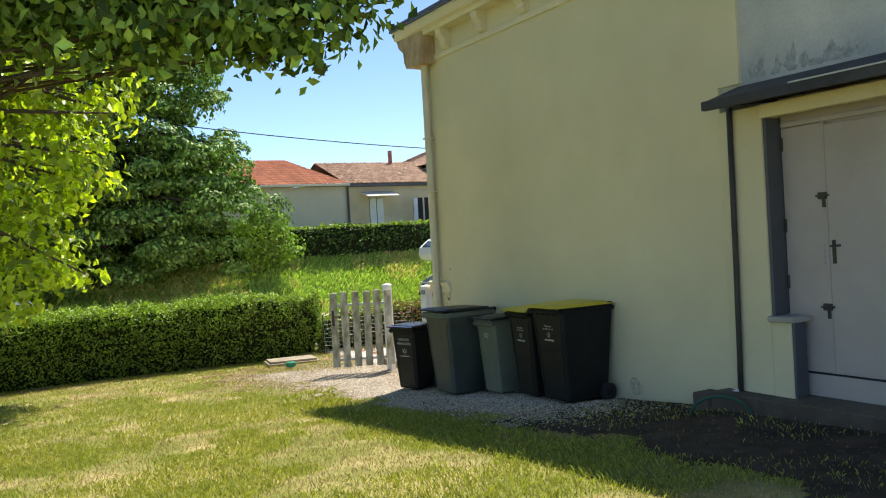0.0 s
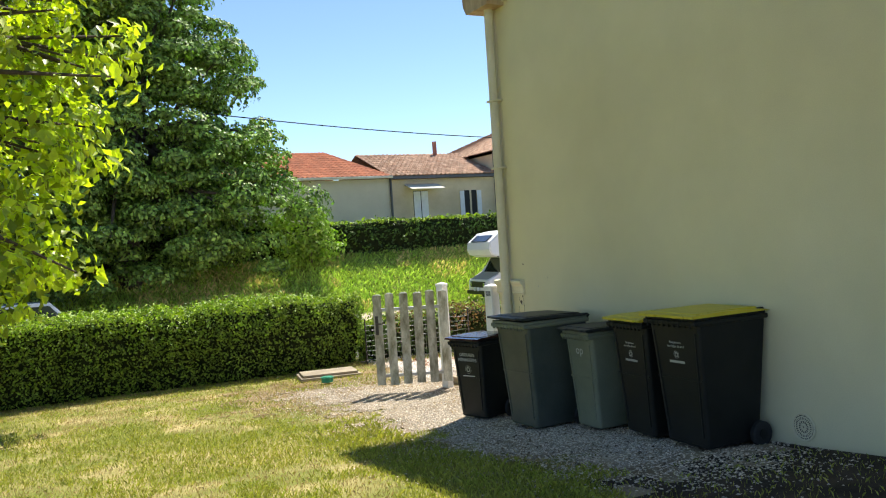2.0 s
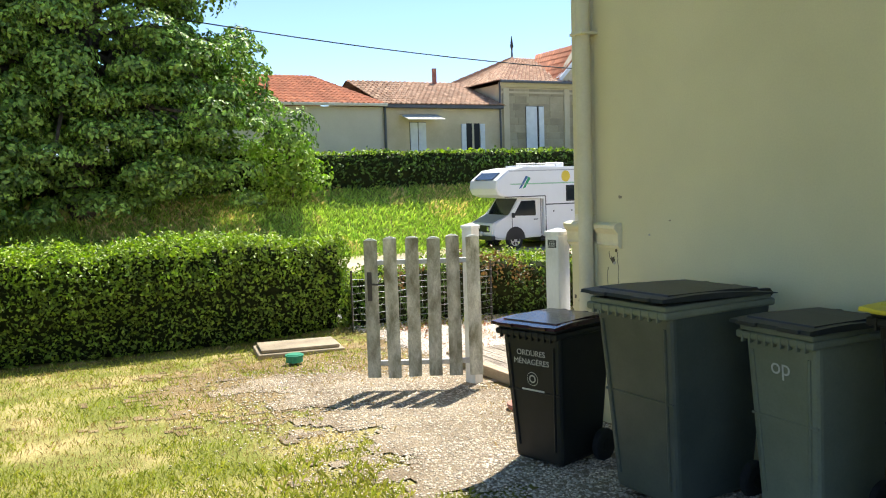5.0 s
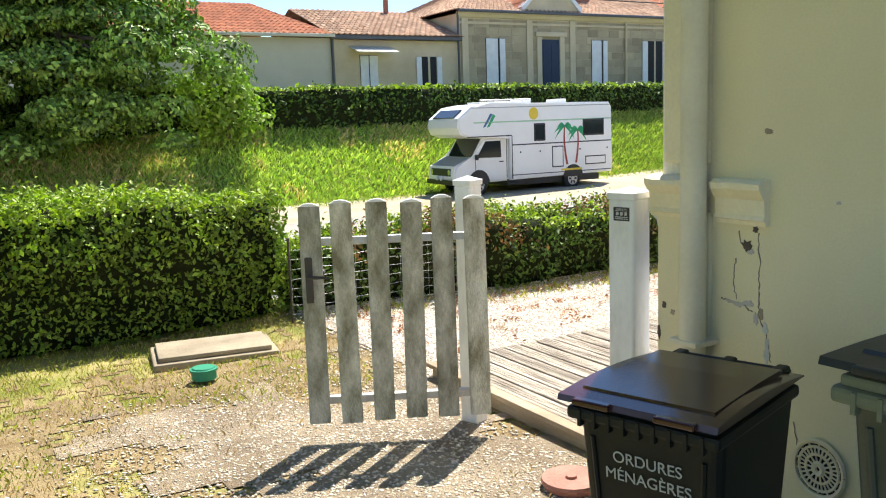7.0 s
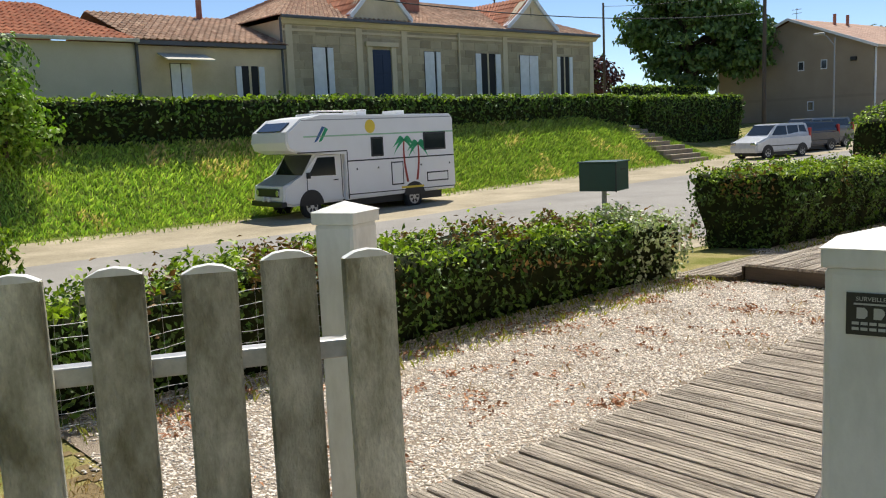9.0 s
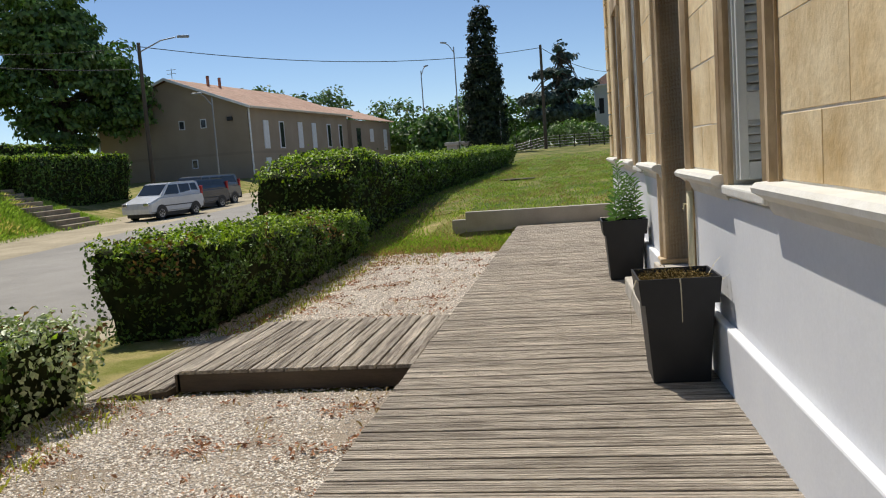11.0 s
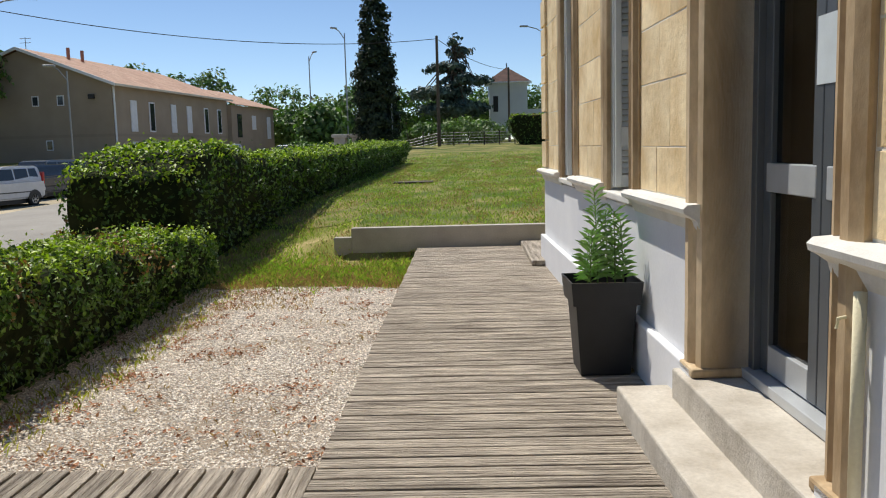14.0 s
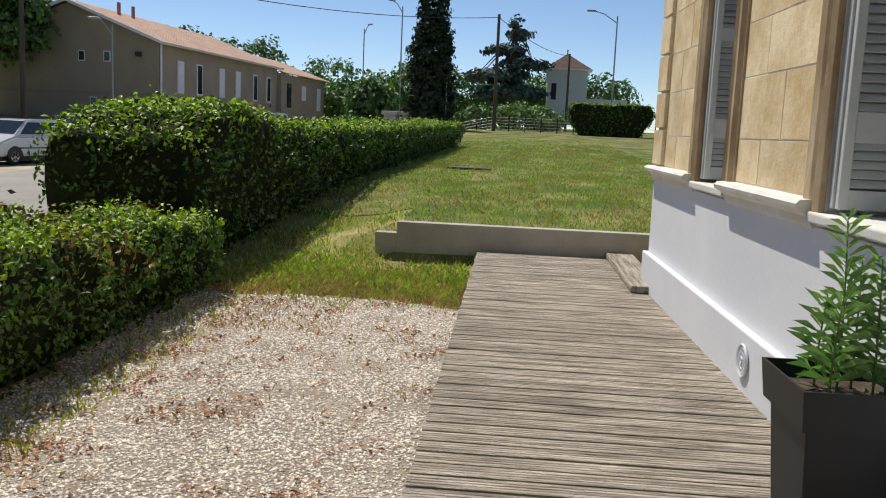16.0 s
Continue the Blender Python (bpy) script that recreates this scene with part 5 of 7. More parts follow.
def leafy_stalks(pot, seed):
    """Upright stems with narrow drooping leaves."""
    g = random.Random(seed)
    pl = thing("potted_plant", "young green plant with narrow pointed leaves in the planter", "plant", pot.matrix_world @ Matrix.Translation((0, 0, 0.59)))
    for sx, sy, h in ((0.02, 0.02, 0.72), (-0.05, -0.09, 0.56), (0.08, -0.06, 0.54), (-0.08, 0.09, 0.44), (0.10, 0.08, 0.40), (0.0, -0.16, 0.50)):
        lx, ly = g.uniform(-0.05, 0.05), g.uniform(-0.05, 0.05)
        pts = [(sx + lx * t * t, sy + ly * t * t, h * t) for t in [i / 6 for i in range(7)]]
        stem = part("stem", tubebm(pts, [0.006 - 0.0006 * i for i in range(7)], 6), "leaf_far_pale", pl)
        bm = bmesh.new()
        n = int(h * 92)
        for i in range(n):
            t = 0.12 + 0.88 * i / n
            a = i * 2.4 + g.uniform(-0.3, 0.3)
            L = 0.135 * (1.1 - 0.55 * t) * g.uniform(0.75, 1.2)
            W = 0.0075 * g.uniform(0.8, 1.2)
            o = Vector((sx + lx * t * t, sy + ly * t * t, h * t))
            d = Vector((math.cos(a), math.sin(a), 0))
            side = Vector((-d.y, d.x, 0))
            up = g.uniform(0.35, 0.8) + 0.5 * t
            mid = o + d * L * 0.5 + Vector((0, 0, L * up * 0.5))
            tip = o + d * L + Vector((0, 0, L * (up - 0.45)))
            v = [bm.verts.new(q) for q in (o, mid + side * W, tip, mid - side * W)]
            bm.faces.new((v[0], v[1], v[2]))
            bm.faces.new((v[0], v[2], v[3]))
        part("leaf_spray", bm, "leaf_plant", stem)
    return pl


M["leaf_plant"] = mat("plant_leaf", (0.12, 0.22, 0.06), (0.20, 0.30, 0.10), 8, 0.5, 0, 60, vary=0.5, island=True, trans=(0.3, 0.45, 0.15))
pot_b = planter(16.85, 12.15, 1.5)
leafy_stalks(pot_b, 5)
pot_a = planter(12.56, 12.05, 1.5)
mo = thing("dry_moss", "dry brown moss and weeds in the planter", "moss", pot_a.matrix_world @ Matrix.Translation((0, 0, 0.59)))
g0 = np.random.default_rng(4)
pp = np.column_stack([g0.uniform(-0.21, 0.21, 5200), g0.uniform(-0.21, 0.21, 5200), np.abs(g0.normal(0.012, 0.022, 5200))])
pp[:, 2] += 0.03 * np.sin(pp[:, 0] * 17) * np.cos(pp[:, 1] * 13) + 0.015
leaves("moss_tuft", pp, np.tile([0, 0, 1.0], (5200, 1)), 0.017, "moss", mo, 5, "stuff", 1.0)
dryb = thing("dead_leaves", "dead drooping straw-coloured blades over the planter rim", "dead leaves", pot_a.matrix_world @ Matrix.Translation((0, 0, 0.60)))
for k, (sx, sy, dx, dy, drop, out) in enumerate(((-0.22, 0.22, -0.04, 0.06, 0.5, 0.10), (-0.23, 0.0, -0.05, 0.0, 0.45, 0.06), (-0.22, -0.2, 0.02, -0.12, 0.35, 0.2), (-0.1, -0.22, 0.0, -0.2, 0.42, 0.28), (-0.2, -0.21, -0.03, -0.18, 0.5, 0.3), (0.0, -0.2, 0.1, -0.16, -0.18, 0.2))):
    bm = bmesh.new()
    d = Vector((dx, dy, 0)).normalized()
    pts = []
    for i in range(10):
        t = i / 9
        rise = 0.10 * math.sin(min(1, t * 1.6) * math.pi * 0.5)
        pts.append(Vector((sx, sy, 0)) + d * out * min(1, t * 1.5) * (1 if drop > 0 else t) + Vector((0, 0, rise - max(0, t - 0.35) * drop)))
    side = Vector((-d.y, d.x, 0)) * 0.006
    vs = [(bm.verts.new(p + side * (1 - 0.7 * i / 9)), bm.verts.new(p - side * (1 - 0.7 * i / 9) + Vector((0, 0, 0.002)))) for i, p in enumerate(pts)]
    for a0, b1 in zip(vs, vs[1:]):
        bm.faces.new((a0[0], a0[1], b1[1], b1[0]))
    part("dead_blade", bm, "dry", dryb)

tap = thing("door_stop", "small cream shutter catch on the white wall", "catch", HOUSE @ Matrix.Translation((7.45, 0.02, 0.50)))
part("catch_plate", boxbm(-0.012, 0.012, -0.008, 0.03, -0.03, 0.03, 0.003), "cream_trim", tap)
part("catch_arm", tubebm([(0, 0.03, 0.0), (0.0, 0.06, -0.005), (0.0, 0.065, -0.04)], 0.007, 8), "cream_trim", tap)
pv = thing("side_pipe", "thin cream pipe beside the front door", "pipe", HOUSE @ Matrix.Translation((7.36, 0.05, 0)))
part("pipe", tubebm([(0, 0, -0.12), (0, 0, 0.60)], 0.022, 10), "cream_trim", pv, smooth=True)

note = thing("paper_notice", "pale blue-white paper sheet taped to the glazed door", "notice", HOUSE)
part("sheet", boxbm(8.28, 8.49, -0.278, -0.276, 1.34, 1.64), "paper", note)

# ---- street things ----
mb = thing("mailbox", "dark green metal letter box on a post beside the hedge", "mailbox", pose(12.92, 17.455, 0, 0, 0, 16.7))
part("box", boxbm(-0.21, 0.21, -0.225, 0.225, 0.225, 0.55, 0.006), "green_box", mb)
part("top", boxbm(-0.225, 0.225, -0.24, 0.24, 0.551, 0.566, 0.003), "green_box", mb)
part("edge_strip", boxbm(-0.214, -0.20, -0.229, -0.218, 0.215, 0.55), "black", mb)
part("slot", boxbm(-0.06, 0.12, -0.229, -0.222, 0.46, 0.48), "black", mb)
part("stand", tubebm([(0, 0, -1.0), (0, 0, 0.224)], 0.03, 12), "lamp_grey", mb)


def wheel(parent, x, y, z, r, w, side):
    """A tyre and its rim; side is the sign of the outer face along y."""
    t = part("wheel", tubebm([(x, y - w / 2, z), (x, y - w / 2 + 0.03, z), (x, y + w / 2 - 0.03, z), (x, y + w / 2, z)], [r * 0.9, r, r, r * 0.9], 26), "rubber", parent)
    f = y + side * w / 2
    part("rim", tubebm([(x, f - side * 0.02, z), (x, f + side * 0.006, z)], [r * 0.64, r * 0.60], 22), "alloy", t)
    bm = bmesh.new()
    for i in range(6):
        a = 2 * math.pi * (i + 0.5) / 6
        box(bm, -0.03, 0.03, -0.004, 0.004, r * 0.2, r * 0.5, m=Matrix.Translation((x, f + side * 0.008, z)) @ pose(0, 0, 0, 0, math.degrees(a), 0))
    part("rim_hole", bm, "black", t)
    return t


def motorhome(m):
    """Over-cab motorhome; local x from its nose to its tail, y to the far side, z up from the road."""
    v = thing("motorhome", "old white over-cab motorhome painted with palm trees", "motorhome", m)
    L, W = 6.35, 2.15
    body = prismbm([(2.05, 0.42), (L - 0.02, 0.48), (L, 0.62), (L, 2.55), (L - 0.12, 2.70), (1.2, 2.74), (0.55, 2.66), (0.05, 2.32), (0.0, 2.05), (0.1, 1.85), (0.45, 1.74), (2.05, 1.72)], 0, W, "xz")
    bmesh.ops.bevel(body, geom=[e for e in body.edges if abs((e.verts[0].co - e.verts[1].co).y) < 0.01], offset=0.05, segments=3, affect="EDGES")
    part("camper_body", body, "van", v)
    cab = bmesh.new()
    prism(cab, [(-0.05, 0.42), (-0.10, 0.55), (-0.06, 0.90), (0.30, 1.04), (0.62, 1.12), (1.05, 1.72), (2.08, 1.74), (2.08, 0.40), (0.2, 0.36)], 0.16, W - 0.16, "xz")
    bmesh.ops.bevel(cab, geom=[e for e in cab.edges if abs((e.verts[0].co - e.verts[1].co).y) < 0.01], offset=0.06, segments=3, affect="EDGES")
    cb = part("cab", cab, "van", v, "white cab with a grey bonnet")
    s = Vector((1.05 - 0.62, 0, 1.72 - 1.12)).normalized()
    wm = Matrix.Translation((0.62, W / 2, 1.12)) @ pose(0, 0, 0, 0, math.degrees(math.atan2(s.x, s.z)), 0)
    part("windscreen", turned(wm, -0.012, 0.0, -0.78, 0.78, 0.05, 0.70, 0.01), "car_glass", cb)
    part("bonnet_panel", turned(Matrix.Translation((-0.04, W / 2, 0.915)) @ pose(0, 0, 0, 0, -22.0, 0), 0.02, 0.66, -0.78, 0.78, 0.0, 0.012, 0.006), "van_grey", cb)
    part("grille", boxbm(-0.115, -0.07, 0.42, W - 0.42, 0.62, 0.84, 0.008), "black", cb)
    for y in (0.36, W - 0.36):
        part("headlight", tubebm([(-0.13, y + (0.12 if y < 1 else -0.12), 0.73), (-0.09, y + (0.12 if y < 1 else -0.12), 0.73)], 0.085, 14), "chrome", cb)
    for y in (W / 2 - 0.28, W / 2 + 0.02):
        part("fog_light", tubebm([(-0.2, y + 0.13, 0.56), (-0.14, y + 0.13, 0.56)], 0.075, 14), "shutter_white", cb)
    part("bumper", boxbm(-0.17, 0.0, 0.14, W - 0.14, 0.36, 0.50, 0.02), "black", cb)
    part("side_window", prismbm([(0.78, 1.14), (1.13, 1.62), (1.72, 1.62), (1.74, 1.12)], 0.145, 0.162, "xz"), "car_glass", cb)
    part("door_line", boxbm(1.95, 1.97, 0.150, 0.165, 0.5, 1.7), "black", cb)
    part("door_line", boxbm(0.72, 0.735, 0.150, 0.165, 0.5, 1.12), "black", cb)
    part("mirror", boxbm(0.68, 0.76, -0.02, 0.12, 1.08, 1.24, 0.015), "black", cb)
    part("door_handle", boxbm(1.66, 1.82, 0.145, 0.162, 0.98, 1.01), "black", cb)
    part("arch", prismbm([(0.85 + 0.42 * math.cos(a), 0.36 + 0.42 * math.sin(a)) for a in [math.pi * i / 12 for i in range(13)]], 0.148, 0.162, "xz"), "black", cb)
    part("arch", prismbm([(4.62 + 0.42 * math.cos(a), 0.40 + 0.38 * math.sin(a)) for a in [math.pi * i / 12 for i in range(13)]], -0.004, 0.02, "xz"), "black", v)
    part("underframe", boxbm(2.0, 5.9, 0.2, W - 0.2, 0.24, 0.44), "black", v)
    part("step_bar", boxbm(1.9, 2.6, 0.05, 0.25, 0.28, 0.34, 0.01), "black", v)
    for x, s in ((0.85, -1), (4.62, -1)):
        wheel(v, x, 0.26 if x < 2 else 0.14, 0.33, 0.33, 0.2, s)
        wheel(v, x, W - (0.26 if x < 2 else 0.14), 0.33, 0.33, 0.2, 1)
    # over-cab window and side markings
    part("front_window", turned(Matrix.Translation((0.03, W / 2, 2.33)) @ pose(0, 0, 0, 0, 56, 0), -0.02, 0.008, -0.72, 0.72, 0.02, 0.42, 0.008), "car_glass", v)
    f = -0.006
    part("dark_line", boxbm(2.1, L - 0.03, f, 0.01, 1.46, 1.495), "black", v)
    part("dark_line", boxbm(0.35, 2.08, f, 0.01, 1.75, 1.78), "black", v)
    part("dark_line", boxbm(2.07, 2.10, f, 0.01, 0.45, 1.76), "black", v)
    part("dark_line", boxbm(2.1, L - 0.05, f, 0.01, 0.55, 0.575), "black", v)
    part("pale_stripe", boxbm(0.6, L - 0.05, f, 0.01, 2.16, 2.20), "stripe_pale", v)
    part("edge_line", boxbm(0.55, L - 0.1, f + 0.002, 0.012, 2.60, 2.625), "van_grey", v)
    for x0, x1, z0, z1 in ((2.98, 3.45, 1.56, 2.10), (5.05, 5.98, 1.66, 2.18)):
        w = part("side_window", boxbm(x0, x1, -0.014, 0.01, z0, z1, 0.01), "black", v)
        part("pane", boxbm(x0 + 0.05, x1 - 0.05, -0.018, -0.013, z0 + 0.05, z1 - 0.05, 0.002), "car_glass", w)
    for x0, x1, z0, z1 in ((3.72, 4.20, 0.72, 1.38), (5.15, 6.05, 0.74, 1.02)):
        h = part("hatch", boxbm(x0, x1, -0.008, 0.01, z0, z1, 0.004), "black", v, "black-edged hatch")
        part("hatch_panel", boxbm(x0 + 0.035, x1 - 0.035, -0.012, 0.0, z0 + 0.035, z1 - 0.035, 0.003), "van", h)
    for x in (2.4, 3.2, 4.9, 6.1):
        part("lock", boxbm(x, x + 0.05, f, 0.01, 1.22, 1.27), "black", v)
    part("sun_print", tubebm([(2.98, -0.005, 2.40), (2.98, 0.01, 2.40)], 0.19, 24), "sun_yellow", v)
    for x, z0, z1, lean in ((4.36, 0.78, 1.98, -0.12), (4.74, 0.82, 1.86, 0.1)):
        pts = [(x + lean * math.sin(t * 2.2), -0.004, z0 + (z1 - z0) * t) for t in [i / 8 for i in range(9)]]
        bm = bmesh.new()
        vs = [(bm.verts.new((p[0] - 0.045 + 0.02 * i / 8, -0.008, p[2])), bm.verts.new((p[0] + 0.045 - 0.02 * i / 8, -0.008, p[2]))) for i, p in enumerate(pts)]
        for a0, b1 in zip(vs, vs[1:]):
            bm.faces.new((a0[0], a0[1], b1[1], b1[0]))
        tr = part("palm_trunk", bm, "palm_red", v, "painted red palm trunk")
        bm = bmesh.new()
        cx, cz = pts[-1][0], pts[-1][2]
        for a in (-20, 15, 50, 90, 130, 165, 200):
            n = 6
            prev = None
            for i in range(n + 1):
                t = i / n
                r = 0.46 * t
                px, pz = cx + r * math.cos(radians(a)), cz + r * math.sin(radians(a)) * 0.8 - 0.30 * t * t
                w = 0.055 * math.sin(math.pi * min(1, t * 0.9 + 0.12))
                cur = (bm.verts.new((px, -0.009, pz + w)), bm.verts.new((px, -0.009, pz - w)))
                if prev:
                    bm.faces.new((prev[0], prev[1], cur[1], cur[0]))
                prev = cur
        part("palm_fronds", bm, "palm_green", tr, "painted green palm fronds")
    part("sand_print", boxbm(4.1, 5.0, f, 0.01, 0.60, 0.66), "sun_yellow", v)
    part("bird_print", prismbm([(0.95, 2.02), (1.05, 2.05), (1.35, 2.42), (1.25, 2.44)], f, 0.01, "xz"), "blue_print", v)
    part("bird_print", prismbm([(1.10, 2.02), (1.22, 2.06), (1.45, 2.36), (1.36, 2.42)], f, 0.01, "xz"), "palm_green", v)
    for x0, x1, h in ((1.2, 2.9, 0.06), (2.95, 3.3, 0.14), (4.5, 4.8, 0.10)):
        part("roof_hatch", boxbm(x0, x1, 0.6, 1.4, 2.70, 2.74 + h, 0.02), "van", v)
    part("roof_rail", tubebm([(1.0, 0.25, 2.84), (3.0, 0.25, 2.84)], 0.02, 8), "metal", v)
    part("ladder", tubebm([(L + 0.05, 0.4, 0.7), (L + 0.05, 0.4, 2.7)], 0.018, 8), "metal", v)
    return v


motorhome(pose(17.4, 31.75, -1.30, 0, 0, -3) @ Matrix.Diagonal((0.94, 1, 1.06, 1)))


def car(label, m, L, W, H, paint, style="hatch"):
    """A small car; local x from nose to tail, z up."""
    c = thing("car", label, "car", m, "parked cars")
    prof = [(0.03, 0.30), (0.0, 0.50), (0.05, 0.74), (0.80, 0.99), (L - 0.03, 1.02), (L, 0.6), (L - 0.02, 0.32)]
    bm = prismbm(prof, 0, W, "xz")
    bmesh.ops.bevel(bm, geom=[e for e in bm.edges if abs((e.verts[0].co - e.verts[1].co).y) < 0.01], offset=0.07, segments=3, affect="EDGES")
    b = part("car_body", bm, paint, c)
    top = [(0.78, 0.95), (1.40, H - 0.03), (1.62, H), (L - 0.36, H), (L - 0.15, H - 0.06), (L - 0.05, 0.98)]
    bm = prismbm(top, 0.05, W - 0.05, "xz")
    for v in bm.verts:
        if v.co.z > 1.1:
            v.co.y = W / 2 + (v.co.y - W / 2) * 0.84
    bmesh.ops.bevel(bm, geom=[e for e in bm.edges if abs((e.verts[0].co - e.verts[1].co).y) < 0.2 * W], offset=0.05, segments=2, affect="EDGES")
    part("cabin", bm, paint, c)
    k = 0.5 * 0.16 * (W - 0.1)
    def sidey(z, s):
        t = min(1, max(0, (z - 0.92) / (H - 0.92)))
        return (0.05 + t * k - 0.006) if s < 0 else (W - 0.05 - t * k + 0.006)
    for s in (-1, 1):
        for x in ([(1.02, 1.44, 1.98, 2.0), (2.06, 2.06, 2.74, 2.76), (2.82, 2.82, L - 0.36, L - 0.24)]):
            z0, z1 = 1.04, H - 0.10
            q = [(x[0], z0), (x[1] if x[0] != x[1] else x[0], z1), (x[2], z1), (x[3], z0)]
            g = bmesh.new()
            vs = [g.verts.new((px, sidey(pz, s), pz)) for px, pz in q]
            ws = [g.verts.new((px, sidey(pz, s) - s * 0.01, pz)) for px, pz in q]
            g.faces.new(vs)
            g.faces.new(list(reversed(ws)))
            for i in range(4):
                g.faces.new((vs[i], vs[(i + 1) % 4], ws[(i + 1) % 4], ws[i]))
            part("side_window", g, "car_glass", c)
        part("trim_strip", boxbm(0.9, L - 0.7, -0.008 if s < 0 else W - 0.012, 0.012 if s < 0 else W + 0.008, 0.56, 0.60, 0.004), "black", c)
        part("tail_light", boxbm(L - 0.13, L - 0.0, 0.02 if s < 0 else W - 0.14, 0.14 if s < 0 else W - 0.02, 0.84, 1.30, 0.02), "red_light", c)
        part("headlight", boxbm(-0.005, 0.16, 0.06 if s < 0 else W - 0.36, 0.36 if s < 0 else W - 0.06, 0.62, 0.76, 0.03), "chrome", c)
        for x in (0.72, L - 0.62):
            part("wheel_arch", prismbm([(x + 0.35 * math.cos(a), 0.30 + 0.35 * math.sin(a)) for a in [math.pi * i / 10 for i in range(11)]], -0.006 if s < 0 else W - 0.02, 0.02 if s < 0 else W + 0.006, "xz"), "black", c)
            wheel(c, x, 0.09 if s < 0 else W - 0.09, 0.29, 0.29, 0.18, s)
    part("rear_window", prismbm([(L - 0.16, H - 0.10), (L - 0.06, 1.06), (L - 0.035, 1.06), (L - 0.135, H - 0.10)], 0.26, W - 0.26, "xz"), "car_glass", c)
    part("windscreen", prismbm([(0.90, 1.05), (1.36, H - 0.07), (1.345, H - 0.062), (0.88, 1.055)], 0.2, W - 0.2, "xz"), "car_glass", c)
    part("bumper", boxbm(L - 0.10, L + 0.03, 0.0, W, 0.30, 0.64, 0.03), "black", c)
    part("number_plate", boxbm(L + 0.0, L + 0.012, W / 2 - 0.25, W / 2 + 0.25, 0.62, 0.73), "shutter_white", c)
    part("under_body", boxbm(0.2, L - 0.2, 0.15, W - 0.15, 0.14, 0.34), "black", c)
    return c


def on_road(x, y, turn):
    return pose(x, y, height(x, y) + 0.02, 0, 0, turn)


car("small white hatchback parked beside the road", on_road(40.5, 30.4, -14), 3.55, 1.6, 1.55, "car_white")
car("dark blue car parked beside the road", on_road(44.3, 31.0, -14), 3.9, 1.65, 1.48, "car_blue")
car("grey estate car parked beside the road", on_road(46.6, 31.6, -14), 4.4, 1.75, 1.6, "car_grey")
car("white car parked in the shade of the tree", on_road(3.0, 30.6, 180), 4.0, 1.7, 1.62, "car_white")
car("silver car parked near the building", on_road(53.0, 38.5, 60), 4.1, 1.7, 1.5, "car_white")
car("orange and white van parked behind the hedge", on_road(57.0, 29.2, -14), 4.2, 1.8, 1.9, "orange")
car("white van parked behind the hedge", on_road(62.5, 28.6, -14), 4.6, 1.9, 1.9, "car_white")
car("grey car on the road beyond the hedge", on_road(78, 27.0, -14), 4.2, 1.75, 1.5, "car_grey")

# steps up the bank
sst = thing("bank_steps", "concrete steps up the grass bank through the hedge", "steps", kind="structure")
for i in range(9):
    y = 33.0 + i * 0.42
    z = height(39.5, 33.0) + 0.02 + i * 0.20
    part("step", boxbm(38.5, 40.9 if i < 4 else 40.3, y, y + 0.44, z - 0.5, z + 0.17, 0.02), "slab", sst)


def roof_tiles(name, bm_quads, material, parent, pitch=0.24, course=0.42):
    """Rows of half-round tiles laid over sloping quads (eave left, eave right, ridge right, ridge left)."""
    verts, faces = [], []
    for a, b, c, d in bm_quads:
        a, b, c, d = (Vector(p) for p in (a, b, c, d))
        wid = max((b - a).length, (c - d).length)
        nn = (b - a).cross(d - a).normalized()
        n = max(2, int(wid / pitch))
        sl = ((d - a).length + (c - b).length) / 2
        m = max(2, int(sl / course))
        for i in range(n):
            for j in range(m):
                u0, u1 = (i + 0.08) / n, (i + 0.92) / n
                w0, w1 = j / m, (j + 1.12) / m
                p = [a.lerp(b, u).lerp(d.lerp(c, u), w) for u, w in ((u0, w0), (u1, w0), (u1, min(1, w1)), (u0, min(1, w1)))]
                mid0 = (p[0] + p[1]) / 2 + nn * 0.085
                mid1 = (p[2] + p[3]) / 2 + nn * 0.06
                k = len(verts)
                verts += [p[0] + nn * 0.03, mid0, p[1] + nn * 0.03, p[2] + nn * 0.005, mid1, p[3] + nn * 0.005]
                faces += [(k, k + 1, k + 4, k + 5), (k + 1, k + 2, k + 3, k + 4), (k, k + 2, k + 1)]
    ob = raw(name, [tuple(v) for v in verts], faces, material, parent)
    return tagged(ob, kind="stuff")


def quad(bm, *p):
    bm.faces.new([bm.verts.new(q) for q in p])


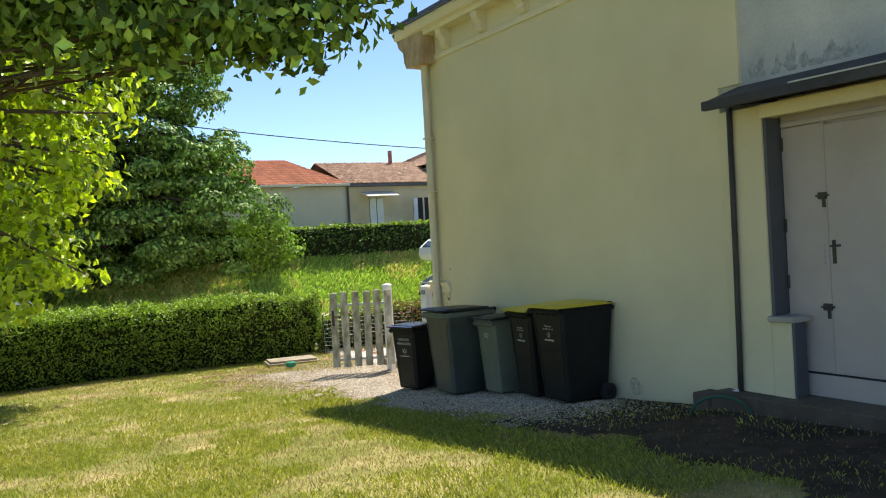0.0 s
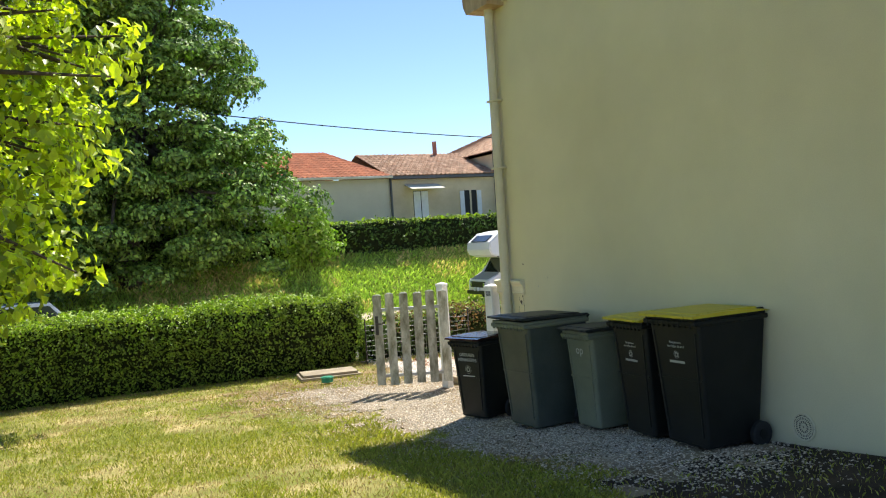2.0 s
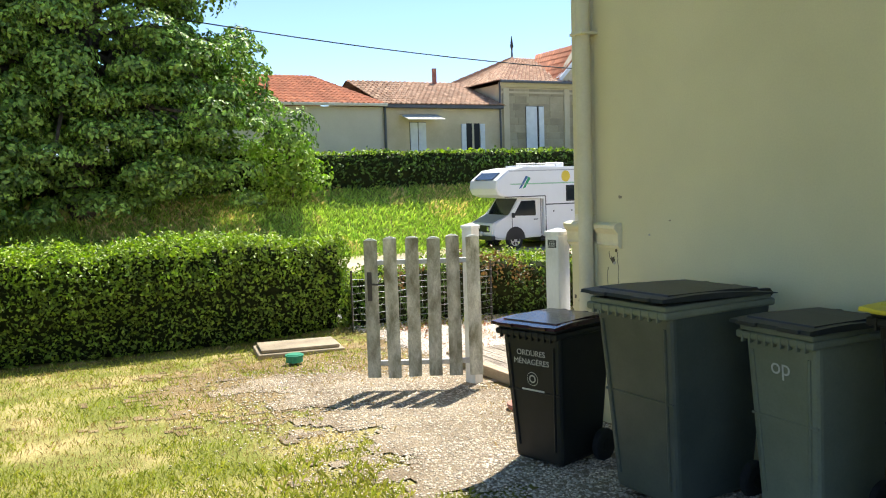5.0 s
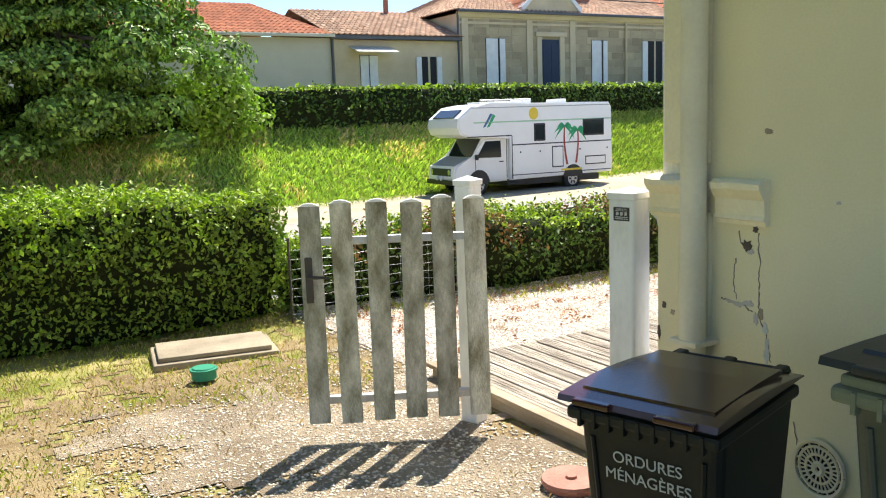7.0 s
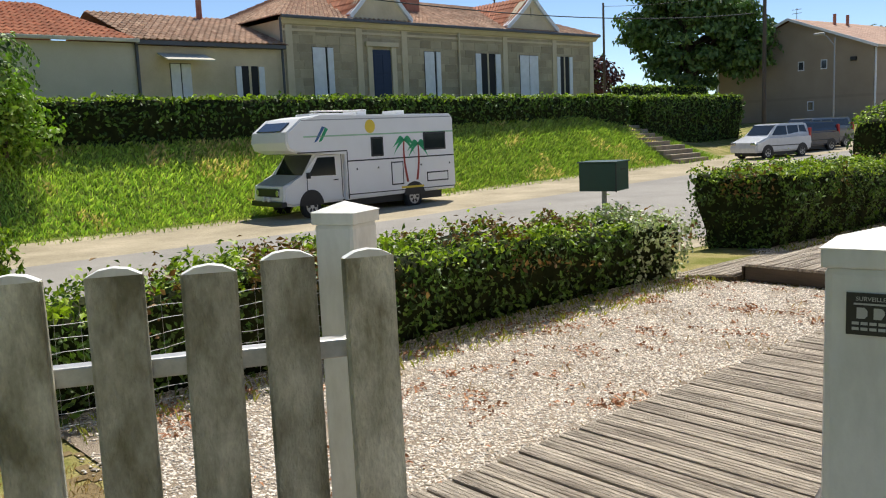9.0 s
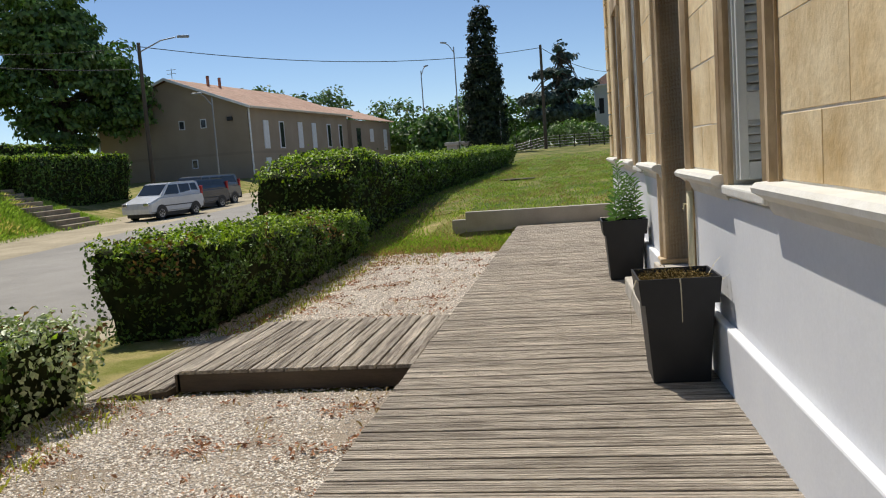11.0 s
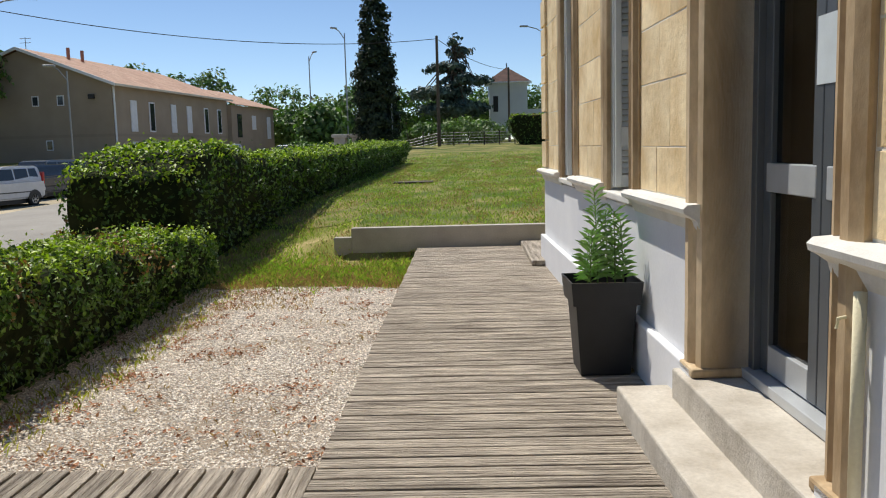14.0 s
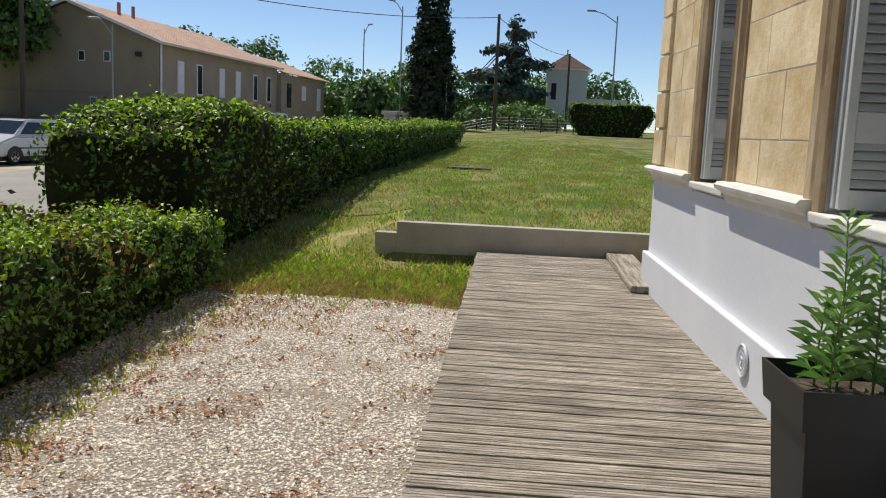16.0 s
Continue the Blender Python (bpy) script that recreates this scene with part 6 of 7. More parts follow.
def far_window(parent, x0, x1, z0, z1, y, shutters="open"):
    """A window in the stone front: reveal, sash and white shutters beside it or closed over it."""
    w = part("window", boxbm(x0, x1, y - 0.004, y + 0.12, z0, z1), "dark", parent, "tall window with white shutters")
    if shutters == "closed":
        mid = (x0 + x1) / 2
        for a, b in ((x0 + 0.01, mid - 0.02), (mid + 0.02, x1 - 0.01)):
            part("shutter", boxbm(a, b, y - 0.03, y - 0.006, z0 + 0.02, z1 - 0.02, 0.006), "shutter_white", w)
    elif shutters == "half":
        mid = x0 + (x1 - x0) * 0.62
        part("shutter", boxbm(x0 + 0.01, mid, y - 0.03, y - 0.006, z0 + 0.02, z1 - 0.02, 0.006), "shutter_white", w)
        part("shutter", boxbm(mid + 0.10, x1, y - 0.05, y - 0.006, z0 + 0.02, z1 - 0.02, 0.006), "shutter_white", w)
    else:
        t = (x1 - x0) * 0.28
        for a, b in ((x0 - t * 1.35, x0 - 0.02), (x1 + 0.02, x1 + t * 1.35)):
            part("shutter", boxbm(a, b, y - 0.05, y - 0.006, z0 + 0.02, z1 - 0.02, 0.006), "shutter_white", w)
        part("mullion", boxbm((x0 + x1) / 2 - 0.05, (x0 + x1) / 2 + 0.05, y - 0.012, y - 0.004, z0, z1), "house_trim", w)
    part("sill", boxbm(x0 - 0.08, x1 + 0.08, y - 0.08, y - 0.001, z0 - 0.08, z0, 0.01), "house_trim", w)
    return w


def stone_house():
    """The long stone house across the road."""
    Y = 41.0
    h = thing("stone_house", "long old stone house with tiled roofs and white shutters", "house", (0, 0, 0))
    part("wall", boxbm(23.25, 42.5, Y, Y + 9, 1.2, 5.65), "house_stone", h)
    part("plinth_course", boxbm(23.2, 42.55, Y - 0.05, Y - 0.001, 1.2, 2.35, 0.01), "house_trim", h)
    # stone courses as shallow blocks
    gr = random.Random(3)
    verts, faces = [], []
    z = 2.36
    while z < 5.2:
        x = 23.27
        while x < 42.4:
            L = gr.uniform(0.55, 0.95)
            x1 = min(x + L, 42.48)
            k = len(verts)
            d = Y - gr.uniform(0.006, 0.016)
            e = 0.012
            verts += [(x + e, d, z + e), (x1 - e, d, z + e), (x1 - e, d, z + 0.34 - e), (x + e, d, z + 0.34 - e), (x, Y + 0.002, z), (x1, Y + 0.002, z), (x1, Y + 0.002, z + 0.34), (x, Y + 0.002, z + 0.34)]
            faces += [(k, k + 1, k + 2, k + 3), (k + 4, k + 5, k + 1, k), (k + 5, k + 6, k + 2, k + 1), (k + 6, k + 7, k + 3, k + 2), (k + 7, k + 4, k, k + 3)]
            x = x1
        z += 0.34
    tagged(raw("ashlar_facing", verts, faces, "house_block", h), kind="stuff")
    part("string_course", boxbm(23.2, 42.55, Y - 0.06, Y - 0.001, 5.20, 5.30, 0.01), "house_trim", h)
    part("cornice", prismbm([(Y, 5.45), (Y - 0.12, 5.48), (Y - 0.2, 5.58), (Y - 0.3, 5.64), (Y - 0.3, 5.7), (Y, 5.7)], 23.1, 42.7, "yz"), "house_trim", h)
    part("gutter", boxbm(23.0, 42.75, Y - 0.42, Y - 0.28, 5.66, 5.78, 0.02), "zinc", h)
    for x in (23.32, 26.75, 29.2, 35.55, 39.2, 42.2):
        part("pilaster", boxbm(x, x + 0.32, Y - 0.07, Y - 0.001, 1.3, 5.45, 0.01), "house_trim", h)
    for x0, x1, st in ((24.55, 25.55, "half"), (30.5, 31.45, "half"), (34.05, 35.0, "open"), (36.75, 38.1, "closed"), (39.8, 40.5, "open")):
        far_window(h, x0, x1, 2.2, 4.62, Y - 0.03, st)
    d = part("door", boxbm(27.58, 28.58, Y - 0.03, Y + 0.1, 1.5, 4.6), "navy", h, "dark blue double front door")
    for i in range(3):
        for s in (27.66, 28.12):
            part("door_panel", boxbm(s, s + 0.38, Y - 0.045, Y - 0.028, 1.7 + i * 0.95, 2.5 + i * 0.95, 0.01), "navy", d)
    part("door_surround", boxbm(27.30, 27.56, Y - 0.09, Y - 0.002, 1.4, 4.8, 0.01), "house_trim", h)
    part("door_surround", boxbm(28.60, 28.86, Y - 0.09, Y - 0.002, 1.4, 4.8, 0.01), "house_trim", h)
    part("door_hood", boxbm(27.2, 28.96, Y - 0.16, Y - 0.002, 4.72, 4.92, 0.02), "house_trim", h)
    # main hipped roof and two front gables
    rf = bmesh.new()
    e = [(22.9, Y - 0.35, 5.74), (42.85, Y - 0.35, 5.74), (42.85, Y + 9.3, 5.74), (22.9, Y + 9.3, 5.74)]
    r0, r1 = (26.6, Y + 4.4, 7.55), (39.6, Y + 4.4, 7.55)
    quad(rf, e[0], e[1], r1, r0)
    quad(rf, e[1], e[2], r1)
    quad(rf, e[2], e[3], r0, r1)
    quad(rf, e[3], e[0], r0)
    part("roof_bed", rf, "tile_bed", h)
    roof_tiles("roof_tiles", [(e[0], e[1], r1, r0)], "tile_old", h)
    roof_tiles("hip_tiles", [(e[3], e[0], (26.6, Y + 4.3, 7.55), (26.6, Y + 4.5, 7.55)), (e[1], e[2], (39.6, Y + 4.5, 7.55), (39.6, Y + 4.3, 7.55))], "tile_old", h)
    for x0, x1, zp in ((26.4, 29.75, 7.75), (35.75, 39.55, 7.5)):
        c = (x0 + x1) / 2
        gb = bmesh.new()
        prism(gb, [(x0 + 0.15, 5.6), (x1 - 0.15, 5.6), (x1 - 0.15, 6.05), (c + 0.45, zp - 0.25), (c - 0.45, zp - 0.25), (x0 + 0.15, 6.05)], Y - 0.12, Y + 0.3, "xz")
        gg = part("gable", gb, "house_stone", h, "stone gable with a pale curved edge")
        for s in (-1, 1):
            pts = [(c + s * (x1 - c) * t, zp - (zp - 5.85) * (t ** 0.85)) for t in [i / 8 for i in range(9)]]
            ed = bmesh.new()
            prism(ed, [(p[0], p[1] + 0.14) for p in pts] + [(p[0], p[1] - 0.10) for p in reversed(pts)], Y - 0.26, Y + 0.1, "xz")
            part("verge", ed, "shutter_white", gg)
        part("gable_band", boxbm(x0 + 0.1, x1 - 0.1, Y - 0.16, Y - 0.12, 5.75, 5.87, 0.01), "house_trim", gg)
        part("keystone", boxbm(c - 0.12, c + 0.12, Y - 0.18, Y - 0.12, zp - 1.0, zp - 0.55, 0.02), "house_trim", gg)
        bd = bmesh.new()
        quad(bd, (x0, Y - 0.2, 5.9), (c, Y - 0.2, zp), (c, Y + 4.4, zp), (x0, Y + 2.2, 5.9))
        quad(bd, (x1, Y - 0.2, 5.9), (c, Y - 0.2, zp), (c, Y + 4.4, zp), (x1, Y + 2.2, 5.9))
        part("gable_roof", bd, "tile_bed", h)
        roof_tiles("gable_tiles", [((x0, Y + 2.4, 5.9), (x0, Y - 0.2, 5.9), (c, Y - 0.2, zp), (c, Y + 4.4, zp)), ((x1, Y - 0.2, 5.9), (x1, Y + 2.4, 5.9), (c, Y + 4.4, zp), (c, Y - 0.2, zp))], "tile_red", h)
        part("finial", tubebm([(c, Y - 0.1, zp - 0.1), (c, Y - 0.1, zp + 0.35), (c, Y - 0.1, zp + 0.45), (c, Y - 0.1, zp + 0.9)], [0.05, 0.03, 0.07, 0.012], 8), "iron", h)
    for x, z in ((26.6, 7.5), (39.6, 7.5)):
        part("finial", tubebm([(x, Y + 4.4, z), (x, Y + 4.4, z + 0.5), (x, Y + 4.4, z + 0.65), (x, Y + 4.4, z + 1.2)], [0.06, 0.04, 0.09, 0.015], 8), "iron", h)
    ch = part("chimney", boxbm(31.3, 32.1, Y + 2.0, Y + 2.7, 6.2, 7.65, 0.02), "terracotta", h)
    part("chimney_cap", boxbm(31.2, 32.2, Y + 1.9, Y + 2.8, 7.62, 7.82, 0.03), "terracotta", ch)
    part("rain_pipe", tubebm([(32.6, Y - 0.1, 5.7), (32.6, Y - 0.1, 1.5)], 0.05, 8), "house_trim", h)
    part("rain_pipe", tubebm([(23.1, Y - 0.12, 5.7), (23.1, Y - 0.12, 1.5)], 0.05, 8), "zinc", h)
    # lower wing
    wy = Y + 0.05
    part("wing_wall", boxbm(17.3, 23.25, wy, wy + 7, 1.2, 4.45), "house_stone", h)
    part("wing_gutter", boxbm(17.2, 23.2, wy - 0.35, wy - 0.2, 4.45, 4.62, 0.02), "zinc", h)
    far_window(h, 21.35, 22.05, 2.3, 3.8, wy - 0.02, "open")
    far_window(h, 18.5, 19.3, 1.9, 3.85, wy - 0.02, "closed")
    aw = bmesh.new()
    prism(aw, [(wy - 0.02, 4.2), (wy - 0.9, 3.92), (wy - 0.9, 3.88), (wy - 0.02, 4.15)], 18.05, 19.85, "yz")
    part("awning", aw, "house_render", h, "small pale awning over the window")
    wr = bmesh.new()
    quad(wr, (17.1, wy - 0.4, 4.6), (23.3, wy - 0.4, 4.6), (23.3, wy + 4, 6.1), (17.1, wy + 4, 6.1))
    quad(wr, (17.1, wy + 8, 4.6), (23.3, wy + 8, 4.6), (23.3, wy + 4, 6.1), (17.1, wy + 4, 6.1))
    part("wing_roof", wr, "tile_bed", h)
    roof_tiles("wing_tiles", [((17.1, wy - 0.4, 4.6), (23.2, wy - 0.4, 4.6), (23.2, wy + 4, 6.1), (17.1, wy + 4, 6.1))], "tile_old", h)
    part("flue", tubebm([(21.6, wy + 3.6, 5.8), (21.6, wy + 3.6, 6.75)], 0.12, 10), "terracotta", h)
    # rendered end with the red roof
    part("end_wall", boxbm(6.0, 17.28, wy + 0.02, wy + 7, 1.2, 4.5), "house_render", h)
    er = bmesh.new()
    quad(er, (5.6, wy - 0.35, 4.6), (17.35, wy - 0.35, 4.6), (15.4, wy + 4, 6.25), (5.6, wy + 4, 6.25))
    quad(er, (5.6, wy + 8, 4.6), (17.35, wy + 8, 4.6), (15.4, wy + 4, 6.25), (5.6, wy + 4, 6.25))
    part("end_roof", er, "tile_bed", h)
    roof_tiles("end_tiles", [((5.6, wy - 0.35, 4.6), (17.3, wy - 0.35, 4.6), (15.4, wy + 4, 6.25), (5.6, wy + 4, 6.25))], "tile_red", h)
    part("end_gutter", boxbm(5.6, 17.3, wy - 0.45, wy - 0.3, 4.5, 4.62, 0.02), "house_render", h)
    part("rain_pipe", tubebm([(17.3, wy - 0.1, 4.6), (17.3, wy - 0.1, 1.5)], 0.06, 8), "zinc", h)
    return h


M["house_block"] = mat("house_block", (0.33, 0.275, 0.185), (0.46, 0.395, 0.27), 0.7, 0.9, 0.2, 14, vary=0.3, island=True, grain=0.15)
stone_house()


def long_block():
    """Two-storey rendered building with a shallow tiled roof; local x along its length, y towards its far side."""
    m = pose(68.7, 36.8, -0.2, 0, 0, -4)
    b = thing("apartment_block", "tan two-storey block with a shallow tiled roof", "building", m)
    W, L, H = 12.6, 22.5, 6.0
    part("wall", prismbm([(0, -1.5), (W, -1.5), (W, H), (W / 2, H + 2.4), (0, H)], 0, L, "yz"), "tan", b)
    part("band", boxbm(-0.02, L, -0.02, 0.0, 2.45, 2.65), "tan_low", b)
    part("band", boxbm(-0.02, 0.0, 0, W, 2.45, 2.65), "tan_low", b)
    rb = bmesh.new()
    quad(rb, (-0.5, -0.5, H - 0.1), (L + 0.2, -0.5, H - 0.1), (L + 0.2, W / 2, H + 2.5), (-0.5, W / 2, H + 2.5))
    quad(rb, (-0.5, W + 0.5, H - 0.1), (L + 0.2, W + 0.5, H - 0.1), (L + 0.2, W / 2, H + 2.5), (-0.5, W / 2, H + 2.5))
    part("roof", rb, "tile_bed", b)
    roof_tiles("roof_tiles", [((-0.5, -0.5, H - 0.1), (L + 0.2, -0.5, H - 0.1), (L + 0.2, W / 2, H + 2.5), (-0.5, W / 2, H + 2.5))], "tile_pale", b, 0.4, 0.6)
    for y0, y1 in ((-0.5, W / 2), (W + 0.5, W / 2)):
        part("bargeboard", prismbm([(y0, H - 0.22), (y0, H - 0.02), (y1, H + 2.58), (y1, H + 2.38)], -0.55, -0.46, "yz"), "shutter_white", b, "pale roof edge")
    part("gutter", boxbm(-0.5, L, -0.62, -0.48, H - 0.2, H - 0.05), "house_render", b)
    for y, z in ((3.4, 4.6), (5.2, 4.6), (4.4, 1.6)):
        w = part("window", boxbm(-0.03, 0.05, y, y + 0.5, z, z + 0.7), "shutter_white", b)
        part("pane", boxbm(-0.04, -0.028, y + 0.07, y + 0.43, z + 0.07, z + 0.63), "car_glass", w)
    for y in (1.2, 9.0):
        part("flood_light", boxbm(-0.2, 0.0, y, y + 0.4, 5.0, 5.3, 0.02), "black", b)
    for x in (2.6, 5.6, 9.6, 12.8, 16.6, 19.8):
        k = int(x > 4) + int(x > 8) + int(x > 15)
        for z, hh in ((2.8, 2.2), (0.2, 1.9)):
            w = part("window", boxbm(x, x + 0.95, -0.06, 0.05, z, z + hh), "shutter_white", b)
            if k % 2:
                part("pane", boxbm(x + 0.12, x + 0.83, -0.075, -0.058, z + 0.1, z + hh - 0.1), "car_glass", w)
    part("rain_pipe", tubebm([(0.05, -0.12, H - 0.2), (0.05, -0.12, -0.5)], 0.07, 8), "shutter_white", b)
    part("rain_pipe", tubebm([(-0.1, W + 0.05, H - 0.2), (-0.1, W + 0.05, -0.5)], 0.07, 8), "shutter_white", b)
    for x in (4.5, 6.5):
        part("flue", tubebm([(x, W / 2 - 1.0, H + 1.9), (x, W / 2 - 1.0, H + 3.0)], 0.13, 8), "terracotta", b)
    an = part("aerial", tubebm([(2.5, W / 2 + 1, H + 1.5), (2.5, W / 2 + 1, H + 3.6)], 0.025, 6), "lamp_grey", b)
    for z in (3.2, 3.5):
        part("aerial_bar", tubebm([(2.5, W / 2 + 0.6, H + z), (2.5, W / 2 + 1.4, H + z)], 0.02, 6), "lamp_grey", an)
    # lower end
    e = thing("apartment_wing", "lower tan wing with a tiled roof", "building", m @ Matrix.Translation((L, 0, 0)))
    part("wall", boxbm(0, 13.5, -0.4, 9, -1.5, 5.5), "tan", e)
    r2 = bmesh.new()
    quad(r2, (0.2, -0.9, 5.5), (13.9, -0.9, 5.5), (13.9, 5, 7.5), (0.2, 5, 7.5))
    part("roof", r2, "tile_bed", e)
    roof_tiles("roof_tiles", [((0.2, -0.9, 5.52), (13.9, -0.9, 5.52), (13.9, 5, 7.52), (0.2, 5, 7.52))], "tile_pale", e, 0.4, 0.6)
    for x, z in ((1.6, 2.5), (6.0, 3.3), (11.0, 2.4)):
        part("window", boxbm(x, x + 1.2, -0.45, -0.3, z, 4.7), "shutter_white" if x > 2 else "car_glass", e)
    return b


M["tile_pale"] = mat("pale_roof_tile", (0.50, 0.30, 0.21), (0.62, 0.42, 0.31), 0.5, 0.85, 0.1, 8, vary=0.2, island=True, grain=0.1)
long_block()

# far villa on the rise
vl = thing("villa", "white villa with a brown hipped roof on the rise", "house", pose(100, 6.6, 2.9))
part("wall", boxbm(0, 5, 0, 3.9, -1, 4.4), "grey_wall", vl)
vr = bmesh.new()
for a, b2 in (((-0.4, -0.4), (-0.4, 4.3)), ((-0.4, 4.3), (5.4, 4.3)), ((5.4, 4.3), (5.4, -0.4)), ((5.4, -0.4), (-0.4, -0.4))):
    quad(vr, (*a, 4.4), (*b2, 4.4), (2.5, 1.95, 6.1))
part("roof", vr, "villa_tile", vl)
part("roof_edge", boxbm(-0.42, 5.42, -0.42, 4.32, 4.3, 4.42), "shutter_white", vl)
part("finial", tubebm([(2.5, 1.95, 6.0), (2.5, 1.95, 6.5)], 0.06, 6), "iron", vl)
part("window", boxbm(-0.04, 0.02, 3.0, 3.5, 1.4, 3.0), "dark", vl)
part("annex", boxbm(0, 4, -4, -0.0, -1, 1.6), "grey_wall", vl)

# poles, lamps and cables


def pole(label, x, y, z0, z1, r=0.11, arm=None, name="utility_pole", material="wood_pole"):
    p = thing(name, label, "pole", (x, y, z0))
    part("shaft", tubebm([(0, 0, -0.3), (0, 0, z1 - z0)], [r, r * 0.7], 10), material, p)
    if arm:
        part("arm", tubebm([(0, 0, z1 - z0 - 0.5), (arm[0] * 0.6, arm[1] * 0.6, z1 - z0 + 0.1), (arm[0], arm[1], z1 - z0 + 0.25)], 0.035, 8), "lamp_grey", p)
        hd2 = boxbm(-0.32, 0.32, -0.13, 0.13, -0.06, 0.06, 0.04)
        bmesh.ops.transform(hd2, matrix=Matrix.Translation((arm[0] * 1.2, arm[1] * 1.2, z1 - z0 + 0.28)) @ pose(0, 0, 0, 0, 0, math.degrees(math.atan2(arm[1], arm[0]))), verts=hd2.verts)
        part("lamp_head", hd2, "lamp_grey", p)
    return p


pole("wooden utility pole with a street lamp beside the hedge", 50.2, 35.2, height(50.2, 35.2), 8.1, 0.13, (0.9, -1.7))
pole("dark utility pole behind the stone house", 49.0, 45.2, height(49, 45.2), 8.5, 0.09)
pole("short dark pole behind the stone house", 50.5, 49.0, height(50.5, 49), 6.3, 0.08)
pole("wooden utility pole on the far lawn", 71.4, 14.9, height(71.4, 14.9), 8.6, 0.13)
pole("utility pole far along the rise", 98, 8.6, 1.2, 8.6, 0.13)
pole("tall grey street lamp far along the road", 92, 27.5, 0.6, 9.6, 0.07, (-0.9, -0.6), "street_lamp", "lamp_grey")
pole("tall grey street lamp beside the cypress", 84, 23.0, 0.6, 10.6, 0.07, (-1.0, 0.6), "street_lamp", "lamp_grey")
pole("tall grey street lamp near the villa", 78, 6.5, 1.2, 9.6, 0.07, (-0.3, 1.6), "street_lamp", "lamp_grey")
pole("thin grey lamp post before the tan block", 57.5, 34.6, height(57.5, 34.6), 5.6, 0.06, (-0.2, 0.7), "street_lamp", "lamp_grey")
pole("pale post beside the stone gate", 70.5, 18.1, height(70.5, 18.1), 4.0, 0.06, None, "post", "lamp_grey")


def cable(a, b, sag, r=0.018):
    c = thing("power_cable", "black overhead power cable", "cable")
    a, b = Vector(a), Vector(b)
    pts = [a.lerp(b, t) - Vector((0, 0, sag * 4 * t * (1 - t))) for t in [i / 30 for i in range(31)]]
    part("cable", tubebm(pts, r, 5), "cable", c)


cable((50.2, 35.2, 7.9), (71.4, 14.9, 8.4), 0.9, 0.022)
cable((71.4, 14.9, 8.4), (98, 8.6, 8.4), 0.5, 0.022)
cable((50.2, 35.2, 7.9), (49, 45.2, 8.3), 0.2, 0.015)
cable((49.0, 35.2, 6.6), (4.0, 35.0, 7.1), 1.35, 0.022)

# stone gate piers and railings at the end of the hedge
for x, y in ((71.0, 21.8), (71.4, 20.6)):
    gp = thing("stone_pier", "pale stone gate pier at the end of the hedge", "gate pier", (x, y, height(x, y)))
    part("shaft", boxbm(-0.45, 0.45, -0.4, 0.4, -0.5, 2.0, 0.03), "concrete", gp)
    part("cap", boxbm(-0.6, 0.6, -0.55, 0.55, 2.0, 2.25, 0.06), "concrete", gp)
rl = thing("iron_railing", "dark iron railing beside the stone piers", "railing", (0, 0, 0))
for i in range(14):
    y = 20.2 - i * 0.18
    part("bar", tubebm([(71.2, y, 0.2), (71.2, y, 2.1 - 0.03 * i)], 0.03, 5), "iron", rl)
part("rail", boxbm(71.17, 71.23, 17.7, 20.3, 1.6, 1.66), "iron", rl)
pl8 = thing("drain_plate", "flat dark drain cover in the lawn", "drain cover", pose(35.4, 14.6, height(35.4, 14.6) + 0.01))
part("plate", boxbm(-0.4, 0.4, -0.55, 0.55, 0, 0.05, 0.01), "plinth", pl8)

# fence at the top of the lawn
wf = thing("wire_fence", "low wire fence with thin posts at the top of the lawn", "fence")
for i in range(16):
    y = 20.5 - i * 1.1
    z = height(73, y)
    part("stake", tubebm([(73, y, z - 0.2), (73, y, z + 1.05)], 0.035, 6), "iron", wf)
wr2 = bmesh.new()
for k in range(5):
    tube(wr2, [(73, y, height(73, y) + 0.15 + k * 0.2) for y in (20.5, 15, 9, 4)], 0.012, 4)
tagged(part("wires", wr2, "metal", wf), kind="stuff")

# ---- trees ----


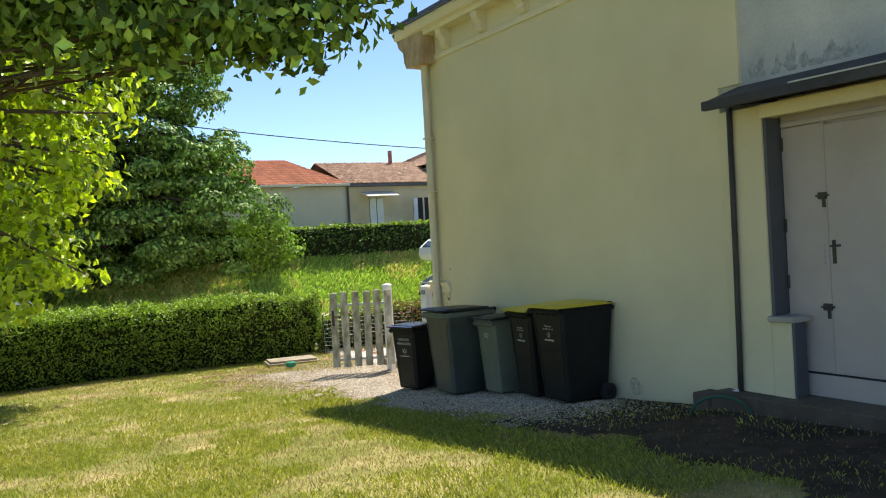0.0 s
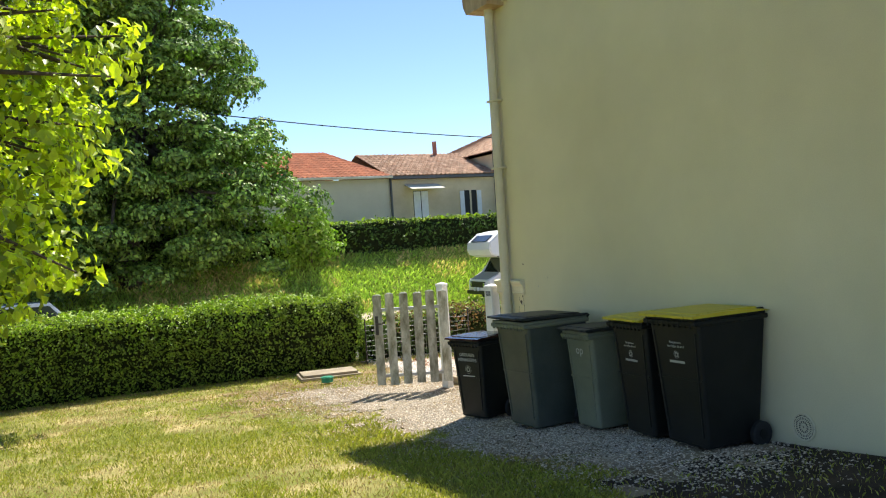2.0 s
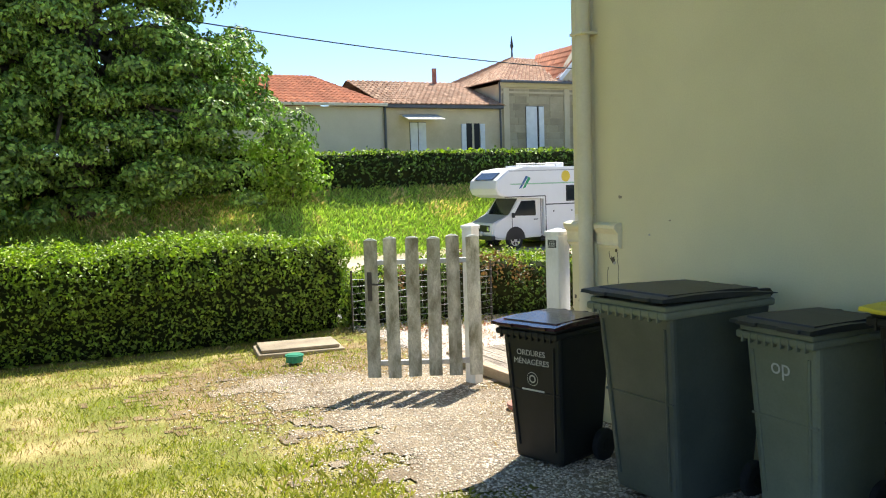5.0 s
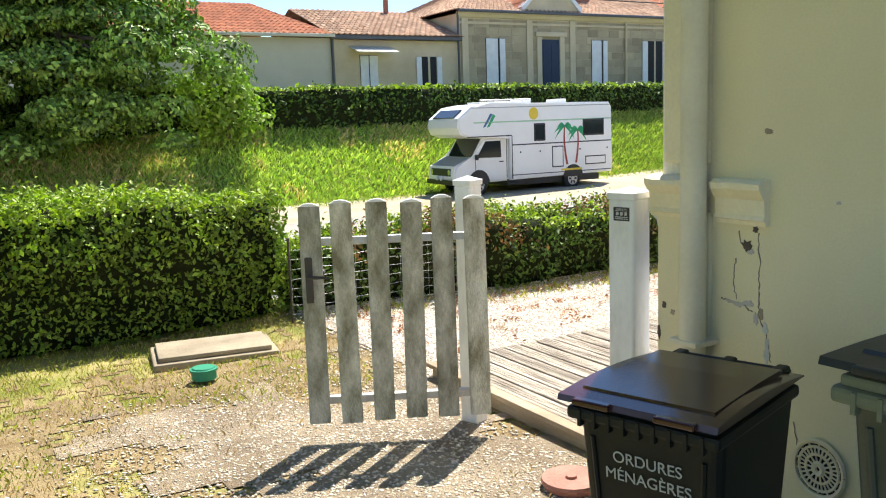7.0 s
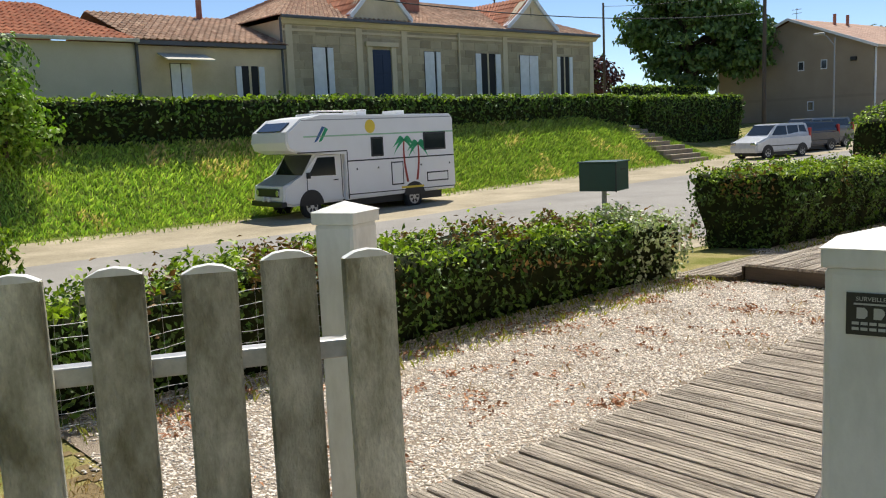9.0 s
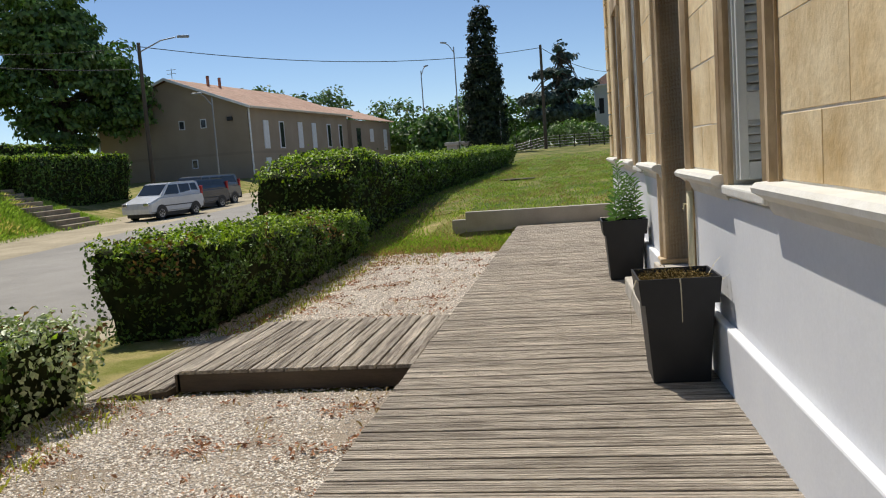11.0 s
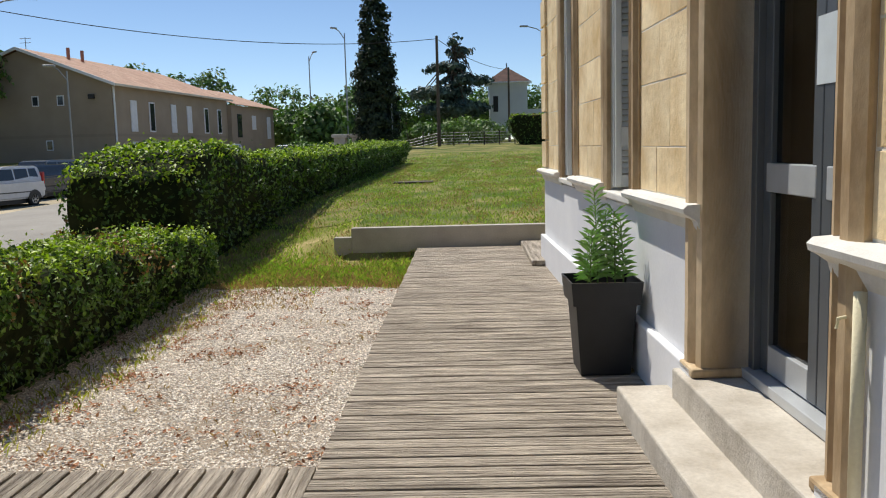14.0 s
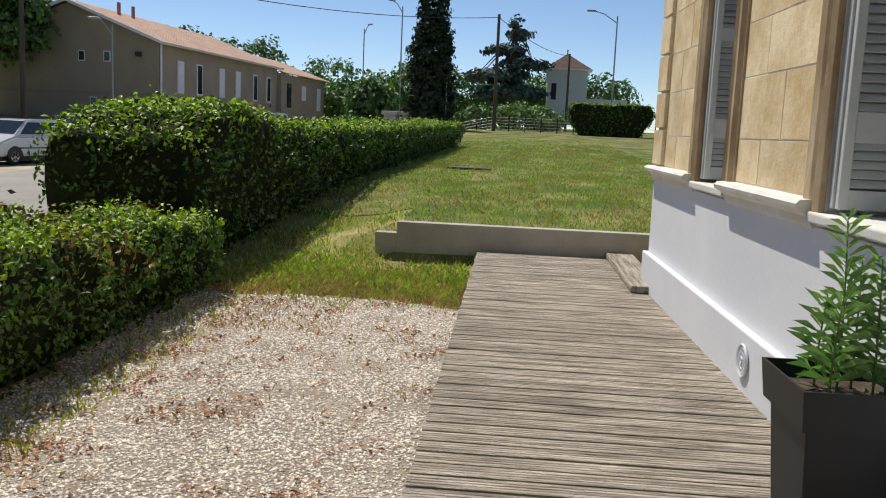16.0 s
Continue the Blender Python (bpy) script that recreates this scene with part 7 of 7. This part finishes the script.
def tree(name, label, at, trunk, crowns, n, size, material, seed, clump=0.5, per=28, droop=0.2, limbs=True, aspect=0.6, r0=0.2, shell=0.55, domed=False):
    """A tapered trunk with limbs that reach into the crown, and leaf clumps round the limbs' ends."""
    t = thing(name, label, "tree", at)
    g = np.random.default_rng(seed)
    tb = bmesh.new()
    tube(tb, [(0, 0, -0.4), (0.05, 0.02, trunk * 0.3), (0, 0.06, trunk * 0.65), (0.03, 0, trunk)], [r0 * 1.3, r0, r0 * 0.85, r0 * 0.55], 10)
    tk = part("trunk", tb, "bark", t, smooth=True)
    pos, nor = [], []
    vol = [c[3] * c[4] * c[5] for c in crowns]
    for c, v in zip(crowns, vol):
        c0, rad = np.array(c[:3]), np.array(c[3:6])
        k = max(3, int(n / per * v / sum(vol)))
        d = g.normal(0, 1, (k, 3))
        d /= np.linalg.norm(d, axis=1)[:, None]
        rr = shell + (1 - shell) * g.random(k) ** 0.6
        wobs = np.array([1 + 0.28 * noise.noise(Vector(q) * 1.7 + Vector((seed, 0, 0))) for q in d])
        cen = c0 + d * rad * (rr * wobs)[:, None]
        if limbs:
            lb = bmesh.new()
            for q in cen[:: max(1, k // 9)]:
                base = Vector((0, 0, trunk * g.uniform(0.45, 1.0)))
                e = Vector(q)
                mid = base.lerp(e, 0.5) + Vector((0, 0, 0.12 * (e - base).length))
                tube(lb, [base, mid, e], [r0 * 0.4, r0 * 0.22, r0 * 0.06], 6)
            tagged(part("branchwork", lb, "bark", tk), kind="stuff")
        m = per
        off = g.normal(0, 1, (k, m, 3))
        off *= (1.5 * g.random((k, m, 1)) ** 0.45) / np.linalg.norm(off, axis=2, keepdims=True)
        if domed:
            # leaves lie on the upper shell of each clump; one in four fills the inside
            u = off / np.linalg.norm(off, axis=2, keepdims=True)
            u[..., 2] = np.abs(u[..., 2]) * 1.0 - 0.25
            off = np.where(g.random((k, m, 1)) < 0.78, u * g.uniform(0.85, 1.1, (k, m, 1)), off * 0.7)
        off *= clump * g.uniform(0.6, 1.3, (k, 1, 1)) * np.array([1, 1, 0.72])
        p = (cen[:, None] + off).reshape(-1, 3)
        out = (0.15 if domed else 0.45) * np.repeat(d, m, axis=0) + off.reshape(-1, 3) / clump * (1.3 if domed else 0.7)
        out[:, 2] += 0.4
        pos.append(p)
        nor.append(out)
    leaves("crown", np.concatenate(pos), np.concatenate(nor), size, material, t, seed, "stuff", 0.35 if domed else 0.55, aspect, droop)
    return t


tree("tree", "large dark evergreen tree beyond the road", (4.5, 36.0, 0.3), 6.0, [(0.4, -0.5, 6.0, 4.7, 3.6, 5.0), (-5.5, -1, 4.5, 4.5, 3.2, 4.2), (-0.3, -0.5, 10.5, 3.6, 3.0, 4.4), (-4.6, 0, 10.0, 4.6, 3.2, 4.6), (3.5, -1.6, 3.1, 2.8, 2.0, 2.7), (-5.0, -2.2, 1.6, 4.5, 2.2, 2.0), (3.8, 0.4, 3.6, 2.4, 1.8, 2.6), (-10.0, -1.5, 3.2, 4.0, 2.6, 3.6), (-0.8, -2.0, 2.3, 4.4, 1.4, 2.2)], 310000, 0.17, "leaf_dark", 21, 0.7, 230, r0=0.4, shell=0.45, domed=True)
tree("shrub", "light green leafy shrub beside the dark tree", (11.2, 35.2, 1.2), 1.4, [(-0.4, 0, 0.8, 1.1, 1.0, 1.1), (0.6, 0, 0.4, 0.7, 0.7, 0.7)], 2600, 0.18, "leaf_shrub", 22, 0.3, 14, r0=0.06)
tree("tree", "broad garden tree with large bright green leaves overhanging the lawn", (-2.8, 11.5, -0.5), 4.2, [(3.5, 3.3, 3.6, 1.3, 1.3, 1.9), (3.3, 3.0, 1.9, 1.15, 1.2, 0.95), (1.4, 2.5, 4.2, 2.2, 2.2, 2.0), (2.4, 0.5, 6.2, 2.6, 2.6, 1.6), (0, 0, 5.5, 2.6, 2.6, 2.0), (4.6, 2.6, 4.9, 0.75, 0.9, 0.9)], 38000, 0.165, "leaf_bright", 23, 0.36, 40, 0.8, r0=0.22)
# the last crown is added out of view, only to shade the branch
tree("tree", "overhanging branch of dark lobed leaves above the lawn", (-1.6, 6.8, -0.3), 3.0, [(3.35, -2.0, 3.2, 0.42, 0.4, 0.36), (3.7, -2.1, 3.35, 0.32, 0.3, 0.24), (2.9, -1.8, 3.3, 0.55, 0.5, 0.4), (2.3, -1.5, 3.4, 0.7, 0.6, 0.5), (1.5, -1.1, 3.6, 0.9, 0.7, 0.6), (0.3, 0, 4.0, 1.2, 1.0, 0.8), (4.0, -1.4, 5.3, 1.7, 1.3, 0.6)], 44000, 0.09, "leaf_dark", 24, 0.16, 24, 0.8, r0=0.055)
tree("tree", "tall broad green tree behind the hedge", (64.5, 48.9, 0.8), 7, [(0, 0, 7.5, 4.6, 4.4, 5.0), (-1.0, 0.5, 11.5, 3.6, 3.4, 3.2), (3.2, -2.5, 6.5, 2.6, 2.4, 3.2)], 34000, 0.42, "leaf_far", 25, 0.9, 60, r0=0.5, domed=True)
tree("cypress", "tall narrow dark cypress", (71.2, 19.2, 0.4), 3, [(0, 0, 2.6, 1.5, 1.5, 2.6), (0, 0, 5.4, 1.45, 1.45, 3.0), (0, 0, 8.6, 1.0, 1.0, 3.2)], 20000, 0.26, "cypress", 26, 0.25, 20, -0.8, limbs=False, r0=0.2, shell=0.5)
tree("cedar", "blue-green cedar with flat tiers", (97, 13.9, 1.4), 9.5, [(0, 0, 3.2, 3.4, 3.4, 0.7), (0, 1.5, 4.8, 3.0, 3.4, 0.5), (0, -1.0, 6.0, 2.4, 2.6, 0.5), (0, 0.8, 7.2, 1.8, 2.2, 0.45), (0, -0.2, 8.6, 1.1, 1.3, 0.5), (0, 0, 9.8, 0.5, 0.6, 0.8)], 9000, 0.42, "leaf_blue", 27, 0.35, 18, r0=0.3, shell=0.2)
tree("red_tree", "dark red leafed tree behind the stone house", (54.5, 50.5, 1.6), 1.5, [(0, 0, 2.4, 2.2, 2.0, 1.7)], 2600, 0.3, "leaf_red", 28, 0.4, 14, r0=0.12)
TREES = [(108, 32.5, 3.2, 5.0, "leaf_far"), (120, 45, 3.6, 9.5, "leaf_far"), (107, 28.2, 4.2, 6.0, "leaf_far"), (103, 24, 4.4, 7.2, "leaf_far"), (108, 19.5, 4.4, 6.4, "leaf_far"), (112, 14, 4.6, 5.2, "leaf_far"), (104, 10, 3.6, 4.6, "leaf_far"), (118, 9, 5.0, 6.6, "leaf_far"), (120, 3, 5.0, 6.6, "leaf_far"), (84, 25.2, 2.0, 4.4, "leaf_far"), (100, 46, 6, 8.4, "leaf_far"), (112, 52, 6, 9.5, "leaf_far"), (90, 58, 5, 8.5, "leaf_far"), (125, 38, 6, 7.5, "leaf_far"), (60, 58, 4, 6.5, "leaf_far_pale")]
for i, (x, y, r, h, m) in enumerate(TREES):
    tree("tree", "rounded green tree in the distance", (x, y, height(x, y)), h * 0.5, [(0, 0, h * 0.6, r * 0.8, r * 0.8, h * 0.42), (r * 0.3, r * 0.2, h * 0.42, r * 0.7, r * 0.7, h * 0.3)], 2600, 0.55, m, 40 + i, 0.7, 14, limbs=False, r0=0.25)
BUSHES = [(82, 16.5, 1.5, 1.6, "leaf_far"), (84, 13.6, 1.8, 2.0, "leaf_far_pale"), (85, 11.2, 1.6, 1.7, "leaf_far_pale"), (83, 19, 1.4, 1.6, "leaf_far"), (80, 22.5, 1.7, 1.5, "leaf_far"), (78, 25.5, 1.7, 1.4, "leaf_far")]
for i, (x, y, r, h, m) in enumerate(BUSHES):
    tree("bush", "leafy bush at the top of the lawn", (x, y, height(x, y)), 0.8, [(0, 0, h * 0.55, r, r, h * 0.6)], 1500, 0.32, m, 70 + i, 0.35, 14, limbs=False, r0=0.08)
hedge("hedge", "round clipped hedge with red tips on the lawn", 0, 3.0, 0, 5.6, lambda x: 3.0, 31, 70, 0.16, at=(70.0, 4.5), rust=0.15)
hedge("hedge", "dense hedge behind the stone house corner", 50.5, 60, 44.5, 46, lambda x: 3.4, 32, 40, 0.2)

# ---- grass, stones and boards ----


def scatter(n, x0, x1, y0, y1, seed, keep):
    g = np.random.default_rng(seed)
    out = []
    for x, y in zip(g.uniform(x0, x1, n), g.uniform(y0, y1, n)):
        if keep(x, y, g):
            out.append((x, y, height(x, y)))
    return np.array(out), g


def grass(name, label, pts, g, h, w, material, dry=None):
    """Single bent blades, one triangle pair each, joined in one object."""
    n = len(pts)
    a = g.uniform(0, 2 * math.pi, n)
    d = np.column_stack([np.cos(a), np.sin(a), np.zeros(n)])
    s = np.column_stack([-np.sin(a), np.cos(a), np.zeros(n)])
    hh = (h * g.uniform(0.45, 1.3, n))[:, None]
    ww = (w * g.uniform(0.7, 1.3, n))[:, None]
    lean = g.uniform(0.1, 0.75, n)[:, None]
    up = np.array([[0, 0, 1.0]])
    v = np.empty((n, 4, 3))
    v[:, 0] = pts - s * ww
    v[:, 1] = pts + s * ww
    v[:, 2] = pts + up * hh * 0.6 + d * hh * lean * 0.3
    v[:, 3] = pts + up * hh * (1 - 0.3 * lean) + d * hh * lean
    i = np.arange(n)[:, None] * 4
    f = np.concatenate([i + np.array([[0, 1, 2]]), i + np.array([[1, 3, 2]])], axis=1).reshape(-1)
    me = bpy.data.meshes.new(name)
    me.vertices.add(n * 4)
    me.vertices.foreach_set("co", v.reshape(-1))
    me.loops.add(n * 6)
    me.loops.foreach_set("vertex_index", f.astype(np.int32))
    me.polygons.add(n * 2)
    me.polygons.foreach_set("loop_start", np.arange(0, n * 6, 3, dtype=np.int32))
    me.update()
    return tagged(link(name, me, material), label, "grass", kind="stuff")


def patchy(x, y):
    return noise.noise(Vector((x * 0.9, y * 0.9, 2))) + 0.6 * noise.noise(Vector((x * 2.3, y * 2.3, 7)))


def lawn_keep(x, y, g):
    if x > 6.1 or gravel_here(x, y) or soil_here(x, y) and g.random() > 0.12:
        return False
    # thin where the ground has dried out
    return g.random() < min(1, max(0.05, 0.95 - 3.4 * max(0, patchy(x, y) - 0.0))) * lerp(y, (10.5, 14.5), (1, 0.3))


p, g = scatter(300000, -1.5, 6.1, 3.2, 16.6, 1, lawn_keep)
grass("lawn_grass", "short sunlit lawn grass with dry patches", p, g, 0.045, 0.0026, "blade")
p, g = scatter(90000, -1.5, 6.2, 3.5, 16.6, 2, lambda x, y, g: patchy(x, y) > 0.2 - 0.3 * max(0, y - 12) / 4 and not soil_here(x, y) and (not gravel_here(x, y) or g.random() < (0.7 if x < 5.8 and y > 11.2 else 0.12)))
grass("dry_grass", "dry straw-coloured grass in the lawn", p, g, 0.035, 0.0024, "dry_blade")
p, g = scatter(9000, 3.2, 4.9, 4.5, 11.4, 3, lambda x, y, g: abs(x - 3.95) < 0.35 + 0.2 * noise.noise(Vector((y * 2, 0, 0))) and not gravel_here(x, y))
grass("long_grass", "longer grass along the edge of the gravel", p, g, 0.07, 0.0026, "blade")
p, g = scatter(120000, 21.4, 58, 9.0, 17.2, 4, lambda x, y, g: (x > 24.3 or y > 14.0) and g.random() < lerp(x, (21.4, 22.8), (0.1, 1)) and (x > 24.3 or y > 12) and y < 17.2 - max(0, x - 22) * 0.05 and g.random() < min(1, max(0.15, 0.7 - 0.7 * patchy(x, y))) * lerp(x, (24, 57), (1, 0.2)))
grass("far_lawn_grass", "grass on the lawn beyond the deck", p, g, 0.08, 0.007, "bank_blade")
p, g = scatter(90000, 20.3, 52, 9.0, 17.0, 14, lambda x, y, g: (x > 24.3 or y > 14.0) and y < 17.0 - max(0, x - 22) * 0.05 and patchy(x * 0.45, y * 1.2) > 0.06)
grass("dry_lawn_grass", "dry straw-coloured grass on the lawn beyond the deck", p, g, 0.06, 0.007, "dry_blade")
p, g = scatter(5200, 20.4, 24.0, 13.95, 16.7, 5, lambda x, y, g: not gravel_here(x, y) and g.random() < lerp(x, (21.6, 22.8), (0.06, 1)) and patchy(x, y) < 0.25)
grass("long_grass", "tufts of longer grass beside the end of the deck", p, g, 0.10, 0.005, "bank_blade")
p, g = scatter(24000, 20.8, 23.8, 13.95, 16.6, 25, lambda x, y, g: not gravel_here(x, y) and g.random() < lerp(x, (22.2, 23.8), (1, 0.15)))
grass("dead_grass", "dead brown grass between the gravel and the lawn", p, g, 0.06, 0.005, "dry_blade")
p, g = scatter(110000, -10, 42, 33.5, 36.5, 6, lambda x, y, g: True)
# the western blades get the sunlit copy of the material
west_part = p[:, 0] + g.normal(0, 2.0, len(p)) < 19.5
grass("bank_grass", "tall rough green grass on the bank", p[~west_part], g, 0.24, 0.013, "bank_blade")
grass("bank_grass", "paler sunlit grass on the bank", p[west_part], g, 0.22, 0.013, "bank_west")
p, g = scatter(36000, -4, 42, 33.5, 36.4, 15, lambda x, y, g: patchy(x * 0.35, y * 0.5) > lerp(x, (13, 24), (0.02, 0.3)))
grass("dry_bank_grass", "dry seeding grass on the bank", p, g, 0.25, 0.010, "bank_dry")
p, g = scatter(9000, -12, 42, 32.6, 33.9, 16, lambda x, y, g: g.random() < (y - 32.5) / 1.2 and not (16.8 < x < 23.8 and y < 33.6))
grass("verge_grass", "rough grass along the foot of the bank", p, g, 0.18, 0.014, "bank_blade")
p, g = scatter(8000, 3.6, 21.0, 10.5, 16.6, 7, lambda x, y, g: gravel_here(x, y) and (x < 6.2 or y > 13.95) and patchy(x * 1.7, y * 1.7) > 0.16)
grass("weeds", "sparse dry weeds in the gravel", p, g, 0.06, 0.004, "dry_blade")
p, g = scatter(3000, 6.3, 21.5, 15.95, 16.5, 8, lambda x, y, g: not 13.0 < x < 15.1)
grass("hedge_foot_weeds", "weeds along the foot of the hedge", p, g, 0.075, 0.006, "blade")
p, g = scatter(26000, 6.6, 22.0, 13.95, 16.35, 9, lambda x, y, g: not 13.0 < x < 15.1 and patchy(x * 2.9 + 4, y * 2.9) + 0.45 * max(0, y - 15.5) > 0.06 + 0.6 * g.random())
p[:, 2] += 0.03
tagged(leaves("dry_leaves", p, np.tile([0, 0, 1.0], (len(p), 1)), 0.036, "dry_leaf", None, 9, "stuff", 0.5), "small rust-coloured weeds on the gravel", "weeds")


def stones(name, label, pts, g, size, material="stone"):
    """Small angular stones, eight faces each, in one object."""
    n = len(pts)
    base = np.array([[1, 0, 0], [0, 1, 0], [-1, 0, 0], [0, -1, 0], [0, 0, 1], [0, 0, -0.6]], float)
    fac = np.array([[0, 1, 4], [1, 2, 4], [2, 3, 4], [3, 0, 4], [1, 0, 5], [2, 1, 5], [3, 2, 5], [0, 3, 5]])
    sc = size * g.uniform(0.5, 1.4, (n, 1, 1)) * g.uniform(0.6, 1.2, (n, 6, 1))
    a = g.uniform(0, 2 * math.pi, n)
    ca, sa = np.cos(a)[:, None], np.sin(a)[:, None]
    v = base[None] * sc * np.array([1.2, 0.85, 0.6])
    x, y = v[..., 0] * ca - v[..., 1] * sa, v[..., 0] * sa + v[..., 1] * ca
    v[..., 0], v[..., 1] = x, y
    v += pts[:, None, :] + np.array([0, 0, 0.012])
    me = bpy.data.meshes.new(name)
    me.vertices.add(n * 6)
    me.vertices.foreach_set("co", v.reshape(-1))
    f = (np.arange(n)[:, None, None] * 6 + fac[None]).reshape(-1)
    me.loops.add(n * 24)
    me.loops.foreach_set("vertex_index", f.astype(np.int32))
    me.polygons.add(n * 8)
    me.polygons.foreach_set("loop_start", np.arange(0, n * 24, 3, dtype=np.int32))
    me.update()
    return tagged(link(name, me, material), label, "gravel", kind="stuff")


def gravel_keep(x, y, g):
    j = 0.5 if x < 6.25 else 0.2
    q = x + g.normal(0, j)
    w = y + g.normal(0, j)
    return gravel_here(q, w) and not (x > 6.3 and y < 13.9) and g.random() > 1.1 * max(0, patchy(x * 1.7, y * 1.7)) and (x > 6.25 or y < 11.3 or g.random() < 0.5)


p, g = scatter(120000, 3.2, 6.2, 5.5, 15.0, 11, gravel_keep)
stones("gravel", "limestone gravel beside the bins, darkened with soil and wall shade", p, g, 0.011, "garden_stone")
p, g = scatter(175000, 6.2, 21.9, 13.85, 16.7, 12, gravel_keep)
stones("gravel", "pale limestone gravel in the front yard", p, g, 0.0125)

# dead leaves blown over the bare soil
p, g = scatter(2200, 4.4, 6.1, 1.5, 9.4, 31, lambda x, y, g: g.random() < 0.35 + 0.6 * patchy(x, y))
p[:, 2] += 0.022
tagged(leaves("leaf_litter", p, np.tile([0, 0, 1.0], (len(p), 1)), 0.032, "litter", None, 32, "stuff", 0.35), "dead brown leaves on the shaded soil", "leaf litter")

# deck boards, each a piece of its own
BOARD = 0.1445
k = 0
x = 6.42
while x < 24.56:
    if k % 24 == 0:
        y0 = 11.58 + 0.0262 * (x - 6.22)
        me = board_mesh("deck_board", 13.91 - y0, BOARD - 0.019, "y", "deck")
    b = new("deck_board", me)
    b.parent = deck
    b.location = (x, (y0 + 13.91) / 2 + 0.004 * math.sin(k * 5.1), DECK - 0.028 + 0.0015 * math.sin(k * 2.3))
    b.rotation_euler = (0, 0, radians(0.12 * math.sin(k * 1.9)))
    x += BOARD
    k += 1
me = board_mesh("ramp_board", 1.93, BOARD - 0.019, "x", "deck_x")
y = 13.98
while y < 15.78:
    b = new("ramp_board", me)
    b.parent = ramp
    b.location = (14.075, y, DECK - 0.028)
    y += BOARD
me = board_mesh("ramp_board_low", 2.2, BOARD - 0.019, "x", "deck_x")
y = 15.92
while y < 19.2:
    b = new("ramp_board", me)
    b.parent = ramp
    b.location = (14.1, y, lerp(y, (15.84, 19.2), (-0.66, -1.06)))
    b.rotation_euler = (radians(-7.4), 0, 0)
    y += BOARD
